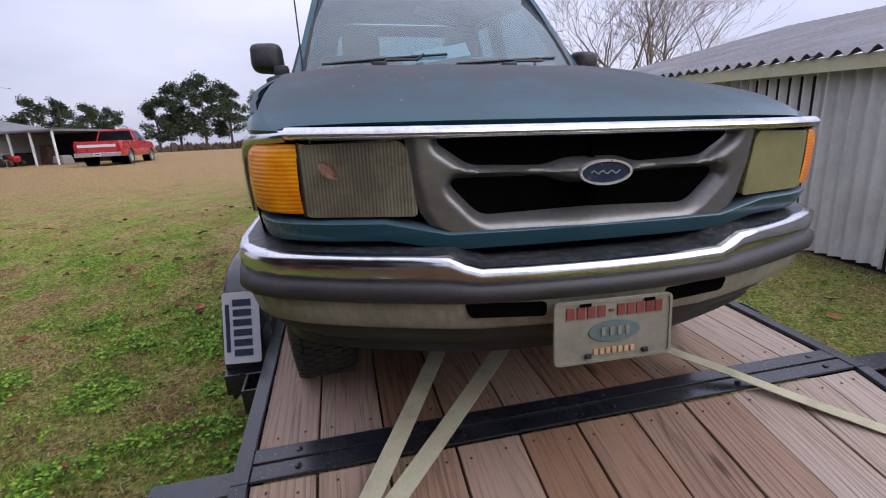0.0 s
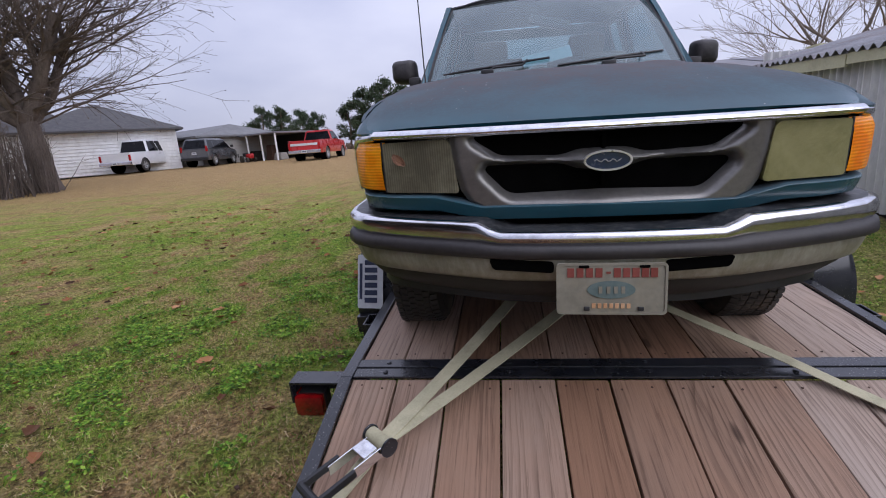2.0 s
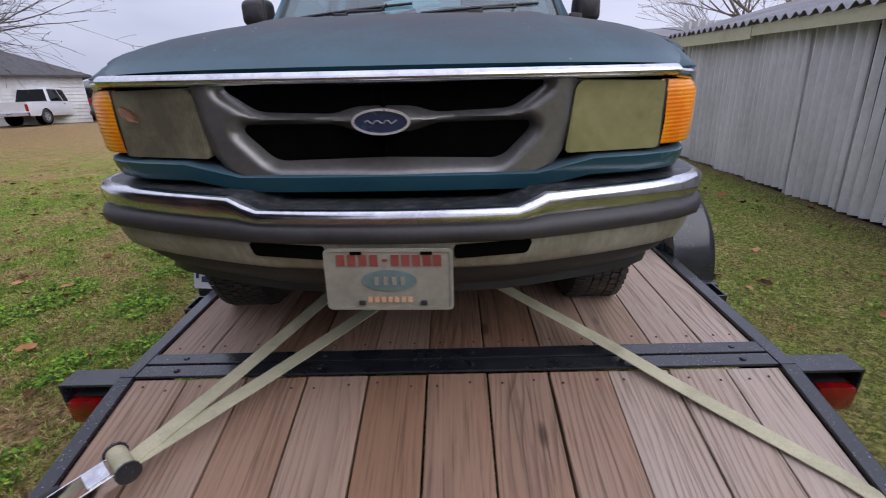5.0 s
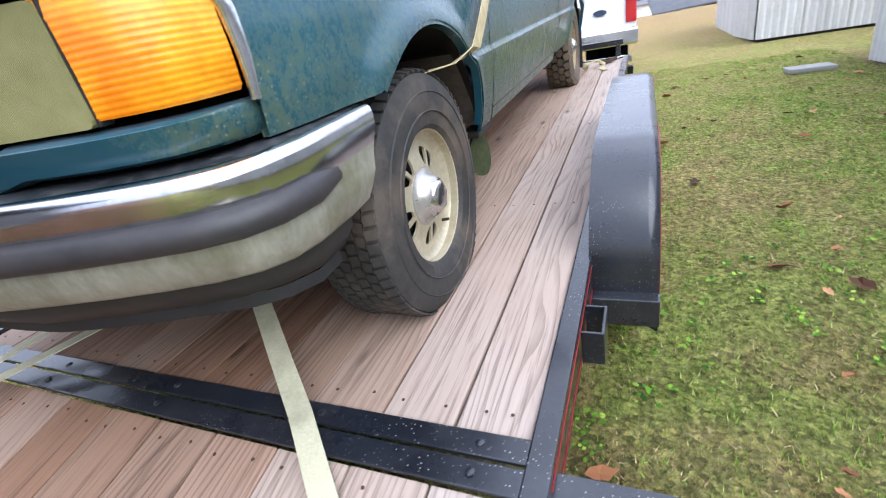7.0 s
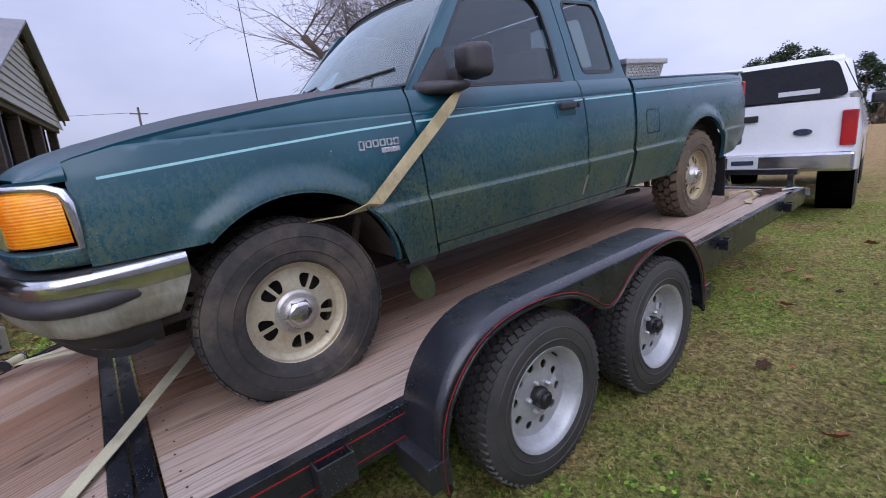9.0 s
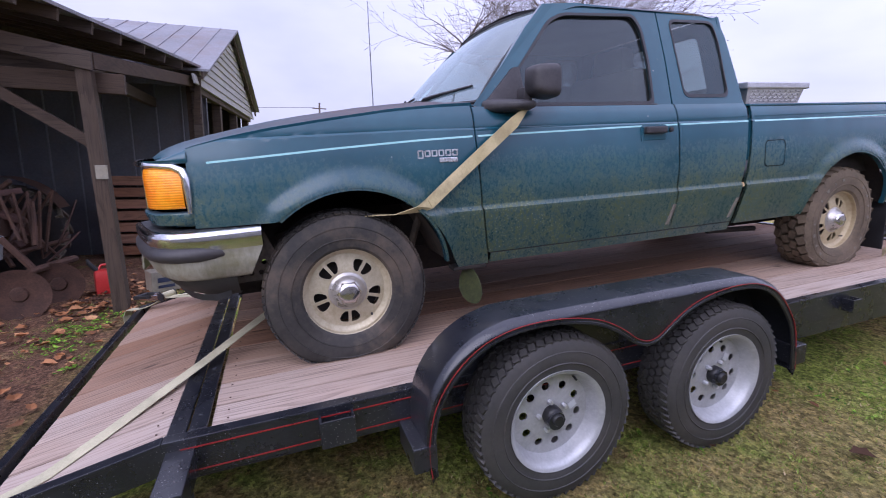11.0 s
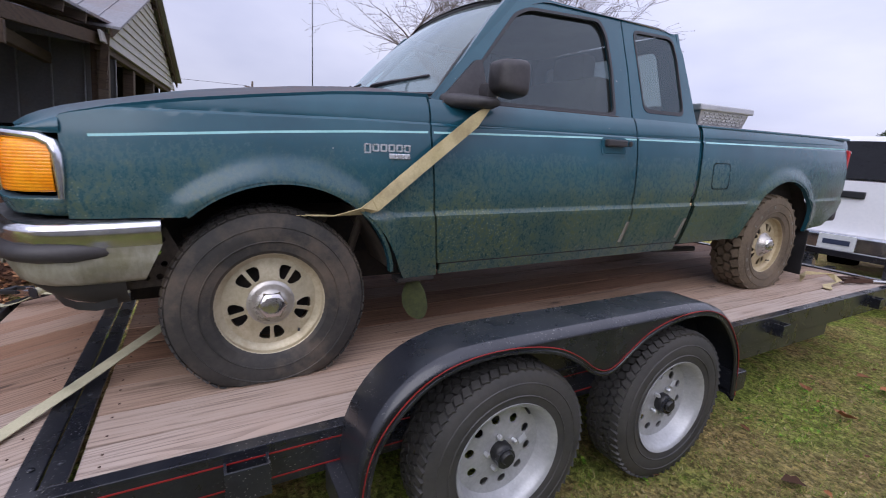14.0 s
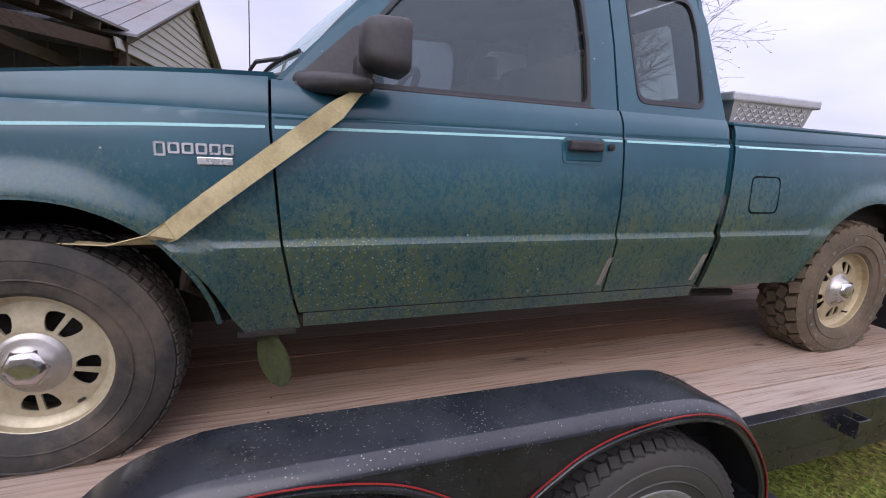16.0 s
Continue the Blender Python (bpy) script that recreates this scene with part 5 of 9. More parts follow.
        # pinstripes and the pale edge of the crease
        for sa, sb, host in ((-0.46, 0.615, fend), (0.640, 1.80, door), (1.82, 2.325, quarter), (2.375, 4.10, bed)):
            nn = max(4, int((sb - sa) / 0.06))
            pts = [sa + (sb - sa) * k / nn for k in range(nn + 1)]
            hh = lambda s: lerp(s, [-0.5, 0.0, 0.6, 1.5, 2.3, 4.1], [0.886, 0.911, 0.933, 0.952, 0.962, 0.980])
            st = MB().grid([[(sgn * (half_width(s, hh(s) + dz) + 0.0012), s, hh(s) + dz) for s in pts] for dz in (-0.004, 0.004)])
            part("pinstripe", st, STRIPE, host, "pale turquoise pinstripe")
        # belt crease line on the shoulder
        for sa, sb, host in ((0.640, 1.80, door), (1.82, 2.325, quarter), (2.375, 4.10, bed)):
            pts = [sa + (sb - sa) * k / 20 for k in range(21)]
            st = MB().grid([[(sgn * (half_width(s, lerp(s, [-0.3, 0.6, 2.3, 4.1], [0.935, 0.958, 0.988, 1.006])) + 0.0012), s, min(hood_edge(s) - 0.012, lerp(s, [-0.3, 0.6, 2.3, 4.1], [0.935, 0.958, 0.988, 1.006])) + dz) for s in pts] for dz in (-0.003, 0.003)])
            part("shoulder_crease", st, PAINT, host)
        # greenhouse side: door frame with its window, then the quarter window
        gu = lambda h: 0.758 - 0.295 * (h - 1.07)
        frame_mb = lambda outer, hole: holed(outer, [hole], 0.028, lambda p, q, d: (sgn * (gu(q) - d), p, q))
        d_out = [(0.648, 1.046), (1.806, 1.046), (1.812, 1.30), (1.800, 1.558), (1.30, 1.572), (1.10, 1.556), (0.985, 1.44)]
        d_win = rounded([(0.745, 1.058), (1.692, 1.058), (1.704, 1.28), (1.692, 1.46), (1.650, 1.535), (1.20, 1.518), (1.115, 1.480)], 0.035)
        part("door_frame", frame_mb(d_out, d_win), PAINT, door)
        q_out = [(1.816, 1.046), (2.345, 1.046), (2.318, 1.25), (2.290, 1.44), (2.250, 1.545), (1.808, 1.558), (1.820, 1.30)]
        q_win = rounded([(1.905, 1.098), (2.236, 1.098), (2.232, 1.42), (2.205, 1.525), (1.884, 1.520)], 0.045)
        part("corner_frame", frame_mb(q_out, q_win), PAINT, quarter)
        for win, host, nm, ty in ((d_win, door, "door_window", 0.016), (q_win, quarter, "quarter_window", 0.006)):
            cx, cy = sum(p for p, q in win) / len(win), sum(q for p, q in win) / len(win)
            shr = [(cx + (p - cx) * 0.955, cy + (q - cy) * 0.925) for p, q in win]
            seal = holed(win, [shr], 0.012, lambda p, q, d: (sgn * (gu(q) + 0.003 - d), p, q))
            part("window_seal", seal, BLACK, host, "dull black rubber seal")
            pane = part(nm, sheet(shr, lambda p, q: (sgn * (gu(q) - ty), p, q)), GLASS if nm == "door_window" else GLASS_Q, host, "dusty tinted glass")
            pane.visible_shadow = False
        # black belt moulding along the door window
        part("belt_moulding", MB().bbox((sgn * 0.768, 1.29, 1.056), (0.012, 0.82, 0.022), 0.004), TRIM, door)
        # handle with its recess and lock
        cup = holed(rounded([(1.552, 0.870), (1.726, 0.870), (1.726, 0.958), (1.552, 0.958)], 0.02), [rounded([(1.562, 0.878), (1.716, 0.878), (1.716, 0.950), (1.562, 0.950)], 0.016)], 0.004, lambda p, q, d: (sgn * (half_width(1.64, q) + 0.003 - d), p, q))
        hd = part("door_handle", cup, PAINT, door)
        part("handle_cup", MB().bbox((sgn * 0.8215, 1.639, 0.914), (0.012, 0.152, 0.070), 0.005), PAINT, hd)
        part("handle_lever", MB().bbox((sgn * 0.836, 1.634, 0.932), (0.026, 0.138, 0.034), 0.008), TRIM, hd)
        part("lock", MB().lathe([(0.0, 0.0), (0.013, 0.0), (0.013, 0.006), (0.0, 0.008)], 12, Matrix.Translation((sgn * 0.823, 1.748, 0.932)) @ Matrix.Rotation(0 if sgn > 0 else math.pi, 4, "Z"), close=False), BLACK, hd)
        # mirror: sail plate, foot, housing
        sail = holed(rounded([(0.690, 1.040), (0.915, 1.040), (0.915, 1.12), (0.905, 1.245), (0.872, 1.240), (0.700, 1.075)], 0.018), [], 0.020, lambda p, q, d: (sgn * (gu(q) + 0.016 - d), p, q))
        mir = part("door_mirror", sail, TRIM, door, "black door mirror")
        ft = []
        for uo, s0, s1, h0, h1 in ((0.760, 0.690, 0.905, 1.034, 1.098), (0.800, 0.715, 0.905, 1.032, 1.092), (0.850, 0.755, 0.902, 1.034, 1.086), (0.885, 0.800, 0.898, 1.042, 1.080), (0.900, 0.825, 0.890, 1.052, 1.072)):
            ft.append([(sgn * uo, (s0 + s1) / 2 + (s1 - s0) / 2 * a, (h0 + h1) / 2 + (h1 - h0) / 2 * b) for a, b in rounded([(-1, -1), (1, -1), (1, 1), (-1, 1)], 0.8, 5)])
        foot = MB().grid(ft, close_u=True)
        foot.f.append(tuple(len(foot.v) - len(ft[0]) + k for k in range(len(ft[0]))))
        part("mirror_foot", foot, TRIM, mir, smooth=True, angle=60)
        part("mirror_neck", MB().bbox((sgn * 0.825, 0.875, 1.105), (0.075, 0.050, 0.07), 0.02), TRIM, mir, smooth=True)
        wide = 0.76 if sgn > 0 else 0.86
        rr = []
        for dy, sx, sz in ((-0.070, 0.050, 0.046), (-0.060, 0.074, 0.060), (-0.035, 0.090, 0.070), (0.020, 0.095, 0.073), (0.045, 0.094, 0.072), (0.052, 0.088, 0.067)):
            rr.append([(sgn * (0.893 + wide * sx * a), 0.928 + dy, (1.158 if sgn > 0 else 1.176) + sz * b - 0.10 * (dy + 0.02) * (b < 0)) for a, b in rounded([(-1, -1), (1, -0.86), (0.94, 0.92), (-0.9, 1)], 0.50, 6)])
        hs = MB().grid(rr, close_u=True)
        nn = len(rr[0])
        hs.f.append(tuple(range(nn)))
        hs.f.append(tuple(len(hs.v) - nn + k for k in range(nn)))
        part("mirror_housing", hs, TRIM, mir, smooth=True, angle=50)
        part("mirror_glass", MB().grid([[(sgn * (0.893 + wide * 0.080 * a), 0.9815, (1.157 if sgn > 0 else 1.175) + 0.060 * b) for a in (-0.9, 0.92)] for b in (-0.95, 0.95)]), BRIGHT, mir)
        # mud flap behind the front wheel
        fm = Matrix.Translation((sgn * 0.735, 0.612, 0.212)) @ Matrix.Rotation(radians(sgn * 56), 4, "Z") @ Matrix.Rotation(radians(8), 4, "X")
        fl = rounded([(-0.026, 0.105), (0.020, 0.105), (0.050, 0.040), (0.062, -0.040), (0.036, -0.092), (-0.022, -0.078), (-0.056, -0.020), (-0.052, 0.050)], 0.028)
        part("mud_flap", holed(fl, [], 0.010, lambda p, q, e: fm @ Vector((sgn * p, e + 0.18 * p * p - 0.5 * q * q, q))), ALGAE, t, "bent rubber flap green with algae")
        part("splash_shield", MB().bbox((sgn * 0.74, 0.600, 0.326), (0.075, 0.17, 0.020), 0.006), UNDER, t)
        part("rear_flap", MB().bbox((sgn * 0.70, 3.78, 0.215), (0.22, 0.012, 0.34), 0.006), BLACK, t)
        # amber corner lamp: wraps round the fender
        plan = [(0.672, -0.700), (0.716, -0.684), (0.752, -0.658), (0.777, -0.622), (0.788, -0.586), (0.793, -0.552)]
        rows = []
        for h, k in ((0.724, 0.994), (0.731, 1.001), (0.78, 1.005), (0.845, 1.002), (0.866, 0.988), (0.874, 0.974)):
            rows.append([(sgn * u * k, s, h) for u, s in plan])
        lam = part("corner_lamp", MB().grid(rows), AMBER, t, "amber corner lamp", smooth=True)
        part("lamp_back", MB().grid([[(sgn * u * 0.96, s + 0.02, h) for u, s in plan] for h in (0.70, 0.88)]), DARK, lam)
        # headlamp: a block with slanting inner edge
        hl = [(0.426, 0.716), (0.666, 0.716), (0.666, 0.878), (0.456, 0.884), (0.444, 0.868)]
        hd_s = lambda u: lerp(u, [0.0, 0.45, 0.67], [-0.768, -0.756, -0.704])
        hm = holed(rounded(hl, 0.012, 3), [], 0.05, lambda p, q, d: (sgn * p, hd_s(p) + d + 0.02 * (q - 0.71), q - 0.006 * smooth01((q - 0.85) / 0.03)))
        lampb = part("headlamp", hm, HEAD_B if sgn > 0 else HEAD_A, t, "clouded yellow-green headlamp" if sgn > 0 else "clouded brownish headlamp")
        part("lamp_seam", MB().bbox((sgn * 0.669, -0.690, 0.796), (0.007, 0.02, 0.16), 0.002), BLACK, lampb)
        # bright bezel round the corner lamp on the fender side
        bz = [(sgn * 0.797, -0.538, 0.706), (sgn * 0.799, -0.535, 0.77), (sgn * 0.797, -0.536, 0.832), (sgn * 0.791, -0.545, 0.862), (sgn * 0.778, -0.575, 0.878), (sgn * 0.757, -0.622, 0.883), (sgn * 0.728, -0.662, 0.886), (sgn * 0.690, -0.686, 0.890)]
        part("lamp_bezel", MB().tube(bz, [0.009, 0.013, 0.015, 0.016, 0.015, 0.013, 0.013, 0.013], 10), CHROME, t, "chrome lamp bezel", smooth=True)
        nose = []
        for k in range(9):
            v = k / 8
            s = -0.686 + 0.160 * v
            uo = lerp(s, [-0.69, -0.67, -0.625, -0.57, -0.51], [0.70, 0.735, 0.768, 0.786, 0.794])
            ui = lerp(s, [-0.69, -0.63, -0.57, -0.52], [0.66, 0.70, 0.722, 0.735])
            hi = hood_edge(max(s, -0.66)) - 0.006
            nose.append([(sgn * (ui + (uo - ui) * math.sin(a)), s, 0.902 + (hi - 0.902) * math.cos(a)) for a in [math.pi / 2 * q / 6 for q in range(7)]] + [(sgn * (uo - 0.006), s, 0.890)])
        part("fender_nose", MB().grid(nose), PAINT, t, smooth=True)
        # rear lamp
        rl = part("rear_lamp", MB().bbox((sgn * 0.778, 4.160, 0.875), (0.05, 0.040, 0.20), 0.012), RED, t, "tall red rear lamp")
        part("amber_lens", MB().bbox((sgn * 0.778, 4.160, 0.735), (0.05, 0.040, 0.078), 0.012), AMBER, rl, "amber lower lens")
        # pale rubber strips low on the door's and the cab's rear edges
        for s0, h0, s1, h1, host in ((1.800, 0.535, 1.775, 0.422, door), (2.272, 0.535, 2.238, 0.42, quarter)):
            st = MB().grid([[(sgn * (half_width(s0 + (s1 - s0) * k / 5, h0 + (h1 - h0) * k / 5) + o), s0 + (s1 - s0) * k / 5 + q, h0 + (h1 - h0) * k / 5) for q, o in ((-0.010, 0.0005), (-0.008, 0.006), (0.008, 0.006), (0.010, 0.0005))] for k in range(6)])
            part("edge_strip", st, SEAT, host, "pale rubber edge strip")
        # grab line at the fuel door side only
        if sgn > 0:
            fd = rounded([(2.455, 0.700), (2.625, 0.700), (2.625, 0.852), (2.455, 0.852)], 0.03)
            fdi = rounded([(2.460, 0.705), (2.620, 0.705), (2.620, 0.847), (2.460, 0.847)], 0.028)
            part("fuel_door_gap", holed(fd, [fdi], 0.002, lambda p, q, d: (half_width(p, q) + 0.0012 - d, p, q)), DARK, bed)
        # badge bars on the fender: plain shapes, no letters
        for k in range(6):
            s0, h0, w0, t0 = 0.366 + 0.0315 * k, 0.868 if k else 0.865, 0.013, 0.014 if k else 0.018
            ring = holed(rounded([(s0 - w0, h0 - t0), (s0 + w0, h0 - t0), (s0 + w0, h0 + t0), (s0 - w0, h0 + t0)], 0.004, 2), [rounded([(s0 - w0 + 0.0055, h0 - t0 + 0.0055), (s0 + w0 - 0.0055, h0 - t0 + 0.0055), (s0 + w0 - 0.0055, h0 + t0 - 0.0055), (s0 - w0 + 0.0055, h0 + t0 - 0.0055)], 0.002, 2)], 0.005, lambda p, q, d: (sgn * (half_width(0.42, 0.868) + 0.005 - d), p, q))
            part("badge_bar", ring, SILVER, fend, "silver badge frame")
        part("badge_plate", MB().bbox((sgn * (half_width(0.48, 0.838) + 0.003), 0.492, 0.838), (0.006, 0.085, 0.020), 0.003), SILVER, fend, "small silver badge bar")
    # hood
    def hood_h(u, s):
        a = min(1.0, abs(u) / 0.735)
        e = hood_edge(s + 0.100 * (1 - a ** 3)) + 0.004
        k = abs(u) / 0.735
        crown = 0.006 + 0.020 * smooth01((s + 0.72) / 0.5)
        return e + crown * (1 - k ** 2.4) + 0.010 * math.exp(-((abs(u) - 0.47) / 0.05) ** 2) * smooth01((s + 0.5) / 0.4) - 0.003 * k ** 10
    rows = []
    for i in range(41):
        v = i / 40
        row = []
        for j in range(49):
            a = -1 + 2 * j / 48
            front = -0.722 + 0.094 * abs(a) ** 3.0
            back = 0.60 - 0.07 * (1 - a * a) + 0.04 * abs(a) ** 4
            s = front + (back - front) * v
            wid = min(0.762, half_width(s, hood_edge(s)) - 0.008)
            u = a * wid
            h = hood_h(u, s)
            h = max(h, 0.919 - 0.008 * abs(a) ** 6) - 0.013 * smooth01((abs(a) - 0.93) / 0.07) * (1 - smooth01(v / 0.35))
            if v < 0.04:
                h -= 0.006 * (1 - v / 0.04) ** 2
            row.append((u, s, h))
        rows.append(row)
    under = [[(u * 0.995, s + 0.012, h - 0.020) for u, s, h in r] for r in rows]
    hood = MB().grid(rows)
    hood.grid([rows[0], under[0]])
    hood.grid([[r[0] for r in rows], [r[0] for r in under]])
    hood.grid([[r[-1] for r in rows], [r[-1] for r in under]])
    part("hood", hood, PAINT, t, "dusty chalked hood", smooth=True, angle=50)
    # black box in place of the shade under the hood
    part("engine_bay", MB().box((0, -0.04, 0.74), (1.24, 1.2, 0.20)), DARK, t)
    # cowl panel and wipers
    cw = MB().grid([[(-0.70 + 1.40 * j / 20, 0.50 + dy + 0.16 * abs(-1 + j / 10) ** 2.2, 1.082 + dz - 0.012 * abs(-1 + j / 10) ** 2) for j in range(21)] for dy, dz in ((-0.01, 0.0), (0.10, 0.012), (0.16, -0.01))])
    part("cowl", cw, TRIM, t, smooth=True)
    for u0, u1 in ((-0.62, -0.02), (0.02, 0.60)):
        wp = MB()
        uu = [u0 + (u1 - u0) * k / 10 for k in range(11)]
        curve = lambda u: 0.575 + 0.15 * abs(u / 0.7) ** 2.2
        wp.tube([(u, curve(u) + 0.005 + 0.03 * k / 10, 1.128 + 0.045 * k / 10) for k, u in enumerate(uu)], 0.0065, 6)
        wp.tube([(u0 + 0.26, 0.55, 1.118), (u0 + 0.30, 0.56, 1.14), (u0 + 0.45, 0.585, 1.145), (u1 - 0.12, curve(u1) + 0.015, 1.170)], 0.007, 6)
        wp.bbox((u0 + 0.26, 0.55, 1.115), (0.07, 0.05, 0.035), 0.01)
        part("wiper", wp, BLACK, t, smooth=True)
    # windshield, pillars and roof
    bot = lambda a: (0.712 * a, 0.560 + 0.135 * abs(a) ** 2.2, 1.100 - 0.012 * a * a)
    top = lambda a: (0.585 * a, 1.075 + 0.075 * abs(a) ** 2.4, 1.572 - 0.02 * a * a)
    rows = []
    for i in range(9):
        v = i / 8
        rows.append([tuple(Vector(bot(a)) * (1 - v) + Vector(top(a)) * v + Vector((0, -0.018, 0.014)) * 4 * v * (1 - v)) for a in [-1 + k / 8 for k in range(17)]])
    ws = part("windshield", MB().grid(rows), WSHIELD, t, "dusty blue-green windshield with painted sky sheen", smooth=True)
    ws.visible_shadow = False
    fr = MB()
    for k in (0, 8):
        fr.tube(rows[k], 0.010, 6)
    for k in (0, 16):
        fr.tube([r[k] for r in rows], 0.010, 6)
    part("windshield_seal", fr, BLACK, t, smooth=True)
    for sgn in (1, -1):
        pil = MB()
        prow = []
        for k in range(9):
            v = k / 8
            a = Vector((sgn * (0.715 - 0.128 * v), 0.685 + 0.462 * v, 1.080 + 0.475 * v))
            b = Vector((sgn * (0.757 - 0.137 * v), 0.645 + 0.478 * v, 1.066 + 0.492 * v))
            c = Vector((sgn * (0.750 - 0.140 * v), 0.760 + 0.44 * v, 1.062 + 0.490 * v))
            d = Vector((sgn * (0.700 - 0.128 * v), 0.76 + 0.44 * v, 1.060 + 0.48 * v))
            prow.append([tuple(a), tuple(b), tuple(c), tuple(d)])
        pil.grid(prow, close_u=True)
        part("pillar", pil, PAINT, t, smooth=True, angle=50)
    rows = []
    for i in range(25):
        v = i / 24
        row = []
        for j in range(33):
            a = -1 + 2 * j / 32
            front = 1.066 + 0.078 * abs(a) ** 2.4
            s = front + (2.268 - front) * v
            k = abs(a)
            h = 1.556 + 0.058 * (1 - k ** 5) + 0.012 * (1 - k * k)
            h -= 0.040 * (1 - smooth01(v / 0.16)) + 0.030 * smooth01((v - 0.86) / 0.14)
            row.append((a * (0.623 + 0.005 * (1 - k)), s, h))
        rows.append(row)
    part("roof", MB().grid(rows), PAINT, t, smooth=True, angle=60)
    # cab back with its window
    back_o = [(-0.755, 1.00), (0.755, 1.00), (0.62, 1.55), (-0.62, 1.55)]
    back_w = rounded([(-0.56, 1.13), (0.56, 1.13), (0.49, 1.47), (-0.49, 1.47)], 0.04)
    bs = lambda q: 2.335 - 0.13 * (q - 1.0)
    part("cab_back", holed(back_o, [back_w], 0.02, lambda p, q, d: (p, bs(q) - d, q)), PAINT, t)
    bw = part("back_window", sheet(back_w, lambda p, q: (p, bs(q) - 0.01, q)), GLASS_Q, t)
    bw.visible_shadow = False
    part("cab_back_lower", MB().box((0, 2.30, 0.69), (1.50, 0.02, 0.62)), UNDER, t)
    # cab inside: floor, dash, wheel, seats, headliner, mirror
    part("cab_floor", MB().box((0, 1.45, 0.44), (1.50, 1.66, 0.04)), DASH, t)
    part("dashboard", MB().bbox((0, 0.80, 0.97), (1.38, 0.34, 0.20), 0.06), DASH, t)
    sw = MB()
    swm = Matrix.Translation((0.36, 1.06, 1.02)) @ Matrix.Rotation(radians(-28), 4, "X")
    sw.tube([swm @ Vector((0.19 * math.cos(a), 0, 0.19 * math.sin(a))) for a in [2 * math.pi * k / 24 for k in range(25)]], 0.014, 6)
    sw.tube([swm @ Vector((-0.18, 0, 0)), swm @ Vector((0.18, 0, 0))], 0.02, 6)
    part("steering_wheel", sw, BLACK, t, smooth=True)
    for u in (-0.36, 0.36):
        st = part("seat", MB().bbox((u, 1.42, 0.66), (0.60, 0.55, 0.20), 0.06), SEAT, t, smooth=True)
        part("seat_back", MB().bbox((u, 1.72, 0.98), (0.58, 0.16, 0.58), 0.06, ), SEAT, st, smooth=True)
        part("headrest", MB().bbox((u, 1.75, 1.33), (0.26, 0.10, 0.15), 0.04), SEAT, st, smooth=True)
    part("headliner", MB().grid([[(u, s, 1.555 - 0.05 * abs(u) ** 3) for u in (-0.58, -0.3, 0, 0.3, 0.58)] for s in (1.15, 1.7, 2.22)]), SEAT, t)
    mm = Matrix.Translation((0.015, 0.98, 1.40)) @ Matrix.Rotation(radians(14), 4, "Y") @ Matrix.Rotation(radians(-22), 4, "X")
    rv = part("inside_mirror", MB().bbox((0, 0, 0), (0.25, 0.03, 0.06), 0.015, mm), BLACK, t)
    part("mirror_face", MB().bbox((0, 0.018, 0), (0.235, 0.006, 0.05), 0.003, mm), BRIGHT, rv)
    part("windshield_paper", MB().bbox((0, 0, 0), (0.27, 0.004, 0.085), 0.0015, Matrix.Translation((-0.03, 0.668, 1.182)) @ Matrix.Rotation(radians(-10), 4, "Y") @ Matrix.Rotation(radians(-42), 4, "X")), PAPER, t, "pale card behind the windshield")
    # bed: floor, front wall, tailgate
    part("bed_floor", MB().box((0, 3.26, 0.62), (1.44, 1.76, 0.03)), UNDER, t)
    part("bed_front", MB().bbox((0, 2.395, 0.84), (1.46, 0.03, 0.42), 0.008), PAINT, t)
    tg = part("tailgate", MB().bbox((0, 4.145, 0.83), (1.44, 0.05, 0.44), 0.015), PAINT, t)
    for sgn in (-1, 1):
        part("wheel_house", MB().bbox((sgn * 0.62, 3.31, 0.74), (0.22, 0.85, 0.24), 0.05), UNDER, t)
    rb = MB().bbox((0, 4.235, 0.490), (1.52, 0.10, 0.13), 0.03)
    part("rear_bumper", rb, TRIM, t, "dark dull rear bumper")
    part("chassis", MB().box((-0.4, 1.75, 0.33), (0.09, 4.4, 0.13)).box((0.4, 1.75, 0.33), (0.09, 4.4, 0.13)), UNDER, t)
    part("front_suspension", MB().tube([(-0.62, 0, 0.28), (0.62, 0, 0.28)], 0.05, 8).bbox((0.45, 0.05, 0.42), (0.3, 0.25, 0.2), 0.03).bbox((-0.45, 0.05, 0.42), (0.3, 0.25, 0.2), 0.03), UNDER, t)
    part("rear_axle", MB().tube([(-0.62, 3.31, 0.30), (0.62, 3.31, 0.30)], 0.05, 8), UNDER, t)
    part("side_pipe", MB().tube([(0.62, 2.3, 0.30), (0.60, 2.75, 0.27)], 0.018, 6), UNDER, t)
    # front clip: painted header under the hood, chrome strip, grille, lower panel
    plan_u = [-0.786, -0.782, -0.764, -0.735, -0.69, -0.62, -0.50, -0.36, -0.18, 0, 0.18, 0.36, 0.50, 0.62, 0.69, 0.735, 0.764, 0.782, 0.786]
    plan_s = [-0.510, -0.568, -0.623, -0.663, -0.690, -0.718, -0.745, -0.760, -0.768, -0.770, -0.768, -0.760, -0.745, -0.718, -0.690, -0.663, -0.623, -0.568, -0.510]

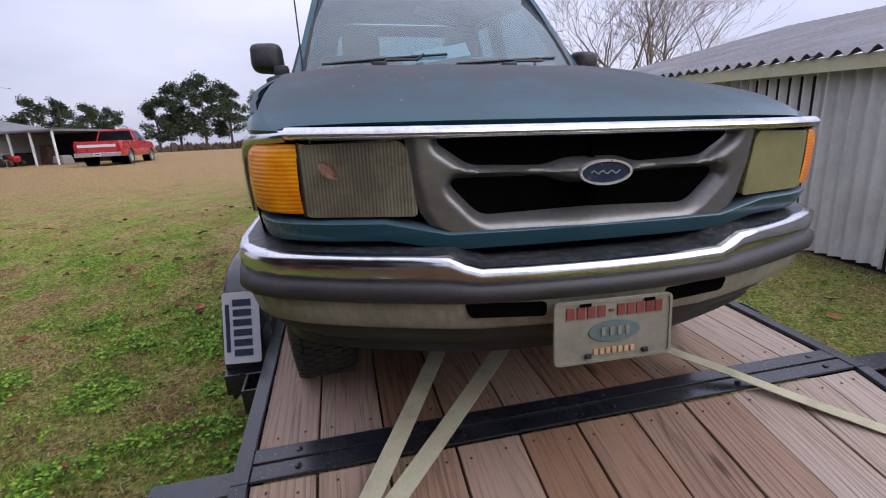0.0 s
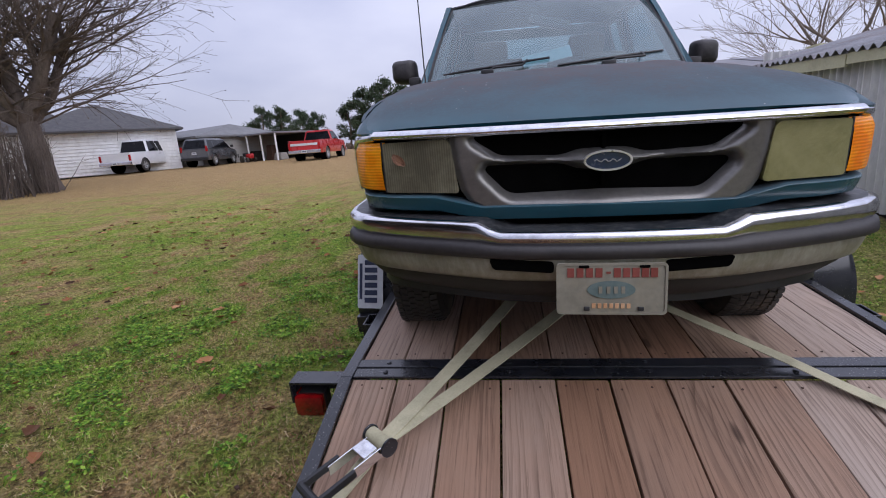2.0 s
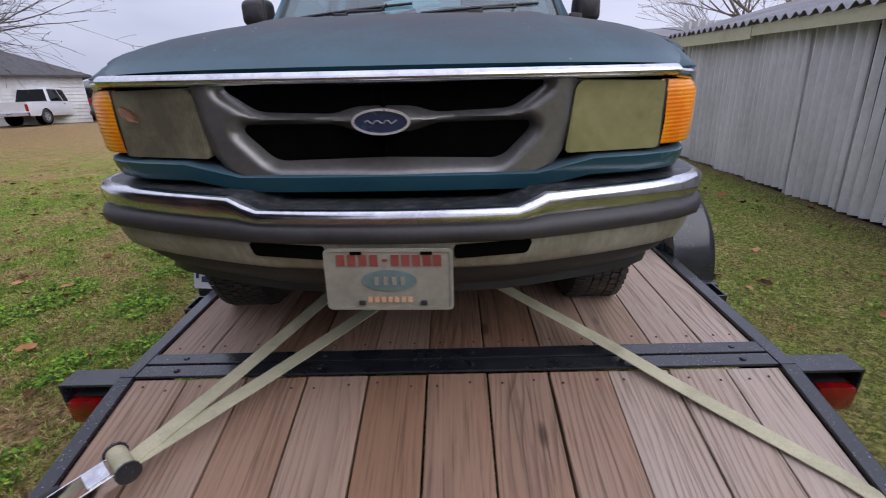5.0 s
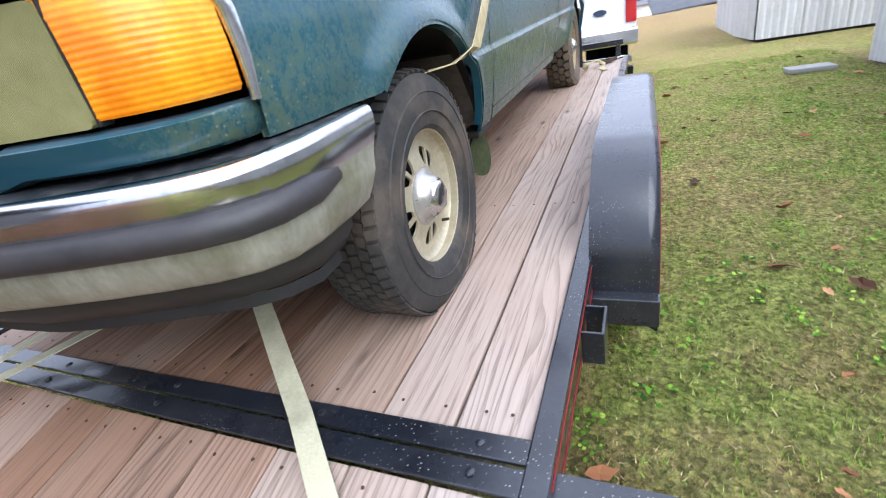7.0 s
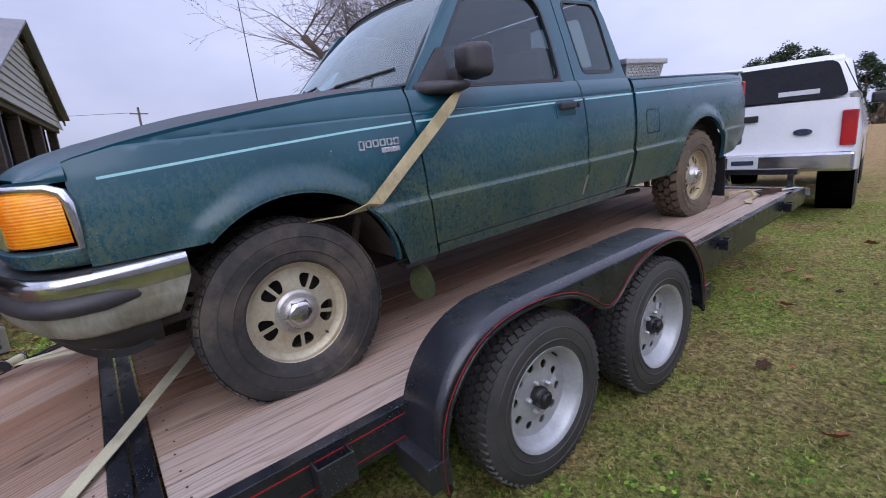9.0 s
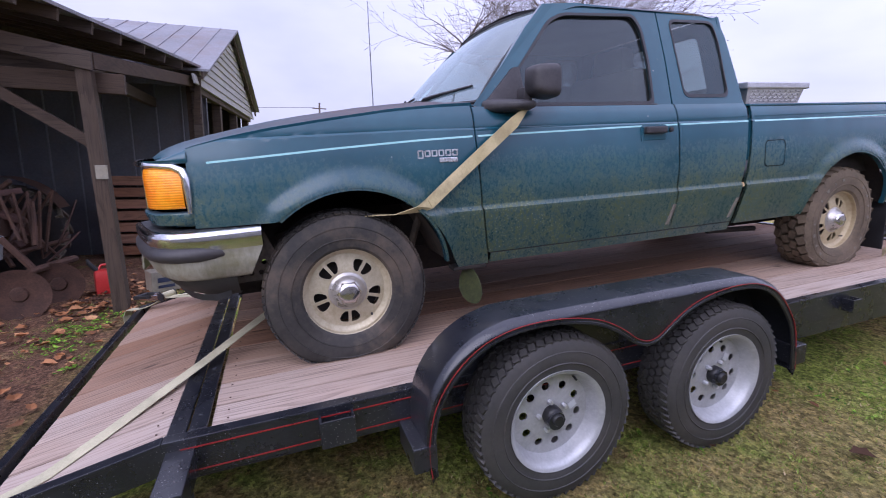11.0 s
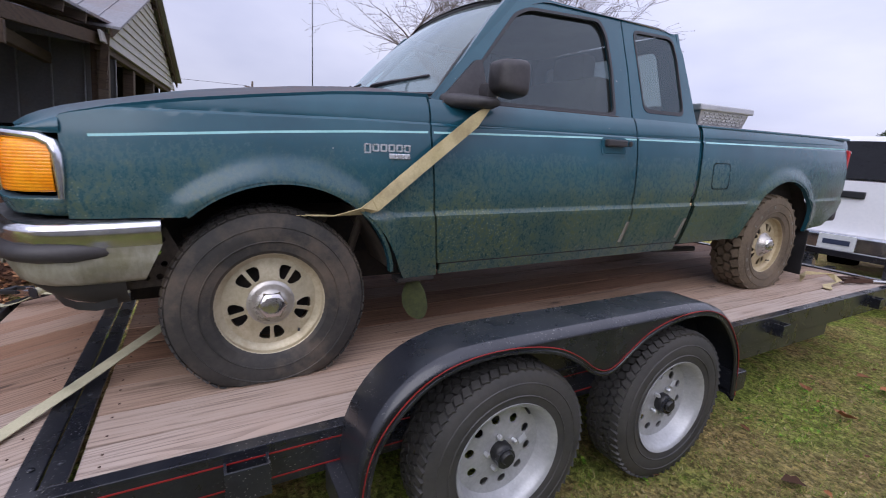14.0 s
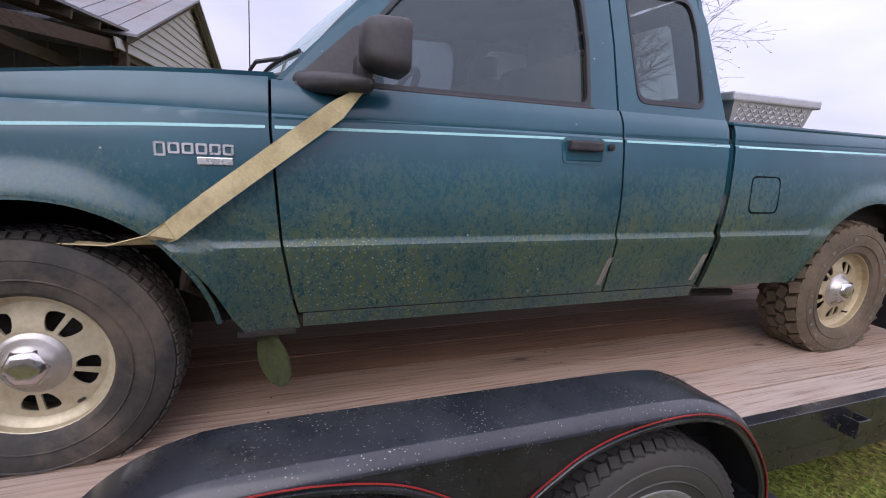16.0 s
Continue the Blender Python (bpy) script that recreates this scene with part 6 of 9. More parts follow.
    def band(h0, h1, out, bow=0.0, du=0.0, n=5):
        rr = []
        for k in range(n + 1):
            v = k / n
            o = out + bow * math.sin(math.pi * v)
            rr.append([(u * (1 + o / 0.80) + du, s - o, h0 + (h1 - h0) * v) for u, s in zip(plan_u, plan_s)])
        back = [[(u * 0.97, s + 0.03, h) for u, s, h in rr[-1]], [(u * 0.97, s + 0.03, h) for u, s, h in rr[0]]]
        return MB().grid(rr + back, close_v=True)
    # black band painting the shade under the hood's edge
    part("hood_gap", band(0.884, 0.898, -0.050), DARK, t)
    ch = []
    for k in range(7):
        v = k / 6
        ch.append([(u * (1 + 0.008 * math.sin(math.pi * v)), s - 0.006 - 0.012 * math.sin(math.pi * v), (0.882 if abs(u) < 0.70 else 0.878) + 0.026 * v) for u, s in zip(plan_u[4:-4], plan_s[4:-4])])
    part("chrome_strip", MB().grid(ch + [[(u, s + 0.03, h) for u, s, h in ch[-1]], [(u, s + 0.03, h) for u, s, h in ch[0]]], close_v=True), CHROME, t, "chrome strip under the hood", smooth=True)
    lowp = []
    for v, o in ((0.0, -0.030), (0.12, -0.016), (0.5, -0.006), (0.86, 0.0), (0.93, -0.004), (1.0, -0.022)):
        lowp.append([(u * (1.0 + 0.5 * o), s - o - 0.008, 0.652 - 0.028 * smooth01((0.46 - abs(u)) / 0.1) + (0.710 - 0.652 - 0.004 * smooth01((0.46 - abs(u)) / 0.1)) * v) for u, s in zip(plan_u, plan_s)])
    part("front_panel", MB().grid(lowp + [[(u, s + 0.03, h) for u, s, h in lowp[-1]], [(u, s + 0.03, h) for u, s, h in lowp[0]]], close_v=True), PAINT, t, smooth=True, angle=35)
    # black sheet painting the shade between panel and bumper
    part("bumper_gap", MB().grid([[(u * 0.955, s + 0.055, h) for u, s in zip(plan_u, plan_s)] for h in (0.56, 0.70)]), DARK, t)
    # grille: a frame with sculpted corners, a centre bar and a deep dark mouth
    g_out = rounded([(-0.447, 0.884), (-0.440, 0.800), (-0.418, 0.722), (-0.360, 0.674), (0.360, 0.674), (0.418, 0.722), (0.440, 0.800), (0.447, 0.884)], 0.02, 3)
    up_h = rounded([(-0.378, 0.879), (-0.300, 0.824), (-0.12, 0.813), (-0.07, 0.828), (0.07, 0.828), (0.12, 0.813), (0.300, 0.824), (0.378, 0.879)], 0.022, 5)
    lo_h = rounded([(-0.350, 0.786), (-0.275, 0.706), (0.275, 0.706), (0.350, 0.786), (0.12, 0.789), (0.066, 0.770), (-0.066, 0.770), (-0.12, 0.789)], 0.026, 5)
    gs = lambda p: lerp(abs(p), [0, 0.45], [-0.776, -0.757])

    def inside(poly, p, q):
        """Signed distance to a polygon's edge, negative within."""
        best, odd = 9.0, False
        n = len(poly)
        for k in range(n):
            (ax, ay), (bx, by) = poly[k], poly[(k + 1) % n]
            dx, dy = bx - ax, by - ay
            w = max(0.0, min(1.0, ((p - ax) * dx + (q - ay) * dy) / (dx * dx + dy * dy + 1e-12)))
            best = min(best, math.hypot(p - ax - w * dx, q - ay - w * dy))
            if (ay > q) != (by > q) and p < ax + (q - ay) / (by - ay) * dx:
                odd = not odd
        return -best if odd else best
    rows = []
    edge_l = lambda q: lerp(q, [0.674, 0.69, 0.722, 0.80, 0.884], [0.372, 0.40, 0.421, 0.440, 0.447])
    for k in range(43):
        q = 0.674 + 0.210 * k / 42
        row = []
        for n in range(121):
            p = (-1 + 2 * n / 120) * edge_l(q)
            sd = min(inside(up_h, p, q), inside(lo_h, p, q))
            row.append((p, gs(p) + 0.085 * smooth01((0.034 - sd) / 0.066) + 0.012 * smooth01((abs(p) - edge_l(q) + 0.02) / 0.02), q))
        rows.append(row)
    grille = part("grille", MB().grid(rows), GRILLE, t, "grey plastic grille with a blue oval emblem", smooth=True, angle=80)
    # two added black sheets stand in for the shade inside the grille
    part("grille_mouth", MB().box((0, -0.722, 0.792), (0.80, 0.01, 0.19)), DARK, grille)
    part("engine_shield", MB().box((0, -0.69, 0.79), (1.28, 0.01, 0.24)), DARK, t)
    for h in (0.852, 0.745):
        part("mouth_post", MB().bbox((0.0, -0.734, h), (0.012, 0.012, 0.05), 0.004), DARK, grille)
    ring = holed(circle(0, 0.800, 0.066, 32, 0.029), [circle(0, 0.800, 0.060, 32, 0.024)], 0.012, lambda p, q, d: (p, -0.802 + d, q))
    em = part("emblem_ring", ring, SILVER, grille, "chrome oval emblem ring")
    part("emblem", holed(circle(0, 0.800, 0.060, 32, 0.024), [], 0.008, lambda p, q, d: (p, -0.798 + d, q)), EMBLEM, em, "blue oval emblem")
    sw = MB()
    sw.tube([(-0.036 + 0.006 * k, -0.799, 0.800 + 0.004 * math.sin(1.7 * k)) for k in range(13)], 0.0016, 5)
    part("emblem_line", sw, GALV, em, "thin silver wave")
    # bumper: bands along one bowed plan line
    bu = [-0.848, -0.852, -0.852, -0.838, -0.802, -0.742, -0.65, -0.55, -0.45, -0.38, -0.345, -0.31, -0.20, -0.10, 0, 0.10, 0.20, 0.31, 0.345, 0.38, 0.45, 0.55, 0.65, 0.742, 0.802, 0.838, 0.852, 0.852, 0.848]
    bsd = [-0.300, -0.41, -0.53, -0.61, -0.665, -0.707, -0.745, -0.780, -0.810, -0.830, -0.838, -0.846, -0.856, -0.861, -0.863, -0.861, -0.856, -0.846, -0.838, -0.830, -0.810, -0.780, -0.745, -0.707, -0.665, -0.61, -0.53, -0.41, -0.300]
    step = lambda u: 0.030 * smooth01((abs(u) - 0.315) / 0.075)

    def bump_band(prof, short=0):
        """prof: (inset, height, share of the step) from top to bottom."""
        rr = []
        for ins, h, sh in prof:
            row = []
            for u, s in zip(bu, bsd):
                if short and s > -0.40:
                    continue
                end = short * smooth01((s + 0.50) / 0.08)
                k = ins * (1 - end) + 0.022 * end
                h_in = (0.550 - h) * 0.55 * end
                if not short:
                    s = min(s, -0.300 - 0.50 * max(0.0, 0.56 - h))
                    h_in = 0.0
                endr = smooth01((-0.30 - s) / 0.12)
                row.append((u * (1 - k / 0.85), s + k * smooth01((-0.42 - s) / 0.3) , h + h_in + sh * step(u)))
            rr.append(row)
        return MB().grid(rr)
    bump_ob = part("front_bumper", bump_band([(0.022, 0.6085, 1), (0.010, 0.6075, 1), (0.003, 0.601, 1), (0.0, 0.590, 0.9), (0.001, 0.580, 0.6), (0.008, 0.570, 0.25), (0.014, 0.562, 0)]), CHROME, t, "chrome bumper with a grey rub strip", smooth=True, angle=60)
    part("bumper_top", bump_band([(0.150, 0.600, 1), (0.10, 0.609, 1), (0.05, 0.611, 1), (0.022, 0.6085, 1)]), GRIMETOP, bump_ob, "grimy flat bumper top", smooth=True, angle=60)
    part("rub_strip", bump_band([(0.020, 0.574, 0.25), (0.006, 0.572, 0.2), (-0.006, 0.564, 0.1), (-0.009, 0.549, 0), (-0.006, 0.535, 0), (0.006, 0.527, 0), (0.03, 0.525, 0)], 1), RUBBER, bump_ob, "dark grey rub strip", smooth=True, angle=60)
    part("bumper_channel", bump_band([(0.014, 0.563, 0), (0.015, 0.546, 0), (0.014, 0.528, 0)]), CHROME_LOW, bump_ob, smooth=True, angle=60)
    part("bumper_lower", bump_band([(0.014, 0.529, 0), (0.012, 0.512, 0), (0.018, 0.485, 0), (0.027, 0.458, 0), (0.042, 0.446, 0), (0.09, 0.443, 0)]), CHROME_LOW, bump_ob, "grimy lower bumper face", smooth=True, angle=60)
    # slots are flat black plates, their shade put into the colour
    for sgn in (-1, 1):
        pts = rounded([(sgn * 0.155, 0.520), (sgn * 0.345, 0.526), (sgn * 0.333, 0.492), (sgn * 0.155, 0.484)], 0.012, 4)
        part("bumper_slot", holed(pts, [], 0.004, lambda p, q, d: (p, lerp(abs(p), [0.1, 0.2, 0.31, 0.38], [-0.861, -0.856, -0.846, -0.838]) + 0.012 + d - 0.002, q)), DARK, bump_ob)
    vb = [(0.050, 0.450, 0), (0.055, 0.425, 0), (0.075, 0.398, 0), (0.10, 0.374, 0), (0.125, 0.358, 0), (0.19, 0.350, 0)]
    rr = []
    for ins, h, sh in vb:
        rr.append([(u * (1 - ins / 0.95), s + ins * smooth01((-0.40 - s) / 0.25), h) for u, s in list(zip(bu, bsd))[1:-1]])
    part("valance", MB().grid(rr), VALANCE, t, "dirty grey air dam", smooth=True)
    air = MB().grid([[(u * 0.91, s + 0.11 * smooth01((-0.35 - s) / 0.25), h + 0.03 * smooth01((s + 0.62) / 0.2)) for u, s in list(zip(bu, bsd))[2:-2]] for h in (0.372, 0.345)])
    part("air_dam", air, BLACK, t, smooth=True)
    # front plate
    pm = Matrix.Translation((0.0, -0.882, 0.447)) @ Matrix.Rotation(radians(-6.5), 4, "X") @ Matrix.Rotation(radians(0.5), 4, "Y")
    outl = rounded([(-0.152, -0.076), (0.152, -0.076), (0.152, 0.076), (-0.152, 0.076)], 0.014, 4)
    pl = part("front_plate", holed(outl, [], 0.004, lambda p, q, d: pm @ Vector((p, d, q))), PLATE_W, t, "weathered white dealer plate with faded bars")
    edge = holed(outl, [rounded([(-0.145, -0.069), (0.145, -0.069), (0.145, 0.069), (-0.145, 0.069)], 0.011, 4)], 0.003, lambda p, q, d: pm @ Vector((p, d - 0.003, q)))
    part("plate_rim", edge, PLATE_W, pl)
    for u in [-0.112, -0.086, -0.060, -0.034, -0.008, 0.016, 0.041, 0.066, 0.091, 0.115]:
        if abs(u + 0.008) < 0.001:
            part("plate_bar", MB().box((u, -0.002, 0.048), (0.012, 0.002, 0.006), pm), INK_R, pl, "faded red bar")
        else:
            part("plate_bar", MB().box((u, -0.002, 0.048), (0.019, 0.002, 0.027), pm), INK_R, pl, "faded red bar")
    part("plate_oval", holed(circle(0, -0.002, 0.066, 28, 0.026), [], 0.002, lambda p, q, d: pm @ Vector((p, d - 0.003, q))), INK_G, pl, "faded teal oval")
    for u in (-0.03, -0.008, 0.012, 0.032):
        part("oval_stroke", MB().box((u, -0.0045, -0.002), (0.010, 0.002, 0.020), pm), PLATE_W, pl)
    for k in range(7):
        part("plate_bar", MB().box((-0.048 + 0.016 * k, -0.002, -0.050), (0.010, 0.002, 0.014), pm), INK_O, pl, "faded orange bar")
    for u in (-0.075, 0.09):
        part("plate_slot", MB().bbox((u, -0.003, 0.066), (0.028, 0.003, 0.008), 0.001, pm), DARK, pl)
        part("plate_screw", MB().bbox((u * 0.9, -0.004, -0.058), (0.016, 0.006, 0.012), 0.003, pm), BLACK, pl)
    # antenna
    part("antenna", MB().tube([(-0.70, 0.50, 1.06), (-0.71, 0.52, 1.9)], [0.004, 0.0022], 6), BLACK, t)
    # wheels
    truck_wheel(t, 1, 0.018, 0.292, TYRE, 180)
    truck_wheel(t, -1, 0.018, 0.292, TYRE, 50)
    truck_wheel(t, 1, 3.285, 0.300, TYRE_MUD, 190)
    truck_wheel(t, -1, 3.285, 0.300, TYRE_MUD, 35)


def truck_wheel(parent, sgn, s, foot, rubber, turn):
    w = holder("wheel", parent, Matrix.Translation((sgn * 0.700, s, foot)) @ Matrix.Rotation(0 if sgn > 0 else math.pi, 4, "Z"))
    key = rubber.name
    if key not in MESHES:
        muddy = rubber is TYRE_MUD
        mb = tyre_mesh(0.352, 0.108, 0.192, 30 if muddy else 64, 4 if muddy else 6, 0.024 if muddy else 0.006, zig=18 if muddy else 8)
        MESHES[key] = squash(mb, foot, 0.16 if muddy else 0.12).mesh("tyre", True, 35)
    if "rim" not in MESHES:
        rim = MB().lathe([(0.190, 0.085), (0.202, 0.094), (0.204, 0.084), (0.190, 0.060), (0.176, 0.048), (0.165, 0.044), (0.165, 0.038), (0.178, 0.036), (0.186, 0.02), (0.186, -0.08), (0.196, -0.09), (0.192, -0.02)], 56)
        MESHES["rim"] = rim.mesh("rim", True)
        holes = []
        for k in range(5):
            for d in (-1, 1):
                arc = [(0.094, 3.6), (0.094, 13.0), (0.108, 18.0), (0.128, 20.0), (0.142, 18.5), (0.148, 13.0), (0.149, 3.0)]
                loop = [(r * math.cos(radians(72 * k + 90 + d * q)), r * math.sin(radians(72 * k + 90 + d * q))) for r, q in arc]
                holes.append(rounded(loop, 0.004, 2))
        dish = lambda p, q, d: (lerp(math.hypot(p, q), [0, 0.07, 0.10, 0.15, 0.17], [0.062, 0.062, 0.058, 0.046, 0.044]) - d, p, q)
        MESHES["face"] = holed(circle(0, 0, 0.170, 56), holes, 0.007, dish).mesh("rim_face", True, 50)
        cap = MB().lathe([(0.0, 0.106), (0.036, 0.106), (0.050, 0.100), (0.062, 0.088), (0.070, 0.072), (0.076, 0.066), (0.084, 0.062), (0.086, 0.054), (0.0, 0.050)], 36, close=False)
        MESHES["cap"] = cap.mesh("centre_cap", True)
        hexn = MB()
        hexn.lathe([(0.0, 0.098), (0.056, 0.095), (0.052, 0.104), (0.044, 0.111), (0.034, 0.1145), (0.020, 0.1155), (0.0, 0.116)], 6, close=False)
        MESHES["hex"] = hexn.mesh("cap_hexagon", True, 75)
        MESHES["drum"] = MB().lathe([(0.0, 0.0), (0.150, 0.0), (0.150, -0.06), (0.0, -0.06)], 28, close=False).mesh("brake_drum", True)
    part("tyre", MESHES[key], rubber, w)
    rot = Matrix.Rotation(radians(turn), 4, "X")
    rear = rubber is TYRE_MUD
    if rear and "rim_r" not in MESHES:
        for q in ("rim", "face"):
            MESHES[q + "_r"] = MESHES[q].copy()
            MESHES[q + "_r"].materials.clear()
    part("rim", MESHES["rim_r" if rear else "rim"], RIM_R if rear else RIM, w)
    part("rim_face", MESHES["face_r" if rear else "face"], RIM_R if rear else RIM, w, m=rot)
    if rear:
        # worn white raised marks round the side wall
        for k in range(22):
            if k % 11 in (4, 5, 10):
                continue
            mm = Matrix.Rotation(radians(k * 360 / 22), 4, "X") @ Matrix.Translation((0.1112, 0.272, 0))
            part("sidewall_mark", MB().bbox((0, 0, 0), (0.003, 0.017, 0.012 if k % 2 else 0.022), 0.001, mm), SEAT, w, "worn white raised mark")
    part("centre_cap", MESHES["cap"], CAPM, w, "dull metal centre cap", m=rot)
    part("cap_hexagon", MESHES["hex"], CAPH, w, "chrome hexagonal cap", m=rot)
    part("brake_drum", MESHES["drum"], UNDER, w)
    part("valve", MB().tube([(0.05, 0.158 * math.cos(0.9), -0.158 * math.sin(0.9)), (0.074, 0.152 * math.cos(0.9), -0.152 * math.sin(0.9))], 0.005, 6), BLACK, w)


build_body()


def lean_body():
    """The body leans on its springs: the far side rides a little higher than the near one."""
    for ob in TRUCK.children_recursive:
        if ob.type != "MESH" or ob.matrix_world != TRUCK.matrix_world:
            continue
        for v in ob.data.vertices:
            v.co.z += 0.0192 * (lerp(v.co.y, [-0.45, 0.35], [0.0, 0.80]) - v.co.x)


bpy.context.view_layer.update()
lean_body()


def build_toolbox():
    b = thing("truck_toolbox", "diamond-plate aluminium toolbox across the truck bed", "toolbox", RIG)
    part("box_body", MB().add([(-0.70, 2.43, 1.00), (0.70, 2.43, 1.00), (0.70, 2.85, 1.00), (-0.70, 2.85, 1.00), (-0.735, 2.40, 1.148), (0.735, 2.40, 1.148), (0.735, 2.88, 1.148), (-0.735, 2.88, 1.148)],
                              [(3, 2, 1, 0), (4, 5, 6, 7), (0, 1, 5, 4), (1, 2, 6, 5), (2, 3, 7, 6), (3, 0, 4, 7)]), ALU, b)
    part("box_lid", MB().bbox((0, 2.645, 1.166), (1.50, 0.53, 0.038), 0.008), ALU, b)
    dm = MB()
    for i in range(18):
        for j in range(5):
            s = 2.43 + 0.42 * (i + 0.5) / 18
            h = 1.055 + 0.09 * (j + 0.5) / 5
            u = 0.70 + 0.035 * (h - 1.0) / 0.148
            m = Matrix.Translation((u, s, h)) @ Matrix.Rotation(radians(45 if (i + j) % 2 else -45), 4, "X")
            dm.bbox((0, 0, 0), (0.005, 0.018, 0.005), 0.0015, m)
    part("tread_pattern", dm, ALU, b)


build_toolbox()


def build_straps():
    # diagonal strap from the mirror to the front wheel
    s1 = thing("ratchet_strap", "dirty yellow webbing strap hanging from the mirror across the fender", "strap", RIG)
    pts = [(0.850, 0.905, 1.085), (0.856, 0.880, 1.050), (0.862, 0.800, 0.985), (0.868, 0.640, 0.862), (0.872, 0.48, 0.738), (0.868, 0.385, 0.660), (0.850, 0.345, 0.635), (0.82, 0.25, 0.617), (0.76, 0.10, 0.618), (0.66, 0.02, 0.628)]
    acr = [(0.1, 0.45, 0.9), (0.02, 0.6, 0.8), (0.0, 0.60, -0.80), (0.0, 0.60, -0.80), (0, 0.58, -0.8), (0.0, 0.45, -0.9), (-0.55, 0.55, -0.5), (-0.7, 0.6, -0.1), (-0.5, 0.8, 0), (-0.3, 0.9, 0)]
    acr = [tuple(-c for c in a) if i < 2 else a for i, a in enumerate(acr)]
    part("webbing", MB().ribbon(pts, 0.052, 0.003, acr), STRAP, s1, smooth=False)
    # two straps from under the bumper to the tail of the trailer
    def tl(u, s, h=0.0):
        return tail_point(u, s, h)
    s2 = thing("ratchet_strap", "faded webbing strap with a steel ratchet, tied to the trailer's tail", "strap", RIG, "deck straps")
    R = Vector(tl(-0.735, -0.395, 0.055))
    for end, wd in (((-0.225, -0.20, 0.175), 0.056), ((0.03, -0.26, 0.165), 0.056)):
        a = R + Vector((0.02, 0.03, 0.02))
        p = [a.lerp(Vector(end), k / 8) for k in range(9)]
        p = [q + Vector((0, 0, -0.012 * math.sin(math.pi * k / 8))) for k, q in enumerate(p)]
        acr = [(0.82, -0.57, 0.05)] * 9
        part("webbing", MB().ribbon(p, wd, 0.003, acr), STRAP_G, s2)
    endp = Vector(tl(-0.945, -0.66, 0.012))
    p = [R.lerp(endp, k / 6) + Vector((0, 0, -0.02 * math.sin(math.pi * k / 6))) for k in range(7)] + [endp + Vector((-0.02, -0.03, -0.05)), endp + Vector((-0.02, -0.03, -0.16))]
    part("webbing", MB().ribbon(p, 0.056, 0.004, (0.78, -0.62, 0)), STRAP_G, s2)
    d = (R - endp).normalized()
    yaw = math.atan2(d.y, d.x)
    rm = Matrix.Translation(R + Vector((-0.03, -0.035, 0.018))) @ Matrix.Rotation(yaw, 4, "Z") @ Matrix.Rotation(radians(-6), 4, "Y")
    rt = part("ratchet", MB().bbox((0.03, 0.036, 0), (0.19, 0.005, 0.034), 0.002, rm).bbox((0.03, -0.036, 0), (0.19, 0.005, 0.034), 0.002, rm), BRIGHT, s2, "zinc-plated ratchet frame")
    part("ratchet_drum", MB().tube([rm @ Vector((0.10, -0.05, 0.008)), rm @ Vector((0.10, 0.05, 0.008))], 0.024, 14), STRAP_G, rt, smooth=True)
    for sg in (-1, 1):
        part("ratchet_gear", MB().tube([rm @ Vector((0.10, sg * 0.046, 0.008)), rm @ Vector((0.10, sg * 0.052, 0.008))], 0.030, 12), STEEL, rt)
    part("ratchet_pawl", MB().bbox((0.045, 0, 0.016), (0.05, 0.066, 0.012), 0.003, rm), CHROME, rt)
    hd = MB().bbox((-0.085, 0.044, 0.010), (0.13, 0.014, 0.024), 0.005, rm).bbox((-0.085, -0.044, 0.010), (0.13, 0.014, 0.024), 0.005, rm)
    hd.tube([rm @ Vector((-0.148, -0.050, 0.010)), rm @ Vector((-0.148, 0.050, 0.010))], 0.014, 10)
    part("ratchet_handle", hd, BLACK, rt, "black-gripped handle")
    s3 = thing("ratchet_strap", "faded webbing strap laid over the trailer's rail", "strap", RIG, "deck straps")
    way = [(0.10, -0.12, 0.185), (0.37, -0.35, 0.115), (0.52, -0.48, 0.078), (0.66, -0.60, 0.042), (0.80, -0.735, 0.004), (0.96, -0.880, -0.036), (1.10, -1.010, -0.066)]
    p = [Vector(q) for q in way]
    p += [Vector(tl(1.165, -0.455, 0.014)), Vector(tl(1.215, -0.495, 0.012)), Vector(tl(1.224, -0.50, -0.05)), Vector(tl(1.224, -0.50, -0.16))]
    acr = [(0.66, 0.74, 0.0)] * 8 + [(0.6, 0.75, 0)] + [(0.1, 0.98, 0)] * 2
    part("webbing", MB().ribbon(p, 0.052, 0.003, acr), STRAP_G, s3)
    # slack strap and ratchet by the rear wheel
    s4 = thing("ratchet_strap", "loose yellow strap with a brass-coloured ratchet on the deck", "strap", RIG)
    p = [(0.86, 3.72, 0.03), (0.80, 3.85, 0.05), (0.92, 3.98, 0.06), (1.00, 3.93, 0.03), (0.98, 3.80, 0.012), (1.03, 3.70, 0.008)]
    part("webbing", MB().ribbon(p, 0.05, 0.003, [(0.4, 0.2, 0.9), (0.5, 0.5, 0.6), (0.9, -0.2, 0.3), (0.3, 0.9, 0.2), (0.9, 0.1, 0.2), (1, 0.1, 0)]), STRAP, s4)
    m4 = Matrix.Translation((1.02, 4.12, 0.028)) @ Matrix.Rotation(radians(68), 4, "Z")
    r4 = part("ratchet", MB().bbox((0, 0.034, 0), (0.24, 0.005, 0.034), 0.002, m4).bbox((0, -0.034, 0), (0.24, 0.005, 0.034), 0.002, m4).bbox((0.06, 0, 0.0), (0.06, 0.06, 0.03), 0.006, m4).bbox((-0.08, 0, 0.0), (0.05, 0.06, 0.02), 0.006, m4), RUST, s4, "dull brass-coloured ratchet")
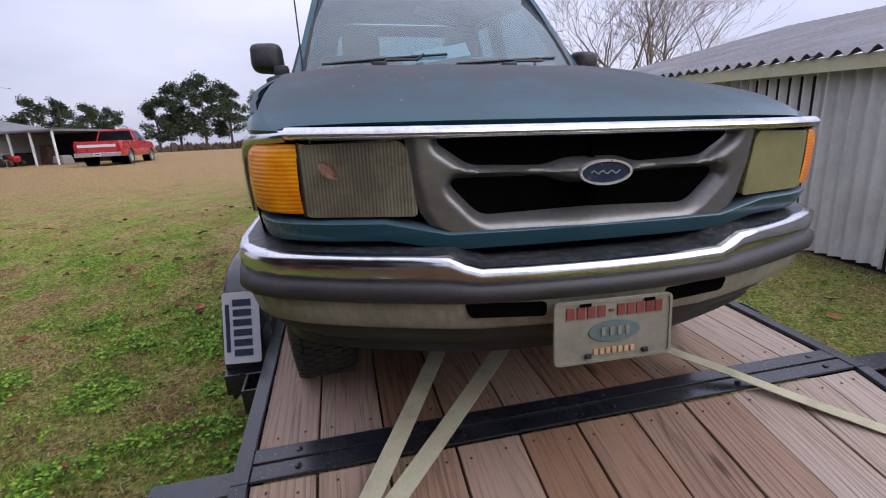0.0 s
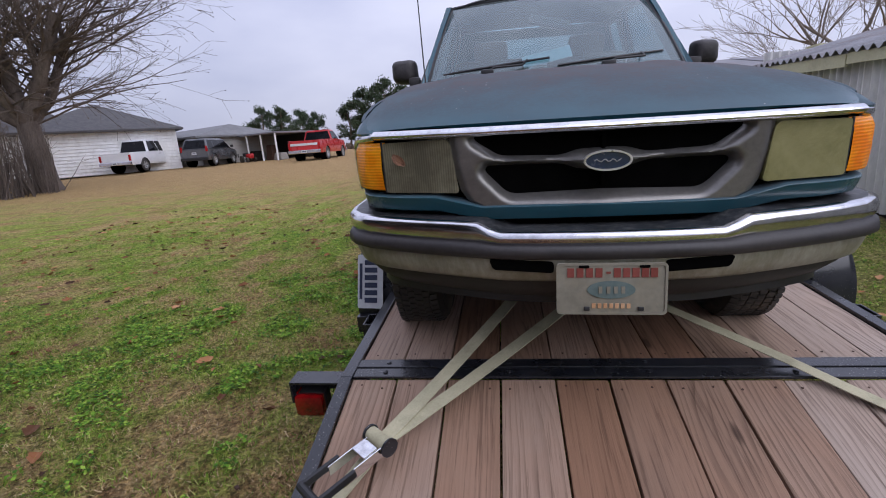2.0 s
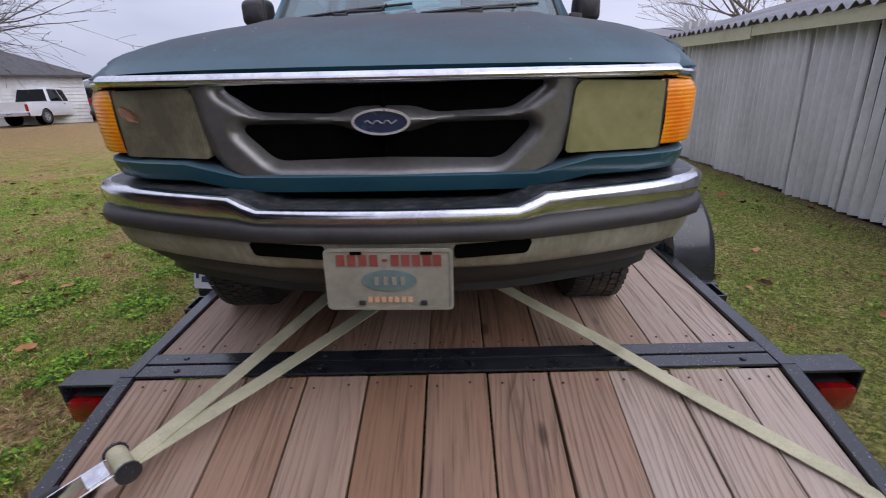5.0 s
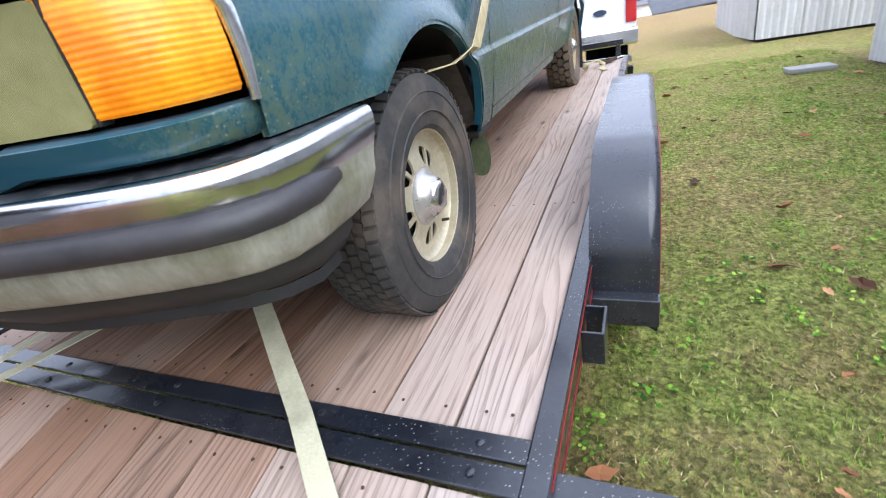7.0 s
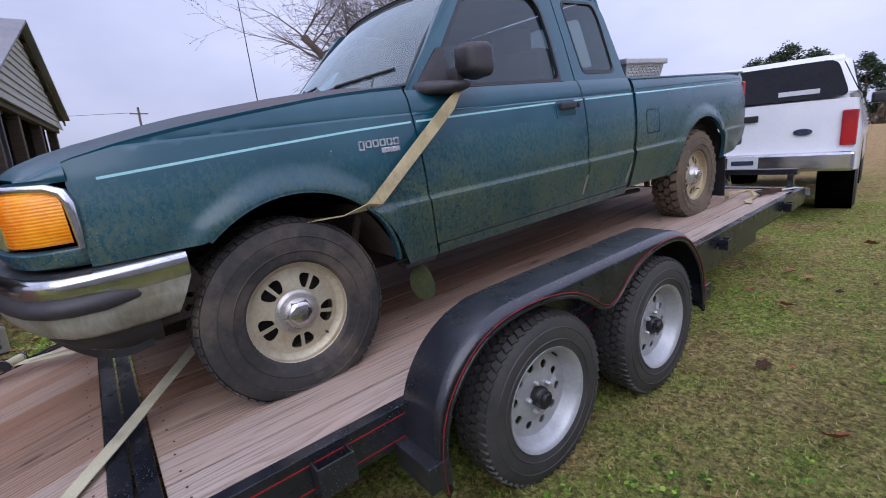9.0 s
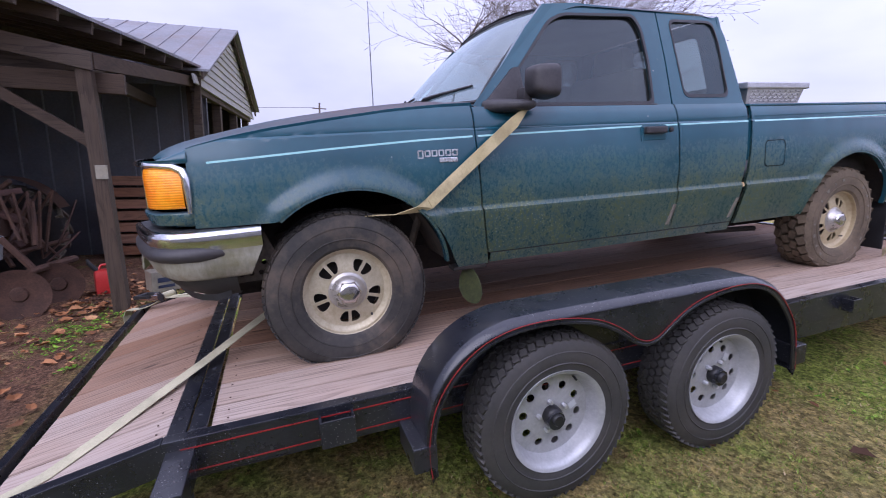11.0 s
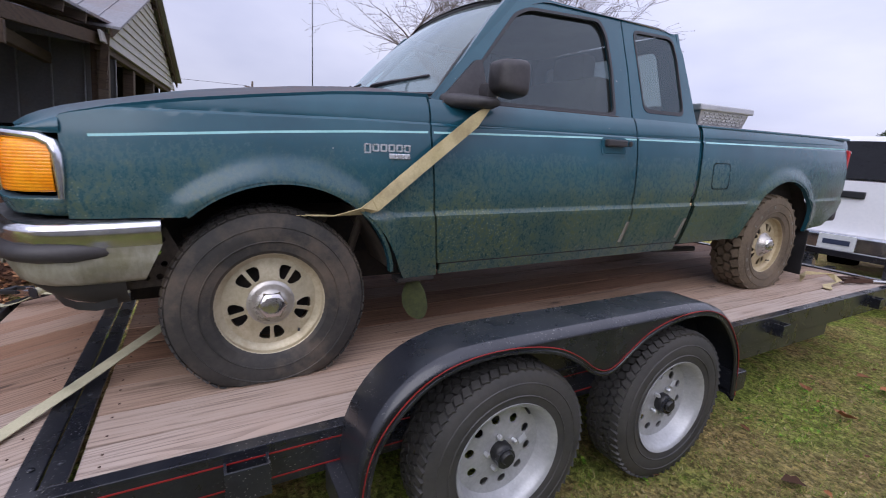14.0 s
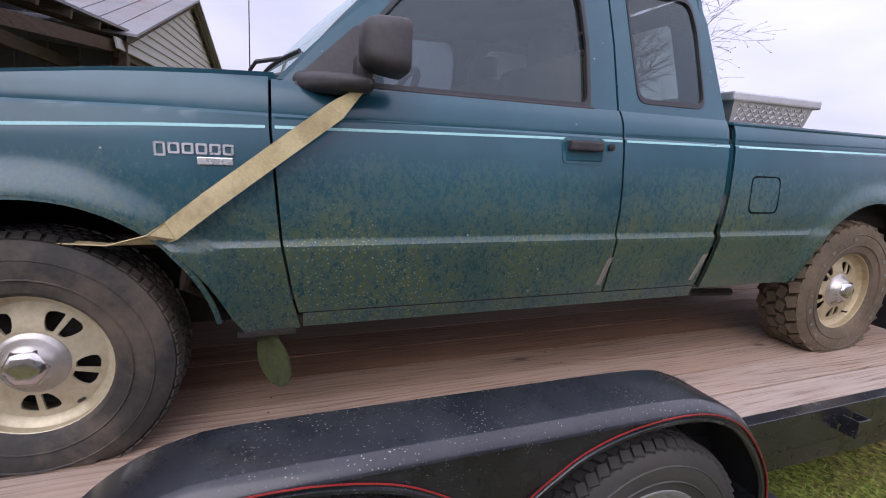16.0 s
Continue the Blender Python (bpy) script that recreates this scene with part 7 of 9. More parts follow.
    part("webbing", MB().ribbon([(1.05, 4.24, 0.02), (1.10, 4.34, 0.014), (1.16, 4.42, 0.016), (1.215, 4.46, 0.0), (1.22, 4.47, -0.06)], 0.05, 0.003, (0.75, -0.6, 0)), PLATE_N, s4)


build_straps()

# a dry leaf stuck on the clouded headlamp
leaf = thing("dry_leaf", "small curled brown leaf stuck to the headlamp", "leaf", RIG)
lm = MB()
rows = []
for k in range(7):
    v = k / 6
    w = 0.010 * math.sin(math.pi * (0.12 + 0.80 * v))
    rows.append([(-0.625 + 0.035 * v + q * w, -0.742 - 0.004 * abs(q) - 0.004 * math.sin(5 * v), 0.850 - 0.034 * v + q * w) for q in (-1, -0.4, 0.4, 1)])
lm.grid(rows)
lm.grid([[(x, y + 0.001, z) for x, y, z in r] for r in rows], flip=True)
part("blade", lm, PALLETW, leaf)

# ---- corrugated shed beside the lawn ----


def corrugated(w, h, pitch, depth, per=6):
    """A sheet of corrugated iron in the x-z plane, ribs upright."""
    n = max(4, int(round(w / pitch)) * per)
    front = [[(w * k / n, depth * math.sin(2 * math.pi * (w * k / n) / pitch), z) for k in range(n + 1)] for z in (0.0, h)]
    mb = MB().grid(front)
    return mb


def build_shed():
    lean = 0.05
    base = lambda y: ground_z(5.2, y) + 0.05
    eave = lambda y: 1.73 + lean * (y - 5.0)
    wall = thing("wall_shed", "galvanised corrugated iron wall, green with algae at its foot", "wall", kind="structure")
    y0, y1, n = -2.2, 8.5, 15
    w = (y1 - y0) / n
    for k in range(n):
        a = y0 + k * w
        h = eave(a) + 0.06 - base(a)
        sh = corrugated(w + 0.02, h, 0.122, 0.034).mesh("sheet", True, 60)
        m = Matrix.Translation((5.13 + random.uniform(-0.006, 0.006), a, base(a) + random.uniform(-0.03, 0.01))) @ Matrix.Rotation(radians(90), 4, "Z") @ Matrix.Rotation(radians(random.uniform(-0.5, 0.5)), 4, "X")
        part("sheet", sh, CORR, wall, m=m)
    end = corrugated(4.2, 1.95, 0.122, 0.034).mesh("sheet", True, 60)
    part("sheet", end, CORR, wall, m=Matrix.Translation((5.13, 8.5, base(8.5))))
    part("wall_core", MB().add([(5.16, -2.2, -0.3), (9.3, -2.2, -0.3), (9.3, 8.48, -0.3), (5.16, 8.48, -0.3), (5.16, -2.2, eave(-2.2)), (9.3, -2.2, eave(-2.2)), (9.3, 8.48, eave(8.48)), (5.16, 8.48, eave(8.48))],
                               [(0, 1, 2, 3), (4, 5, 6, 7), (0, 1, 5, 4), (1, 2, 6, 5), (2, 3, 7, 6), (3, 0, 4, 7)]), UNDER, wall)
    roof = thing("roof_shed", "weathered corrugated iron shed roof with cream fascia boards", "roof", kind="structure")
    for k in range(n):
        a = y0 + k * w - 0.05
        nn = 10 * 6
        rows = []
        for x, dz in ((4.90, 0.0), (9.4, 1.0)):
            rows.append([(x, a + (w + 0.02) * j / nn, eave(a + w * j / nn) + 0.15 + dz + 0.028 * math.sin(2 * math.pi * (w * j / nn) / 0.146)) for j in range(nn + 1)])
        mb = MB().grid(rows)
        mb.grid([[(x, y, z - 0.004) for x, y, z in r] for r in rows])
        part("roof_sheet", mb, ROOFM, roof, smooth=True)
    for a, b, dz in ((-2.2, 2.55, 0.0), (2.57, 6.35, 0.03), (6.37, 8.52, 0.0)):
        part("fascia_board", MB().add([(4.93, a, eave(a) - 0.02 + dz), (4.96, a, eave(a) - 0.02 + dz), (4.96, b, eave(b) - 0.02 + dz), (4.93, b, eave(b) - 0.02 + dz),
                                       (4.93, a, eave(a) + 0.12 + dz * 0.3), (4.96, a, eave(a) + 0.12 + dz * 0.3), (4.96, b, eave(b) + 0.12 + dz * 0.3), (4.93, b, eave(b) + 0.12 + dz * 0.3)],
                                      [(3, 2, 1, 0), (4, 5, 6, 7), (0, 1, 5, 4), (1, 2, 6, 5), (2, 3, 7, 6), (3, 0, 4, 7)]), FASCIA, roof, "cream-painted fascia board")
    # second shed behind it
    far = thing("far_shed", "pale corrugated metal shed with a low tin roof", "shed")
    z0 = ground_z(7, 12.8)
    for k in range(14):
        sh = corrugated(0.72, 2.12, 0.122, 0.030).mesh("sheet", True, 60)
        part("sheet", sh, CORR, far, m=Matrix.Translation((4.75 + 0.70 * k, 12.9 + random.uniform(-0.01, 0.01), z0 + 0.06 + random.uniform(-0.02, 0.02))))
    for k in range(8):
        part("sheet", corrugated(0.72, 2.12, 0.122, 0.030).mesh("sheet", True, 60), CORR, far, m=Matrix.Translation((4.73, 12.95 + 0.70 * k, z0 + 0.06)) @ Matrix.Rotation(radians(90), 4, "Z"))
    part("shed_core", MB().box((9.65, 15.9, z0 + 1.0), (9.7, 5.9, 2.05)), UNDER, far)
    for k in range(9):
        x = 4.5 + 1.14 * k
        rf = MB().add([(x, 12.6, z0 + 2.12), (x + 1.12, 12.6, z0 + 2.12), (x + 1.12, 16.0, z0 + 2.75), (x, 16.0, z0 + 2.75), (x, 12.6, z0 + 2.16), (x + 1.12, 12.6, z0 + 2.16), (x + 1.12, 16.0, z0 + 2.79), (x, 16.0, z0 + 2.79)],
                      [(3, 2, 1, 0), (4, 5, 6, 7), (0, 1, 5, 4), (1, 2, 6, 5), (2, 3, 7, 6), (3, 0, 4, 7)])
        rf.box((x, 14.3, z0 + 2.47), (0.03, 3.4, 0.05), Matrix.Translation((0, 14.3, z0 + 2.47)) @ Matrix.Rotation(math.atan2(0.63, 3.4), 4, "X") @ Matrix.Translation((0, -14.3, -z0 - 2.47)))
        part("roof_sheet", rf, ROOFM, far)
    blk = thing("block_pier", "cream concrete-block pier with openings", "pier")
    bm_ = MB()
    for k in range(4):
        bm_.bbox((7.7, 11.0, 0.5 + 0.5 * k), (0.9, 0.4, 0.48), 0.02)
    part("pier_block", bm_, FASCIA, blk)
    part("pier_top", holed([(7.25, 2.28), (8.15, 2.28), (8.15, 2.62), (7.25, 2.62)], [[(7.32 + 0.14 * k, 2.35), (7.42 + 0.14 * k, 2.35), (7.42 + 0.14 * k, 2.52), (7.32 + 0.14 * k, 2.52)] for k in range(3)], 0.4, lambda p, q, d: (p, 10.8 + d, q)), FASCIA, blk)
    st = thing("stepping_slab", "worn concrete slab lying in the grass", "slab")
    part("slab", MB().bbox((4.48, 8.2, ground_z(4.5, 8.2) + 0.02), (0.45, 0.32, 0.06), 0.02), CONC, st)


build_shed()

# ---- old barn with its open shed ----


def build_barn():
    barn = thing("old_barn", "weathered barn with a tin roof and grey clapboard gable", "barn", Matrix.Translation((-3.10, 1.46, -0.06)) @ Matrix.Rotation(radians(-5.1), 4, "Z") @ Matrix.Translation((3.13, -1.80, 0)))
    rx, rz, ex, ez = -5.85, 3.72, -3.25, 2.58
    for sgn, e in ((1, ex), (-1, 2 * rx - ex)):
        for k in range(28):
            y = 1.80 - 0.30 * (k + 1)
            d = Vector((e - rx, 0, ez - rz)).normalized()
            ext = 0.12
            a, b = Vector((rx, 0, rz)), Vector((e, 0, ez)) + d * ext
            up = Vector((0, 0, 0.03))
            mb = MB().add([tuple(a + Vector((0, y, 0))), tuple(a + Vector((0, y + 0.296, 0))), tuple(b + Vector((0, y + 0.296, 0))), tuple(b + Vector((0, y, 0))),
                           tuple(a + Vector((0, y, 0)) + up), tuple(a + Vector((0, y + 0.296, 0)) + up), tuple(b + Vector((0, y + 0.296, 0)) + up), tuple(b + Vector((0, y, 0)) + up)],
                          [(3, 2, 1, 0), (4, 5, 6, 7), (0, 1, 5, 4), (1, 2, 6, 5), (2, 3, 7, 6), (3, 0, 4, 7)])
            mb.ribbon([a + Vector((0, y, 0.034)), b + Vector((0, y, 0.034))], 0.020, 0.012, (0, 1, 0))
            part("roof_sheet", mb, ROOFM, barn)
    for k in range(11):
        z = 2.42 + 0.118 * k
        half = (rz - z - 0.06) / (rz - ez) * (ex - rx)
        if half > 0.1:
            part("clapboard", MB().bbox((rx, 1.62, z), (2 * half, 0.028, 0.125), 0.004, Matrix.Translation((0, 1.62, z)) @ Matrix.Rotation(radians(11), 4, "X") @ Matrix.Translation((0, -1.62, -z))), CLAP, barn)
    for sgn in (1, -1):
        e = ex if sgn > 0 else 2 * rx - ex
        part("barge_board", MB().ribbon([(rx, 1.70, rz - 0.04), (e + sgn * 0.1, 1.70, ez - 0.08)], 0.13, 0.03, (0, 0, 1)), OLDWOODX, barn)
        for k in range(4):
            f = (k + 0.5) / 4
            part("lookout", MB().bbox((rx + (e - rx) * f, 1.655, rz + (ez - rz) * f - 0.075), (0.07, 0.10, 0.07), 0.006), OLDWOOD, barn)
    for x in (-3.45, -5.0, -6.6, -8.2):
        part("barn_post", MB().bbox((x, 1.50, 1.12), (0.14, 0.14, 2.6), 0.01), OLDWOOD, barn)
    part("barn_tie", MB().bbox((rx, 1.55, 2.36), (5.2, 0.10, 0.16), 0.01), OLDWOODX, barn)
    # near-black sheets stand in for the barn's shaded inside
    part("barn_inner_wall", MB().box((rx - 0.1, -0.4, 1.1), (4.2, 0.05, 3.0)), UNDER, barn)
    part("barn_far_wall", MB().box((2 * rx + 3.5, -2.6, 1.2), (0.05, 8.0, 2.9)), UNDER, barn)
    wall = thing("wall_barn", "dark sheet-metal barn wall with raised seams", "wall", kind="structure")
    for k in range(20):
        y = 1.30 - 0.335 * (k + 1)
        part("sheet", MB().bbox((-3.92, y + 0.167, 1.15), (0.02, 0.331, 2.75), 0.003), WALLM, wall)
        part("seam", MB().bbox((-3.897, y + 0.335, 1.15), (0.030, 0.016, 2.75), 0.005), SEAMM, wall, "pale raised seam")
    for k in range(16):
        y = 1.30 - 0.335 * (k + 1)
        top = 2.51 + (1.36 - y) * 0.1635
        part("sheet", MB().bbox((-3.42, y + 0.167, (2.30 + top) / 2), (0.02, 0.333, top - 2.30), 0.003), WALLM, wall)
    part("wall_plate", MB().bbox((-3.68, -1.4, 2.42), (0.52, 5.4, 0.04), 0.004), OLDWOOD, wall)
    # the open shed: eave from the barn's corner out to the yard
    shed = thing("open_shed", "open-sided pole shed of old grey timber under a tin roof", "shed")
    E = lambda f: Vector((-3.35 + 3.55 * f, 1.38 - 1.05 * f, 2.53 - 0.03 * f))
    rise = Vector((0, -5.2, 0.85))
    for k in range(6):
        a, b = E(k / 6), E((k + 1) / 6 - 0.004)
        up = Vector((0, 0, 0.03))
        mb = MB().add([tuple(a), tuple(b), tuple(b + rise), tuple(a + rise), tuple(a + up), tuple(b + up), tuple(b + rise + up), tuple(a + rise + up)],
                      [(3, 2, 1, 0), (4, 5, 6, 7), (0, 1, 5, 4), (1, 2, 6, 5), (2, 3, 7, 6), (3, 0, 4, 7)])
        part("roof_sheet", mb, ROOFM, shed)
    for k in range(9):
        a = E((k + 0.4) / 9) + Vector((0, -0.03, -0.05))
        part("rafter", MB().ribbon([a, a + rise], 0.05, 0.10, (1, 0, 0)), OLDWOOD, shed)
    for d in (0.10, 1.5, 3.0, 4.4):
        a, b = E(0.02) + rise * (d / 5.2) + Vector((0, 0, -0.13)), E(0.98) + rise * (d / 5.2) + Vector((0, 0, -0.13))
        if d > 0.5:
            part("purlin", MB().ribbon([a, b], 0.09, 0.05, (0, 0, 1)), OLDWOODX, shed)
    part("eave_beam", MB().ribbon([(-3.36, 1.24, 2.36), (-0.78, 0.80, 2.11)], 0.13, 0.06, (0, 0, 1)), OLDWOODX, shed, "brown eave beam")
    pz = ground_z(-0.82, 0.84) - 0.1
    up = Matrix.Translation((-0.82, 0.80, pz)) @ Matrix.Rotation(radians(90), 4, "X")
    ht = 2.14 - pz
    post = MB().add([(-0.06, 0, -0.085), (0.06, 0, -0.085), (0.06, 0, 0.035), (-0.06, 0, 0.035), (-0.055, ht, 0.005), (0.055, ht, 0.005), (0.055, ht, 0.115), (-0.055, ht, 0.115)],
                    [(3, 2, 1, 0), (4, 5, 6, 7), (0, 1, 5, 4), (1, 2, 6, 5), (2, 3, 7, 6), (3, 0, 4, 7)])
    part("post", post, OLDWOOD, shed, "brown weathered square post", m=up)
    part("post_note", MB().bbox((-0.752, 0.80, 1.18), (0.012, 0.09, 0.12), 0.002), PLATE_W, shed, "white paper tag on the post")
    part("post", MB().bbox((0, 1.6, 0), (0.13, 3.2, 0.13), 0.012), OLDWOOD, shed, m=Matrix.Translation((-0.96, -3.4, -0.5)) @ Matrix.Rotation(radians(90), 4, "X"))
    part("side_beam", MB().ribbon([(-0.76, 0.82, 2.10), (-0.76, -4.2, 3.00)], 0.15, 0.05, (0, 0, 1)), OLDWOOD, shed, "brown plank beam")
    part("side_beam", MB().ribbon([(-1.10, 0.70, 2.06), (-1.10, -4.2, 2.72)], 0.16, 0.05, (0, 0, 1)), OLDWOOD, shed, "brown plank beam")
    part("level_beam", MB().bbox((-0.90, -1.55, 1.945), (0.06, 5.12, 0.17), 0.008), OLDWOOD, shed, "brown level beam")
    part("cross_beam", MB().bbox((-2.35, 0.62, 2.10), (2.9, 0.08, 0.13), 0.01), OLDWOODX, shed)
    part("brace", MB().ribbon([(-0.84, 0.74, 1.42), (-0.84, 0.02, 1.90)], 0.09, 0.045, (0, 0.5, 0.85)), OLDWOOD, shed, "brown diagonal brace")
    part("far_post", MB().bbox((-3.38, 1.24, 1.15), (0.12, 0.12, 2.7), 0.01), OLDWOOD, shed)
    part("far_brace", MB().ribbon([(-3.36, 1.22, 1.7), (-3.2, 1.30, 2.42)], 0.08, 0.04, (0, 1, 0)), OLDWOOD, shed)
    # unseen sheets added behind and beside the shed to keep daylight out
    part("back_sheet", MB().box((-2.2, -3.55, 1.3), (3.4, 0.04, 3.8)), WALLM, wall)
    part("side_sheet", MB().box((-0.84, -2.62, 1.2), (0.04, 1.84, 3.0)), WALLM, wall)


build_barn()


def big_wheel(parent, c, R, half, rimr, lugs, yaw):
    m = Matrix.Translation(c) @ Matrix.Rotation(yaw, 4, "Z")
    w = holder("wheel", parent, m)
    mb = MB().lathe([(rimr, -half * 0.7), (R * 0.80, -half), (R * 0.93, -half * 0.9), (R * 0.95, 0), (R * 0.93, half * 0.9), (R * 0.80, half), (rimr, half * 0.7)], 40)
    lugs_at = []
    for k in range(lugs):
        for sg in (-1, 1):
            a = 2 * math.pi * (k + (0.25 if sg > 0 else 0)) / lugs
            mm = Matrix.Rotation(a, 4, "X") @ Matrix.Translation((sg * half * 0.48, R * 0.925, 0)) @ Matrix.Rotation(radians(sg * 38), 4, "Y")
            lugs_at.append(mm)
    tyre = part("tyre", mb, TYRE_FARM, w, smooth=True, angle=35)
    lug = MB().bbox((0, 0, 0), (half * 1.15, R * 0.13, 0.055), 0.008).mesh("lug")
    for mm in lugs_at:
        part("lug", lug, LUG, tyre, m=mm)
    rim = MB().lathe([(rimr, -half * 0.6), (rimr * 1.03, half * 0.72), (rimr * 0.9, half * 0.5), (rimr * 0.62, half * 0.18), (rimr * 0.45, half * 0.22), (rimr * 0.30, half * 0.55), (0.0, half * 0.6)], 32, close=False)
    part("rim", rim, RUST, w, "rusty dished rim", smooth=True)
    part("hub", MB().lathe([(rimr * 0.62, half * 0.20), (rimr * 0.60, half * 0.34), (rimr * 0.40, half * 0.42), (rimr * 0.30, half * 0.62), (rimr * 0.12, half * 0.72), (0.0, half * 0.72)], 24, close=False), HUBRED, w, "faded red hub", smooth=True)


def build_yard():
    tz = -0.20
    t = thing("old_tractor", "old faded-red farm tractor, rusty and dusty, parked in the open shed", "tractor")
    big_wheel(t, (-1.65, -1.22, tz + 0.58), 0.58, 0.16, 0.31, 26, radians(8))
    big_wheel(t, (-2.95, -0.85, tz + 0.58), 0.58, 0.16, 0.31, 18, radians(8))
    part("axle_housing", MB().tube([(-2.9, -0.9, tz + 0.6), (-1.7, -1.2, tz + 0.6)], 0.11, 10).bbox((-2.3, -1.05, tz + 0.66), (0.45, 0.6, 0.4), 0.06), TRACTOR, t, smooth=True)
    part("hood", MB().bbox((-2.55, -2.35, tz + 0.98), (0.46, 1.5, 0.5), 0.1, ), TRACTOR, t, smooth=True)
    part("seat", MB().bbox((-2.2, -0.78, tz + 1.12), (0.42, 0.38, 0.07), 0.03), RUST, t, smooth=True)
    for k, (dx, c) in enumerate((((-1.65), (-1.24)), ((-2.95), (-0.88)))):
        fe = [[(dx + o, c + 0.66 * math.cos(a), tz + 0.60 + 0.66 * math.sin(a)) for a in [radians(25 + 10 * j) for j in range(13)]] for o in (-0.15, 0.16)]
        part("mudguard", MB().grid(fe), RUST, t, smooth=True)
    sw = MB().tube([(-2.25, -1.3, tz + 1.0), (-2.2, -1.15, tz + 1.42)], 0.018, 6)
    sw.tube([(-2.2 + 0.19 * math.cos(a), -1.13 + 0.17 * math.sin(a), tz + 1.43 + 0.06 * math.sin(a)) for a in [2 * math.pi * k / 16 for k in range(17)]], 0.013, 6)
    part("steering_wheel", sw, BLACK, t, smooth=True)
    hitch = MB()
    for a, b in (((-1.9, -0.85, tz + 0.65), (-1.55, -0.35, tz + 0.95)), ((-2.1, -0.8, tz + 0.9), (-1.8, -0.3, tz + 1.25)), ((-1.8, -0.6, tz + 0.9), (-1.62, -0.30, tz + 0.4)), ((-2.35, -0.6, tz + 1.1), (-2.1, -0.2, tz + 0.5)), ((-1.55, -0.4, tz + 0.5), (-2.4, -0.1, tz + 0.55))):
        hitch.tube([a, b], 0.025, 6)
    for k in range(5):
        x = -1.5 - 0.12 * k
        hitch.tube([(x, -0.5 + 0.08 * k, tz + 0.9), (x + 0.05, -0.25 + 0.06 * k, tz + 1.15), (x + 0.1, -0.12, tz + 0.7 - 0.05 * k)], 0.016, 5)
    hitch.bbox((-1.75, -0.55, tz + 0.78), (0.35, 0.3, 0.22), 0.04)
    part("hitch", hitch, RUST, t, "rusty hitch linkage")
    rl = random.Random(12)
    for k in range(16):
        p0 = Vector((-1.95 + rl.uniform(-0.35, 0.45), -0.55 + rl.uniform(-0.2, 0.5), tz + rl.uniform(0.35, 0.9)))
        p1 = p0 + Vector((rl.uniform(-0.25, 0.25), rl.uniform(-0.25, 0.3), rl.uniform(0.1, 0.5)))
        part("lever", MB().tube([p0, (p0 + p1) / 2 + Vector((0.03, 0.02, 0)), p1], rl.uniform(0.010, 0.024), 6), RUST if k % 3 else TRACTOR, t, smooth=True)
    for k in range(5):
        c0 = (-2.05 + 0.16 * k, -0.45 + 0.07 * (k % 3), tz + 0.62 + 0.13 * ((k * 2) % 5))
        part("bracket", MB().bbox((0, 0, 0), (0.14, 0.22, 0.06), 0.012, Matrix.Translation(c0) @ Matrix.Rotation(radians(35 * k - 60), 4, "X") @ Matrix.Rotation(radians(20 * k), 4, "Z")), TRACTOR, t)
    # disc plough
    d = thing("disc_plough", "rusty disc plough on the earth floor", "plough")
    for c, r in (((-1.02, -0.02, tz + 0.26), 0.24), ((-1.45, 0.12, tz + 0.24), 0.22)):
        mm = Matrix.Translation(c) @ Matrix.Rotation(radians(12), 4, "Z")
        part("disc", MB().lathe([(0.0, 0.035), (0.06, 0.03), (0.07, 0.012), (0.15, 0.02), (r, 0.05), (r - 0.005, 0.04), (0.15, 0.008), (0.0, 0.0)], 36, mm, close=False), RUST, d, "rusty dished disc", smooth=True)
    part("plough_beam", MB().tube([(-0.95, -0.9, tz + 0.12), (-1.05, -0.5, tz + 0.2), (-1.3, 0.0, tz + 0.42), (-1.7, 0.2, tz + 0.45)], 0.035, 8).tube([(-1.3, 0, tz + 0.42), (-1.25, -0.2, tz + 0.75)], 0.03, 6), RUST, d, smooth=True)
    part("plough_shoe", MB().tube([(-0.75, -1.0, tz + 0.05), (-0.78, -0.7, tz + 0.03), (-0.80, -0.35, tz + 0.05), (-0.85, -0.15, tz + 0.16)], 0.03, 6), RUST, d, smooth=True)
    can = thing("fuel_can", "red plastic fuel can on the ground", "fuel can", Matrix.Translation((-1.62, 0.50, ground_z(-1.6, 0.5) - 0.02)) @ Matrix.Rotation(radians(20), 4, "Z"))
    part("can_body", MB().bbox((0, 0, 0.14), (0.16, 0.26, 0.28), 0.045), REDCAN, can, smooth=True)
    part("can_handle", MB().tube([(0, -0.09, 0.27), (0, -0.06, 0.33), (0, 0.05, 0.33), (0, 0.09, 0.27)], 0.014, 6), REDCAN, can, smooth=True)
    part("can_spout", MB().tube([(0, -0.10, 0.27), (0, -0.16, 0.36), (0, -0.17, 0.40)], [0.025, 0.02, 0.012], 8), BLACK, can, smooth=True)
    for x, y, r, nm, lb, mt in ((-1.38, -0.42, 0.17, "metal_tub", "dented galvanised tub hung on the tractor's hitch", GALV),):
        b = thing(nm, lb, "tub", Matrix.Translation((x, y, tz + 0.52)))
        part("tub_body", MB().lathe([(0.0, 0.0), (r * 0.85, 0.0), (r, 0.20), (r * 1.06, 0.20), (r * 1.06, 0.215), (r * 0.97, 0.215), (r * 0.82, 0.012), (0, 0.012)], 28, Matrix.Rotation(radians(-90), 4, "Y"), close=False), mt, b, smooth=True)
    bag = thing("plastic_bag", "crumpled white plastic bag", "bag")
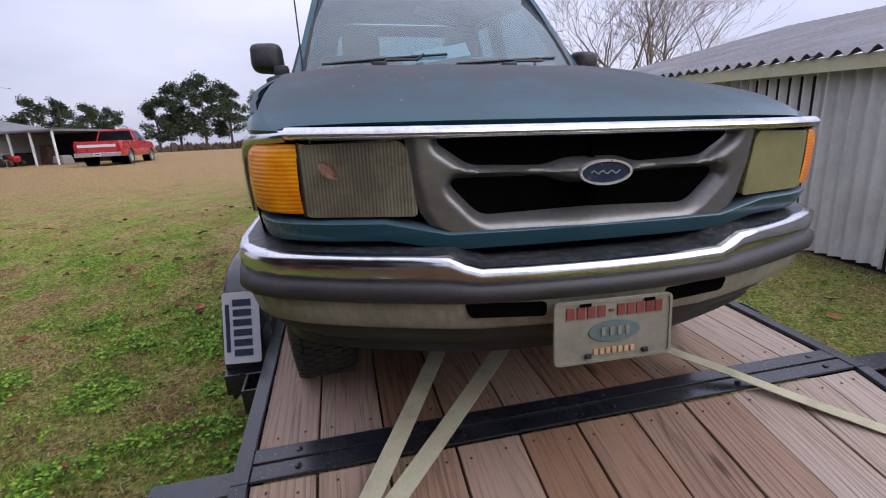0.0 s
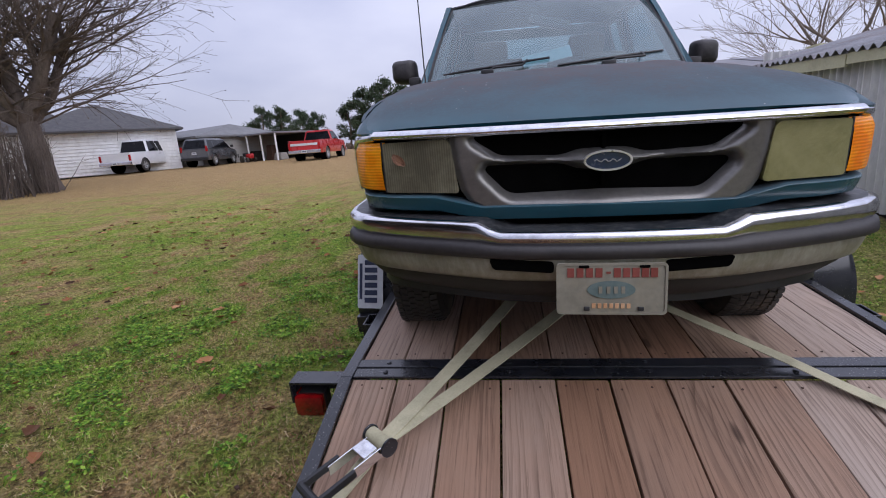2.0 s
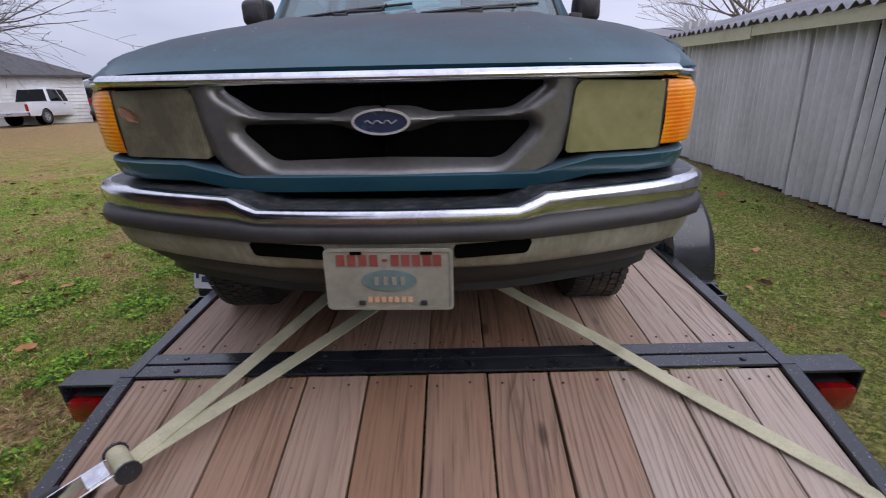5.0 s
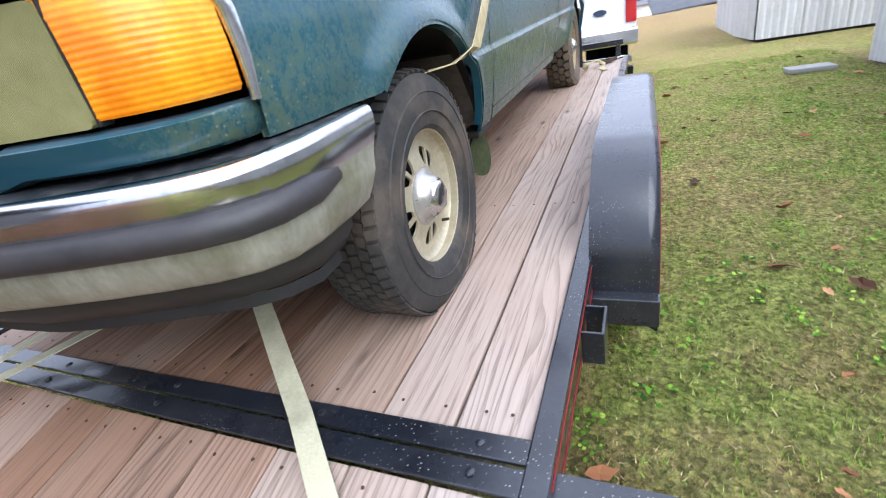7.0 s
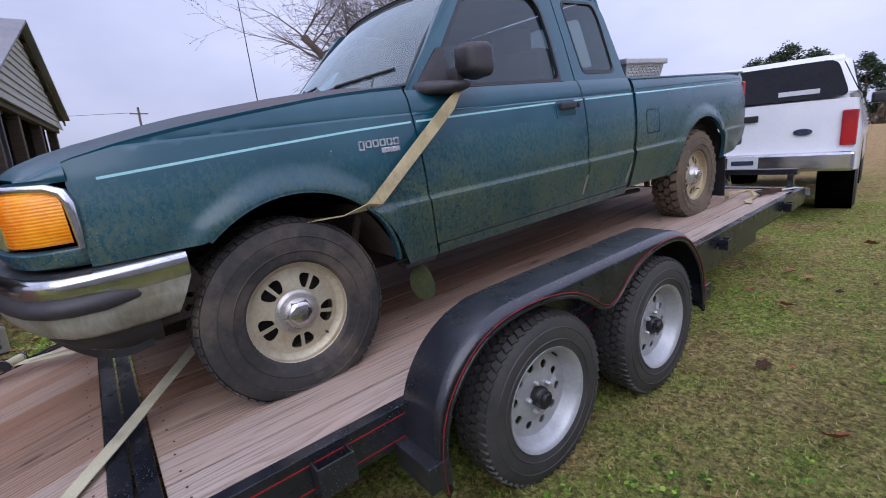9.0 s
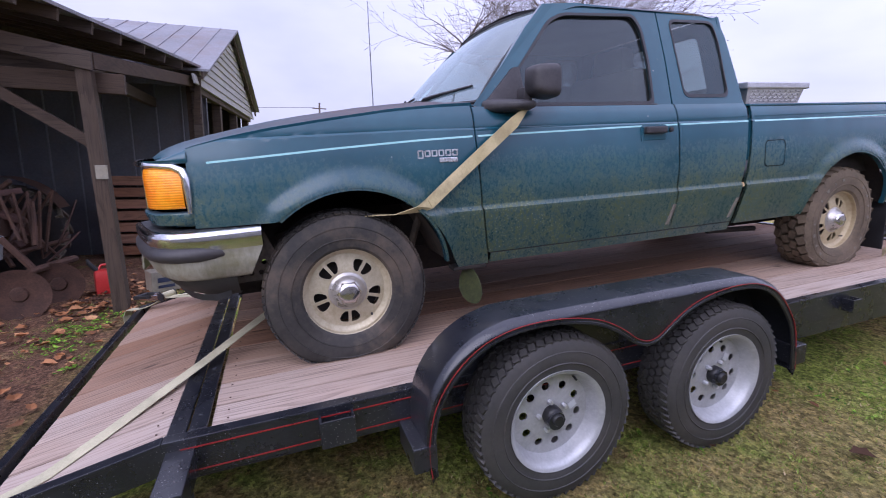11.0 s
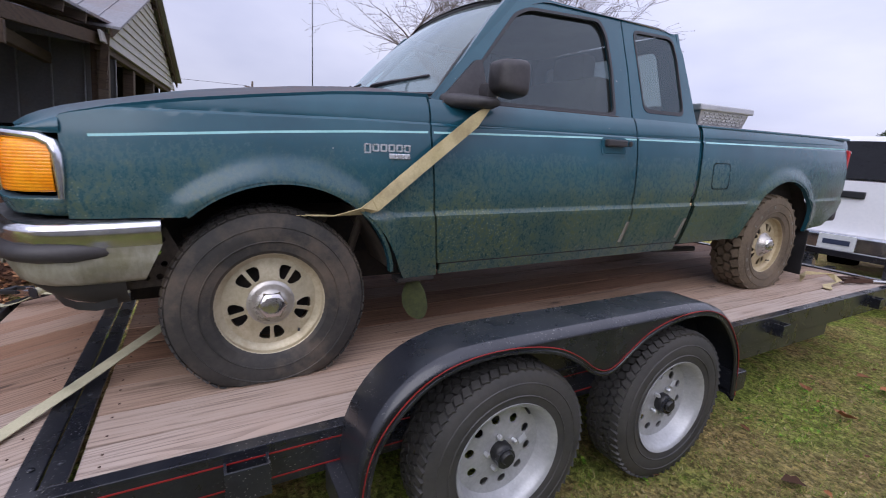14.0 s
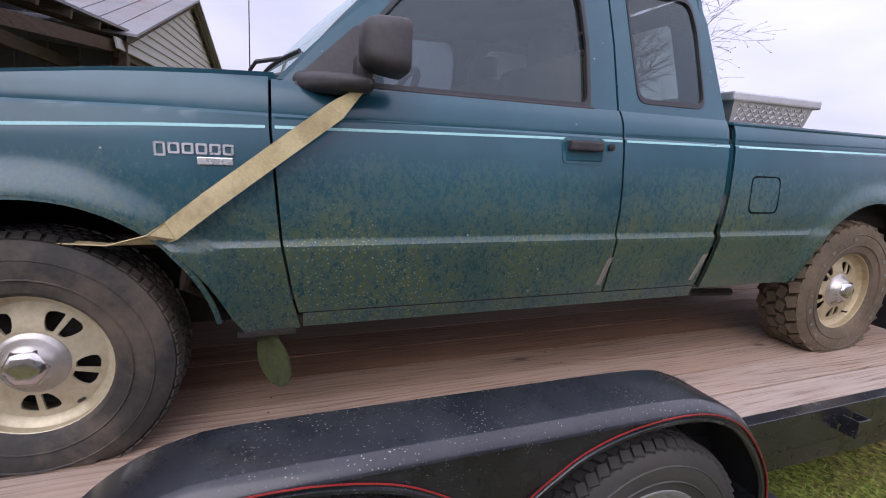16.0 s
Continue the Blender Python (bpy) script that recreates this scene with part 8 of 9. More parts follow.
    rows = [[(-0.98 + (0.13 - 0.05 * i / 5) * math.cos(a) * (1 + 0.3 * noise.noise((i, 3 * a, 0))), -0.72 + 0.16 * math.sin(a) * (1 - 0.1 * i), tz + 0.02 + 0.05 * i + 0.03 * noise.noise((a, i * 2.0, 5))) for a in [2 * math.pi * k / 18 for k in range(18)]] for i in range(6)]
    part("bag", MB().grid(rows, close_u=True), WHITEPL, bag)
    box = thing("seed_box", "white printed cardboard box with faded bars", "box", Matrix.Translation((-1.42, 1.04, ground_z(-1.4, 1.04) + 0.02)) @ Matrix.Rotation(radians(28), 4, "Z"))
    part("box_body", MB().bbox((0, 0, 0.11), (0.22, 0.27, 0.22), 0.01), PLATE_W, box)
    part("box_bars", MB().box((0.113, 0.0, 0.13), (0.003, 0.16, 0.05)).box((0.113, 0.0, 0.06), (0.003, 0.16, 0.03)), INK_B, box)
    part("box_bars", MB().box((0.114, 0.03, 0.175), (0.003, 0.12, 0.02)), INK_R, box)
    # pallets leaning on the barn wall
    for k in range(2):
        pl = thing("wooden_pallet", "reddish-brown slatted wooden pallet leaning on the wall", "pallet", Matrix.Translation((-3.62 + 0.14 * k, 0.45 + 0.03 * k, ground_z(-3.6, 0.5))) @ Matrix.Rotation(radians(-7), 4, "Y"), "pallets by the wall")
        for j in range(7):
            part("slat", MB().bbox((0.03, 0.0, 0.09 + 0.165 * j), (0.022, 1.05, 0.125), 0.003), PALLETW, pl)
        for y in (-0.48, 0, 0.48):
            part("stringer", MB().bbox((-0.03, y, 0.58), (0.09, 0.045, 1.15), 0.004), PALLETW, pl)
    # lumber pile
    lp = thing("lumber_pile", "stack of grey weathered boards on the ground", "lumber")
    random.seed(4)
    for k in range(14):
        m = Matrix.Translation((-0.75 - 0.07 * (k % 4), -1.35, tz + 0.05 + 0.045 * (k // 3))) @ Matrix.Rotation(radians(random.uniform(-9, 9)), 4, "Z")
        part("board", MB().bbox((0, 0, 0), (0.10, 1.5, 0.03), 0.003, m), LUMBER, lp)
    # rubble and leaf litter at the post's foot
    rub = MB()
    random.seed(6)
    for k in range(40):
        x, y = random.gauss(-1.15, 0.35), random.gauss(0.65, 0.38)
        s = random.uniform(0.015, 0.045)
        rub.bbox((0, 0, 0), (s * 1.6, s, s * 0.6), 0.006, Matrix.Translation((x, y, ground_z(x, y) + s * 0.2)) @ Matrix.Rotation(random.uniform(0, 6), 4, "Z") @ Matrix.Rotation(random.uniform(-0.3, 0.3), 4, "X"))
    r = part("rubble", rub, RUST, None)
    tagged(r, "broken bits of brick and brown litter round the shed post", "rubble", kind="stuff")


build_yard()

# ---- parked vehicles ----


def vehicle(name, label, paint, m, L, W, belt, roof_z, cab, wheels, R, kind="pickup", two_tone=None, shell=False, plate=True):
    """A road vehicle, tail at y = 0 and nose at y = L. cab: (rear foot, rear top, front top, front foot) along y."""
    v = thing(name, label, "suv" if kind == "suv" else "truck", m)
    hw = W / 2
    floor = (0.56 if shell else 0.42) if kind == "pickup" else 0.34

    def wid(y, z):
        w = hw - 0.05 * max(0, (z - belt * 0.75)) / 0.3 - 0.06 * max(0, 0.55 - z) / 0.3
        if y > L - 0.7:
            w -= 0.16 * ((y - L + 0.7) / 0.7) ** 2
        if y < 0.25:
            w -= 0.05 * ((0.25 - y) / 0.25) ** 2
        return w

    def top(y):
        if kind == "suv":
            return lerp(y, [0, cab[3], L - 0.25, L], [belt, belt, belt - 0.16, belt - 0.34])
        return lerp(y, [0, cab[3], L - 0.3, L], [belt, belt + 0.02, belt - 0.06, belt - 0.22])

    def low(y):
        lo = floor
        for wy in wheels:
            r = R + 0.07
            if abs(y - wy) < r:
                lo = max(lo, R + math.sqrt(r * r - (y - wy) ** 2) - 0.01)
        return lo
    n = 72
    for sgn in (-1, 1):
        rows = []
        for i in range(n + 1):
            y = L * i / n
            a, b = low(y), top(y)
            rows.append([(sgn * wid(y, a + (b - a) * k / 9), y, a + (b - a) * k / 9) for k in range(10)])
        part("side", MB().grid(rows), paint, v, smooth=True)
    nose = [[(wid(L, z) * (-1 + k / 5), L + 0.06 * (1 - (abs(-1 + k / 5)) ** 3), z) for k in range(11)] for z in [floor + (top(L) - floor) * j / 5 for j in range(6)]]
    part("nose", MB().grid(nose), paint, v, smooth=True)
    tailr = [[(wid(0, z) * (-1 + k / 5), -0.03 * (1 - abs(-1 + k / 5) ** 3), z) for k in range(11)] for z in [floor + 0.15 + (belt - floor - 0.15) * j / 5 for j in range(6)]]
    tg = part("tailgate", MB().grid(tailr), paint, v, smooth=True)
    hoodr = [[(wid(y, top(y)) * (-1 + k / 5), y, top(y) + 0.05 * (1 - abs(-1 + k / 5) ** 2.5)) for k in range(11)] for y in [cab[3] - 0.3 + (L - cab[3] + 0.3) * j / 8 for j in range(9)]]
    part("hood", MB().grid(hoodr), paint, v, smooth=True)
    part("underbody", MB().box((0, L / 2, floor + 0.12), (W - 0.34, L - 0.2, 0.2)), BLACK, v)
    if kind == "pickup" and not shell:
        part("bed_floor", MB().box((0, cab[0] / 2, belt - 0.42), (W - 0.2, cab[0], 0.04)), BLACK, v)
        part("bed_front", MB().box((0, cab[0] - 0.03, belt - 0.2), (W - 0.16, 0.04, 0.42)), paint, v)
        for sgn in (-1, 1):
            part("bed_rail", MB().bbox((sgn * (hw - 0.09), cab[0] / 2, belt), (0.09, cab[0], 0.03), 0.01), paint, v)
    # cab
    def box_cab(y0, y1, y2, y3, zb, zt, wb, wt, nm="cab"):
        lo = [(-wb, y0, zb), (wb, y0, zb), (wb, y3, zb), (-wb, y3, zb)]
        hi = [(-wt, y1, zt), (wt, y1, zt), (wt, y2, zt), (-wt, y2, zt)]
        bm = bmesh.new()
        vs = [bm.verts.new(p) for p in lo + hi]
        for q in ((3, 2, 1, 0), (4, 5, 6, 7), (0, 1, 5, 4), (1, 2, 6, 5), (2, 3, 7, 6), (3, 0, 4, 7)):
            bm.faces.new([vs[i] for i in q])
        bmesh.ops.bevel(bm, geom=bm.edges[:], offset=0.06, segments=3, affect="EDGES")
        bm.verts.index_update()
        mb = MB().add([tuple(x.co) for x in bm.verts], [[x.index for x in f.verts] for f in bm.faces])
        bm.free()
        return part(nm, mb, paint, v, smooth=True)
    wt = hw - 0.24
    c = box_cab(*cab, belt - 0.03, roof_z, hw - 0.06, wt)
    y0, y1, y2, y3 = cab
    zb, zt = belt + 0.06, roof_z - 0.10
    f = lambda z: (z - belt) / (roof_z - belt)
    for sgn in (-1, 1):
        wx = lambda z: (hw - 0.06) + (wt - hw + 0.06) * f(z) + 0.006
        spans = [(0.06, 0.50), (0.53, 0.95)] if kind == "pickup" else [(0.05, 0.27), (0.30, 0.58), (0.61, 0.94)]
        for a, b in spans:
            ya = lambda z, k: (y0 + (y1 - y0) * f(z)) * (1 - k) + (y3 + (y2 - y3) * f(z)) * k
            q = [(sgn * wx(z), ya(z, k), z) for z, k in ((zb, a), (zb, b), (zt, b), (zt, a))]
            part("side_window", MB().add(q + [(x - sgn * 0.02, y, z) for x, y, z in q], [(0, 1, 2, 3), (7, 6, 5, 4), (0, 1, 5, 4), (1, 2, 6, 5), (2, 3, 7, 6), (3, 0, 4, 7)]), GLASS_D, c, "dark tinted glass")
    for (ya, yb, sg, nm) in ((y0, y1, -1, "rear_window"), (y3, y2, 1, "windshield")):
        q = []
        for z, sx in ((zb, -1), (zb, 1), (zt, 1), (zt, -1)):
            yy = ya + (yb - ya) * f(z) + sg * 0.006
            q.append((sx * ((hw - 0.06) + (wt - hw + 0.06) * f(z) - 0.10), yy, z))
        part(nm, MB().add(q + [(x, y - sg * 0.02, z) for x, y, z in q], [(0, 1, 2, 3), (7, 6, 5, 4), (0, 1, 5, 4), (1, 2, 6, 5), (2, 3, 7, 6), (3, 0, 4, 7)]), GLASS_D, c, "dark tinted glass")
    # bumpers, lamps, mirrors, plate, wheels
    bmat = CHROME if kind == "pickup" else BLACK
    part("rear_bumper", MB().bbox((0, -0.06, floor + 0.10), (W - 0.06, 0.16, 0.20), 0.03), bmat, v)
    part("front_bumper", MB().bbox((0, L + 0.03, floor + 0.12), (W - 0.1, 0.16, 0.24), 0.04), bmat, v)
    for sgn in (-1, 1):
        lamp = (0.13, 0.05, 0.36) if kind == "pickup" else (0.12, 0.10, 0.34)
        part("tail_lamp", MB().bbox((sgn * (hw - 0.10), -0.012 if kind == "pickup" else 0.02, belt - (0.30 if kind == "pickup" else -0.02)), lamp, 0.015), RED, v, "red tail lamp")
        part("headlamp", MB().bbox((sgn * (hw - 0.25), L + 0.0, top(L) - 0.12), (0.3, 0.08, 0.16), 0.02), PLATE_N, v)
        part("door_mirror", MB().bbox((sgn * (hw + 0.10), y3 - 0.28, belt + 0.14), (0.2, 0.10, 0.18), 0.04), BLACK, v)
        part("door_handle", MB().bbox((sgn * (hw - 0.015), (y0 + y3) / 2, belt - 0.10), (0.03, 0.16, 0.03), 0.008), BLACK, v)
        part("side_moulding", MB().bbox((sgn * (hw - 0.012), (wheels[0] + wheels[1]) / 2, 0.66), (0.02, wheels[1] - wheels[0] - 2 * R - 0.2, 0.05), 0.008), BLACK if two_tone is None else two_tone, v)
        for wy in wheels:
            w = holder("wheel", v, Matrix.Translation((sgn * (hw - 0.13), wy, R)) @ Matrix.Rotation(0 if sgn > 0 else math.pi, 4, "Z"))
            part("tyre", MB().lathe([(R * 0.62, -0.11), (R * 0.9, -0.12), (R, -0.09), (R, 0.09), (R * 0.9, 0.12), (R * 0.62, 0.11)], 36), TYRE_TR, w, smooth=True)
            rimm = MB().lathe([(R * 0.64, 0.10), (R * 0.60, 0.105), (R * 0.55, 0.06), (R * 0.2, 0.075), (0.0, 0.08)], 30, close=False)
            part("rim", rimm, RIM_TR, w, smooth=True)
            for k in range(5):
                part("rim_gap", MB().bbox((0.078, R * 0.42, 0), (0.012, R * 0.2, R * 0.17), 0.004, Matrix.Rotation(radians(72 * k), 4, "X")), BLACK, w)
            part("wheel_well", MB().lathe([(R + 0.06, 0.10), (R + 0.06, -0.25), (0.0, -0.25)], 24, close=False), DARK, w)
    if plate:
        p = part("number_plate", MB().bbox((0, -0.15 if kind == "pickup" else -0.05, floor + 0.11 if kind == "pickup" else belt - 0.25), (0.30, 0.012, 0.15), 0.004), PLATE_N, v)
        part("plate_bars", MB().box((0, -0.158 if kind == "pickup" else -0.058, floor + 0.11 if kind == "pickup" else belt - 0.25), (0.22, 0.004, 0.05)), INK_B, p)
    return v


def place_vehicle(x, y, heading, z=None):
    return Matrix.Translation((x, y, ground_z(x, y) if z is None else z)) @ Matrix.Rotation(radians(heading), 4, "Z")


vehicle("white_pickup", "white crew-cab pickup parked on the grass by the house", WHITEP, place_vehicle(-22.0, 25.1, 8, 0.88), 5.6, 1.98, 1.14, 1.94, (1.75, 1.95, 3.55, 4.15), (1.25, 4.55), 0.38)
vehicle("grey_suv", "dark grey compact sport utility car parked beside the white pickup", GREYP, place_vehicle(-18.6, 27.6, 8, 0.90), 4.5, 1.82, 1.04, 1.72, (0.05, 0.35, 2.75, 3.55), (0.85, 3.55), 0.35, kind="suv")
red = vehicle("red_pickup", "bright red regular-cab pickup with a white tailgate panel", REDP, place_vehicle(-10.4, 25.9, 3, 0.78), 5.3, 1.98, 1.15, 1.78, (2.35, 2.5, 3.2, 3.85), (1.2, 4.3), 0.37, two_tone=WHITEPL)
part("tailgate_panel", MB().bbox((0, -0.045, 0.93), (1.6, 0.02, 0.13), 0.006), WHITEPL, red, "white tailgate panel")

tow = vehicle("tow_pickup", "white full-size pickup with a bed cap, hitched to the trailer", WHITEP, place_vehicle(1.66, 8.15, 9, 0.28), 5.7, 2.00, 1.30, 1.98, (2.0, 2.1, 3.75, 4.45), (1.30, 4.7), 0.42, shell=True)


def build_cap():
    hw = 0.97
    lo = [(-hw, 0.0, 1.29), (hw, 0.0, 1.29), (hw, 2.02, 1.29), (-hw, 2.02, 1.29)]
    hi = [(-hw + 0.22, 0.22, 1.78), (hw - 0.22, 0.22, 1.78), (hw - 0.22, 2.02, 1.80), (-hw + 0.22, 2.02, 1.80)]
    bm = bmesh.new()
    vs = [bm.verts.new(p) for p in lo + hi]
    for q in ((3, 2, 1, 0), (4, 5, 6, 7), (0, 1, 5, 4), (1, 2, 6, 5), (2, 3, 7, 6), (3, 0, 4, 7)):
        bm.faces.new([vs[i] for i in q])
    bmesh.ops.bevel(bm, geom=bm.edges[:], offset=0.09, segments=4, affect="EDGES")
    bm.verts.index_update()
    mb = MB().add([tuple(x.co) for x in bm.verts], [[x.index for x in f.verts] for f in bm.faces])
    bm.free()
    cap = part("bed_cap", mb, WHITEP, tow, "white fibreglass bed cap", smooth=True)
    q = rounded([(-0.88, 1.325), (0.88, 1.325), (0.745, 1.715), (-0.745, 1.715)], 0.09)
    part("cap_window", holed(q, [], 0.02, lambda p, z, d: (p, -0.014 + 0.45 * (z - 1.29) + d, z)), GLASS_D, cap, "dark lift-up rear window")
    for sgn in (-1, 1):
        q = rounded([(0.20, 1.38), (1.92, 1.38), (1.92, 1.70), (0.34, 1.70)], 0.05)
        part("cap_side_window", holed(q, [], 0.02, lambda p, z, d: (sgn * (hw + 0.010 - 0.445 * (z - 1.29) - d), p, z)), GLASS_D, cap, "dark side window")
    part("window_sticker", MB().box((0.45, 0.022, 1.40), (0.36, 0.004, 0.05)), PLATE_N, cap, "white sticker bars")
    part("window_sticker", MB().box((0, 0, 0), (0.26, 0.004, 0.16), Matrix.Translation((-0.25, 0.080, 1.52)) @ Matrix.Rotation(radians(-24), 4, "X")), PLATE_N, cap, "white sticker shape")
    part("tailgate_handle", MB().bbox((0.0, -0.045, 1.16), (0.22, 0.03, 0.07), 0.012), BLACK, tow)
    part("tailgate_emblem", holed(circle(0.52, 0.98, 0.085, 24, 0.035), [], 0.012, lambda p, z, d: (p, -0.045 + d, z)), EMBLEM, tow, "dark oval emblem")
    part("hitch_bar", MB().bbox((0, -0.25, 0.38), (0.07, 0.4, 0.07), 0.01), STEEL, tow)


build_cap()

# ---- houses and sheds far off ----


def hip_house(name, label, cx, cy, yaw, w, d, h, rise, wallm, roofm, ridge=0.4, cat="house", boards=True):
    t = thing(name, label, cat, Matrix.Translation((cx, cy, ground_z(cx, cy) - 0.05)) @ Matrix.Rotation(radians(yaw), 4, "Z"))
    part("wall", MB().box((0, 0, h / 2), (w, d, h)), wallm, t)
    if boards:
        for k in range(int(h / 0.20)):
            z = 0.12 + 0.20 * k
            part("siding_board", MB().bbox((0, -d / 2 - 0.012, z), (w + 0.03, 0.03, 0.19), 0.006, Matrix.Translation((0, -d / 2, z)) @ Matrix.Rotation(radians(-11), 4, "X") @ Matrix.Translation((0, d / 2, -z))), wallm, t)
            part("siding_board", MB().bbox((w / 2 + 0.012, 0, z), (0.03, d + 0.03, 0.19), 0.006, Matrix.Translation((w / 2, 0, z)) @ Matrix.Rotation(radians(-11), 4, "Y") @ Matrix.Translation((-w / 2, 0, -z))), wallm, t)
    o = 0.45
    a = [(-w / 2 - o, -d / 2 - o, h), (w / 2 + o, -d / 2 - o, h), (w / 2 + o, d / 2 + o, h), (-w / 2 - o, d / 2 + o, h)]
    r = [(-w * ridge, 0, h + rise), (w * ridge * 0.6, 0, h + rise)]
    lowr = [(x, y, z - 0.12) for x, y, z in a]
    part("roof", MB().add(a + r + lowr, [(0, 1, 5, 4), (1, 2, 5), (2, 3, 4, 5), (3, 0, 4), (6, 7, 1, 0), (7, 8, 2, 1), (8, 9, 3, 2), (9, 6, 0, 3), (9, 8, 7, 6)]), roofm, t)
    return t


house = hip_house("white_house", "white clapboard house with a dark shingle roof", -28.6, 31.0, -43, 13.5, 8.0, 2.7, 1.9, SIDING, SHINGLE, 0.42)
for x, wd in ((3.2, 0.9), (4.9, 0.9)):
    w = part("window", MB().bbox((x, -4.06, 1.55), (wd, 0.06, 1.1), 0.01), SIDING, house)
    part("pane", MB().box((x, -4.095, 1.55), (wd - 0.16, 0.02, 0.94)), GLASS_D, w)
wing = hip_house("house_wing", "white clapboard wing with a gabled dark roof", -29.6, 26.4, -43, 6.0, 7.0, 2.9, 2.0, SIDING, SHINGLE, 0.35)
gar = hip_house("grey_outbuilding", "grey outbuilding with a low tin roof", -22.0, 34.5, -28, 8.5, 6.0, 2.0, 0.85, CLAP, ROOFG, 0.62, "outbuilding")
car = thing("carport", "open flat-roofed carport with junk beneath", "carport", Matrix.Translation((-15.9, 33.0, 0.86)) @ Matrix.Rotation(radians(-25), 4, "Z") @ Matrix.Diagonal((0.66, 0.8, 0.86, 1)))
part("roof", MB().bbox((0, 0, 2.2), (7.5, 4.5, 0.14), 0.02), ROOFM, car)
for x in (-3.6, -1.2, 1.2, 3.6):
    part("post", MB().bbox((x, -2.1, 1.08), (0.12, 0.12, 2.16), 0.01), SIDING, car)
part("back_wall", MB().box((0, 2.1, 1.08), (7.4, 0.1, 2.16)), UNDER, car)
for x, y, sx, sz, mt, nm, lb in ((-2.1, -0.8, 1.5, 0.9, UNDER, "stacked_crates", "dark stacked crates under the carport"), (0.3, -0.5, 1.1, 1.3, RUST, "rusty_drum_stack", "rusty drums under the carport"), (2.3, -0.9, 1.3, 0.6, LUMBER, "board_stack", "pale boards under the carport")):
    jb = thing(nm, lb, "junk", car.matrix_basis @ Matrix.Translation((x, y, 0)))
    part("heap", MB().bbox((0, 0, sz / 2), (sx, 0.9, sz), 0.12, None, 0.8), mt, jb)
atv = thing("garden_tractor", "small red garden tractor under the carport", "mower", car.matrix_basis @ Matrix.Translation((-0.6, -2.6, 0)))
part("mower_hood", MB().bbox((0.35, 0, 0.5), (0.7, 0.5, 0.4), 0.1), REDP, atv, smooth=True)
part("mower_seat", MB().bbox((-0.35, 0, 0.62), (0.4, 0.45, 0.3), 0.08), BLACK, atv, smooth=True)
for x, r in ((-0.4, 0.28), (0.5, 0.2)):
    for y in (-0.4, 0.4):
        part("mower_wheel", MB().tube([(x, y - 0.09, r), (x, y + 0.09, r)], r, 16), TYRE, atv)
low = hip_house("far_barn", "long low white building beyond the field", 2.0, 88.0, 4, 9.0, 6.0, 1.7, 0.7, SIDING, ROOFM, 0.45, "building", False)
ruin = thing("fallen_shed", "collapsed grey tin shed at the field's edge", "shed", Matrix.Translation((7.5, 56.0, 1.0)) @ Matrix.Rotation(radians(8), 4, "Z"))
part("roof", MB().add([(-4, 0, 0.2), (5, 0, 0.5), (5, 3, 2.2), (-4, 3, 1.7), (-4, 0, 0.05), (5, 0, 0.35), (5, 3, 2.05), (-4, 3, 1.55)], [(0, 1, 2, 3), (7, 6, 5, 4), (0, 1, 5, 4), (1, 2, 6, 5), (2, 3, 7, 6), (3, 0, 4, 7)]), WALLM, ruin)
pole = thing("utility_pole", "distant wooden utility pole with a crossarm", "pole", Matrix.Translation((-58.0, 8.0, 0)))
part("shaft", MB().tube([(0, 0, -0.5), (0, 0, 8.6)], [0.16, 0.11], 8), BARK, pole)
part("crossarm", MB().bbox((0, 0, 7.9), (0.12, 1.7, 0.12), 0.02), BARK, pole)
part("wire", MB().tube([(0, -0.6, 8.0), (-4, -20, 7.3), (-8, -42, 8.0)], 0.02, 4), BLACK, pole)

# ---- trees ----


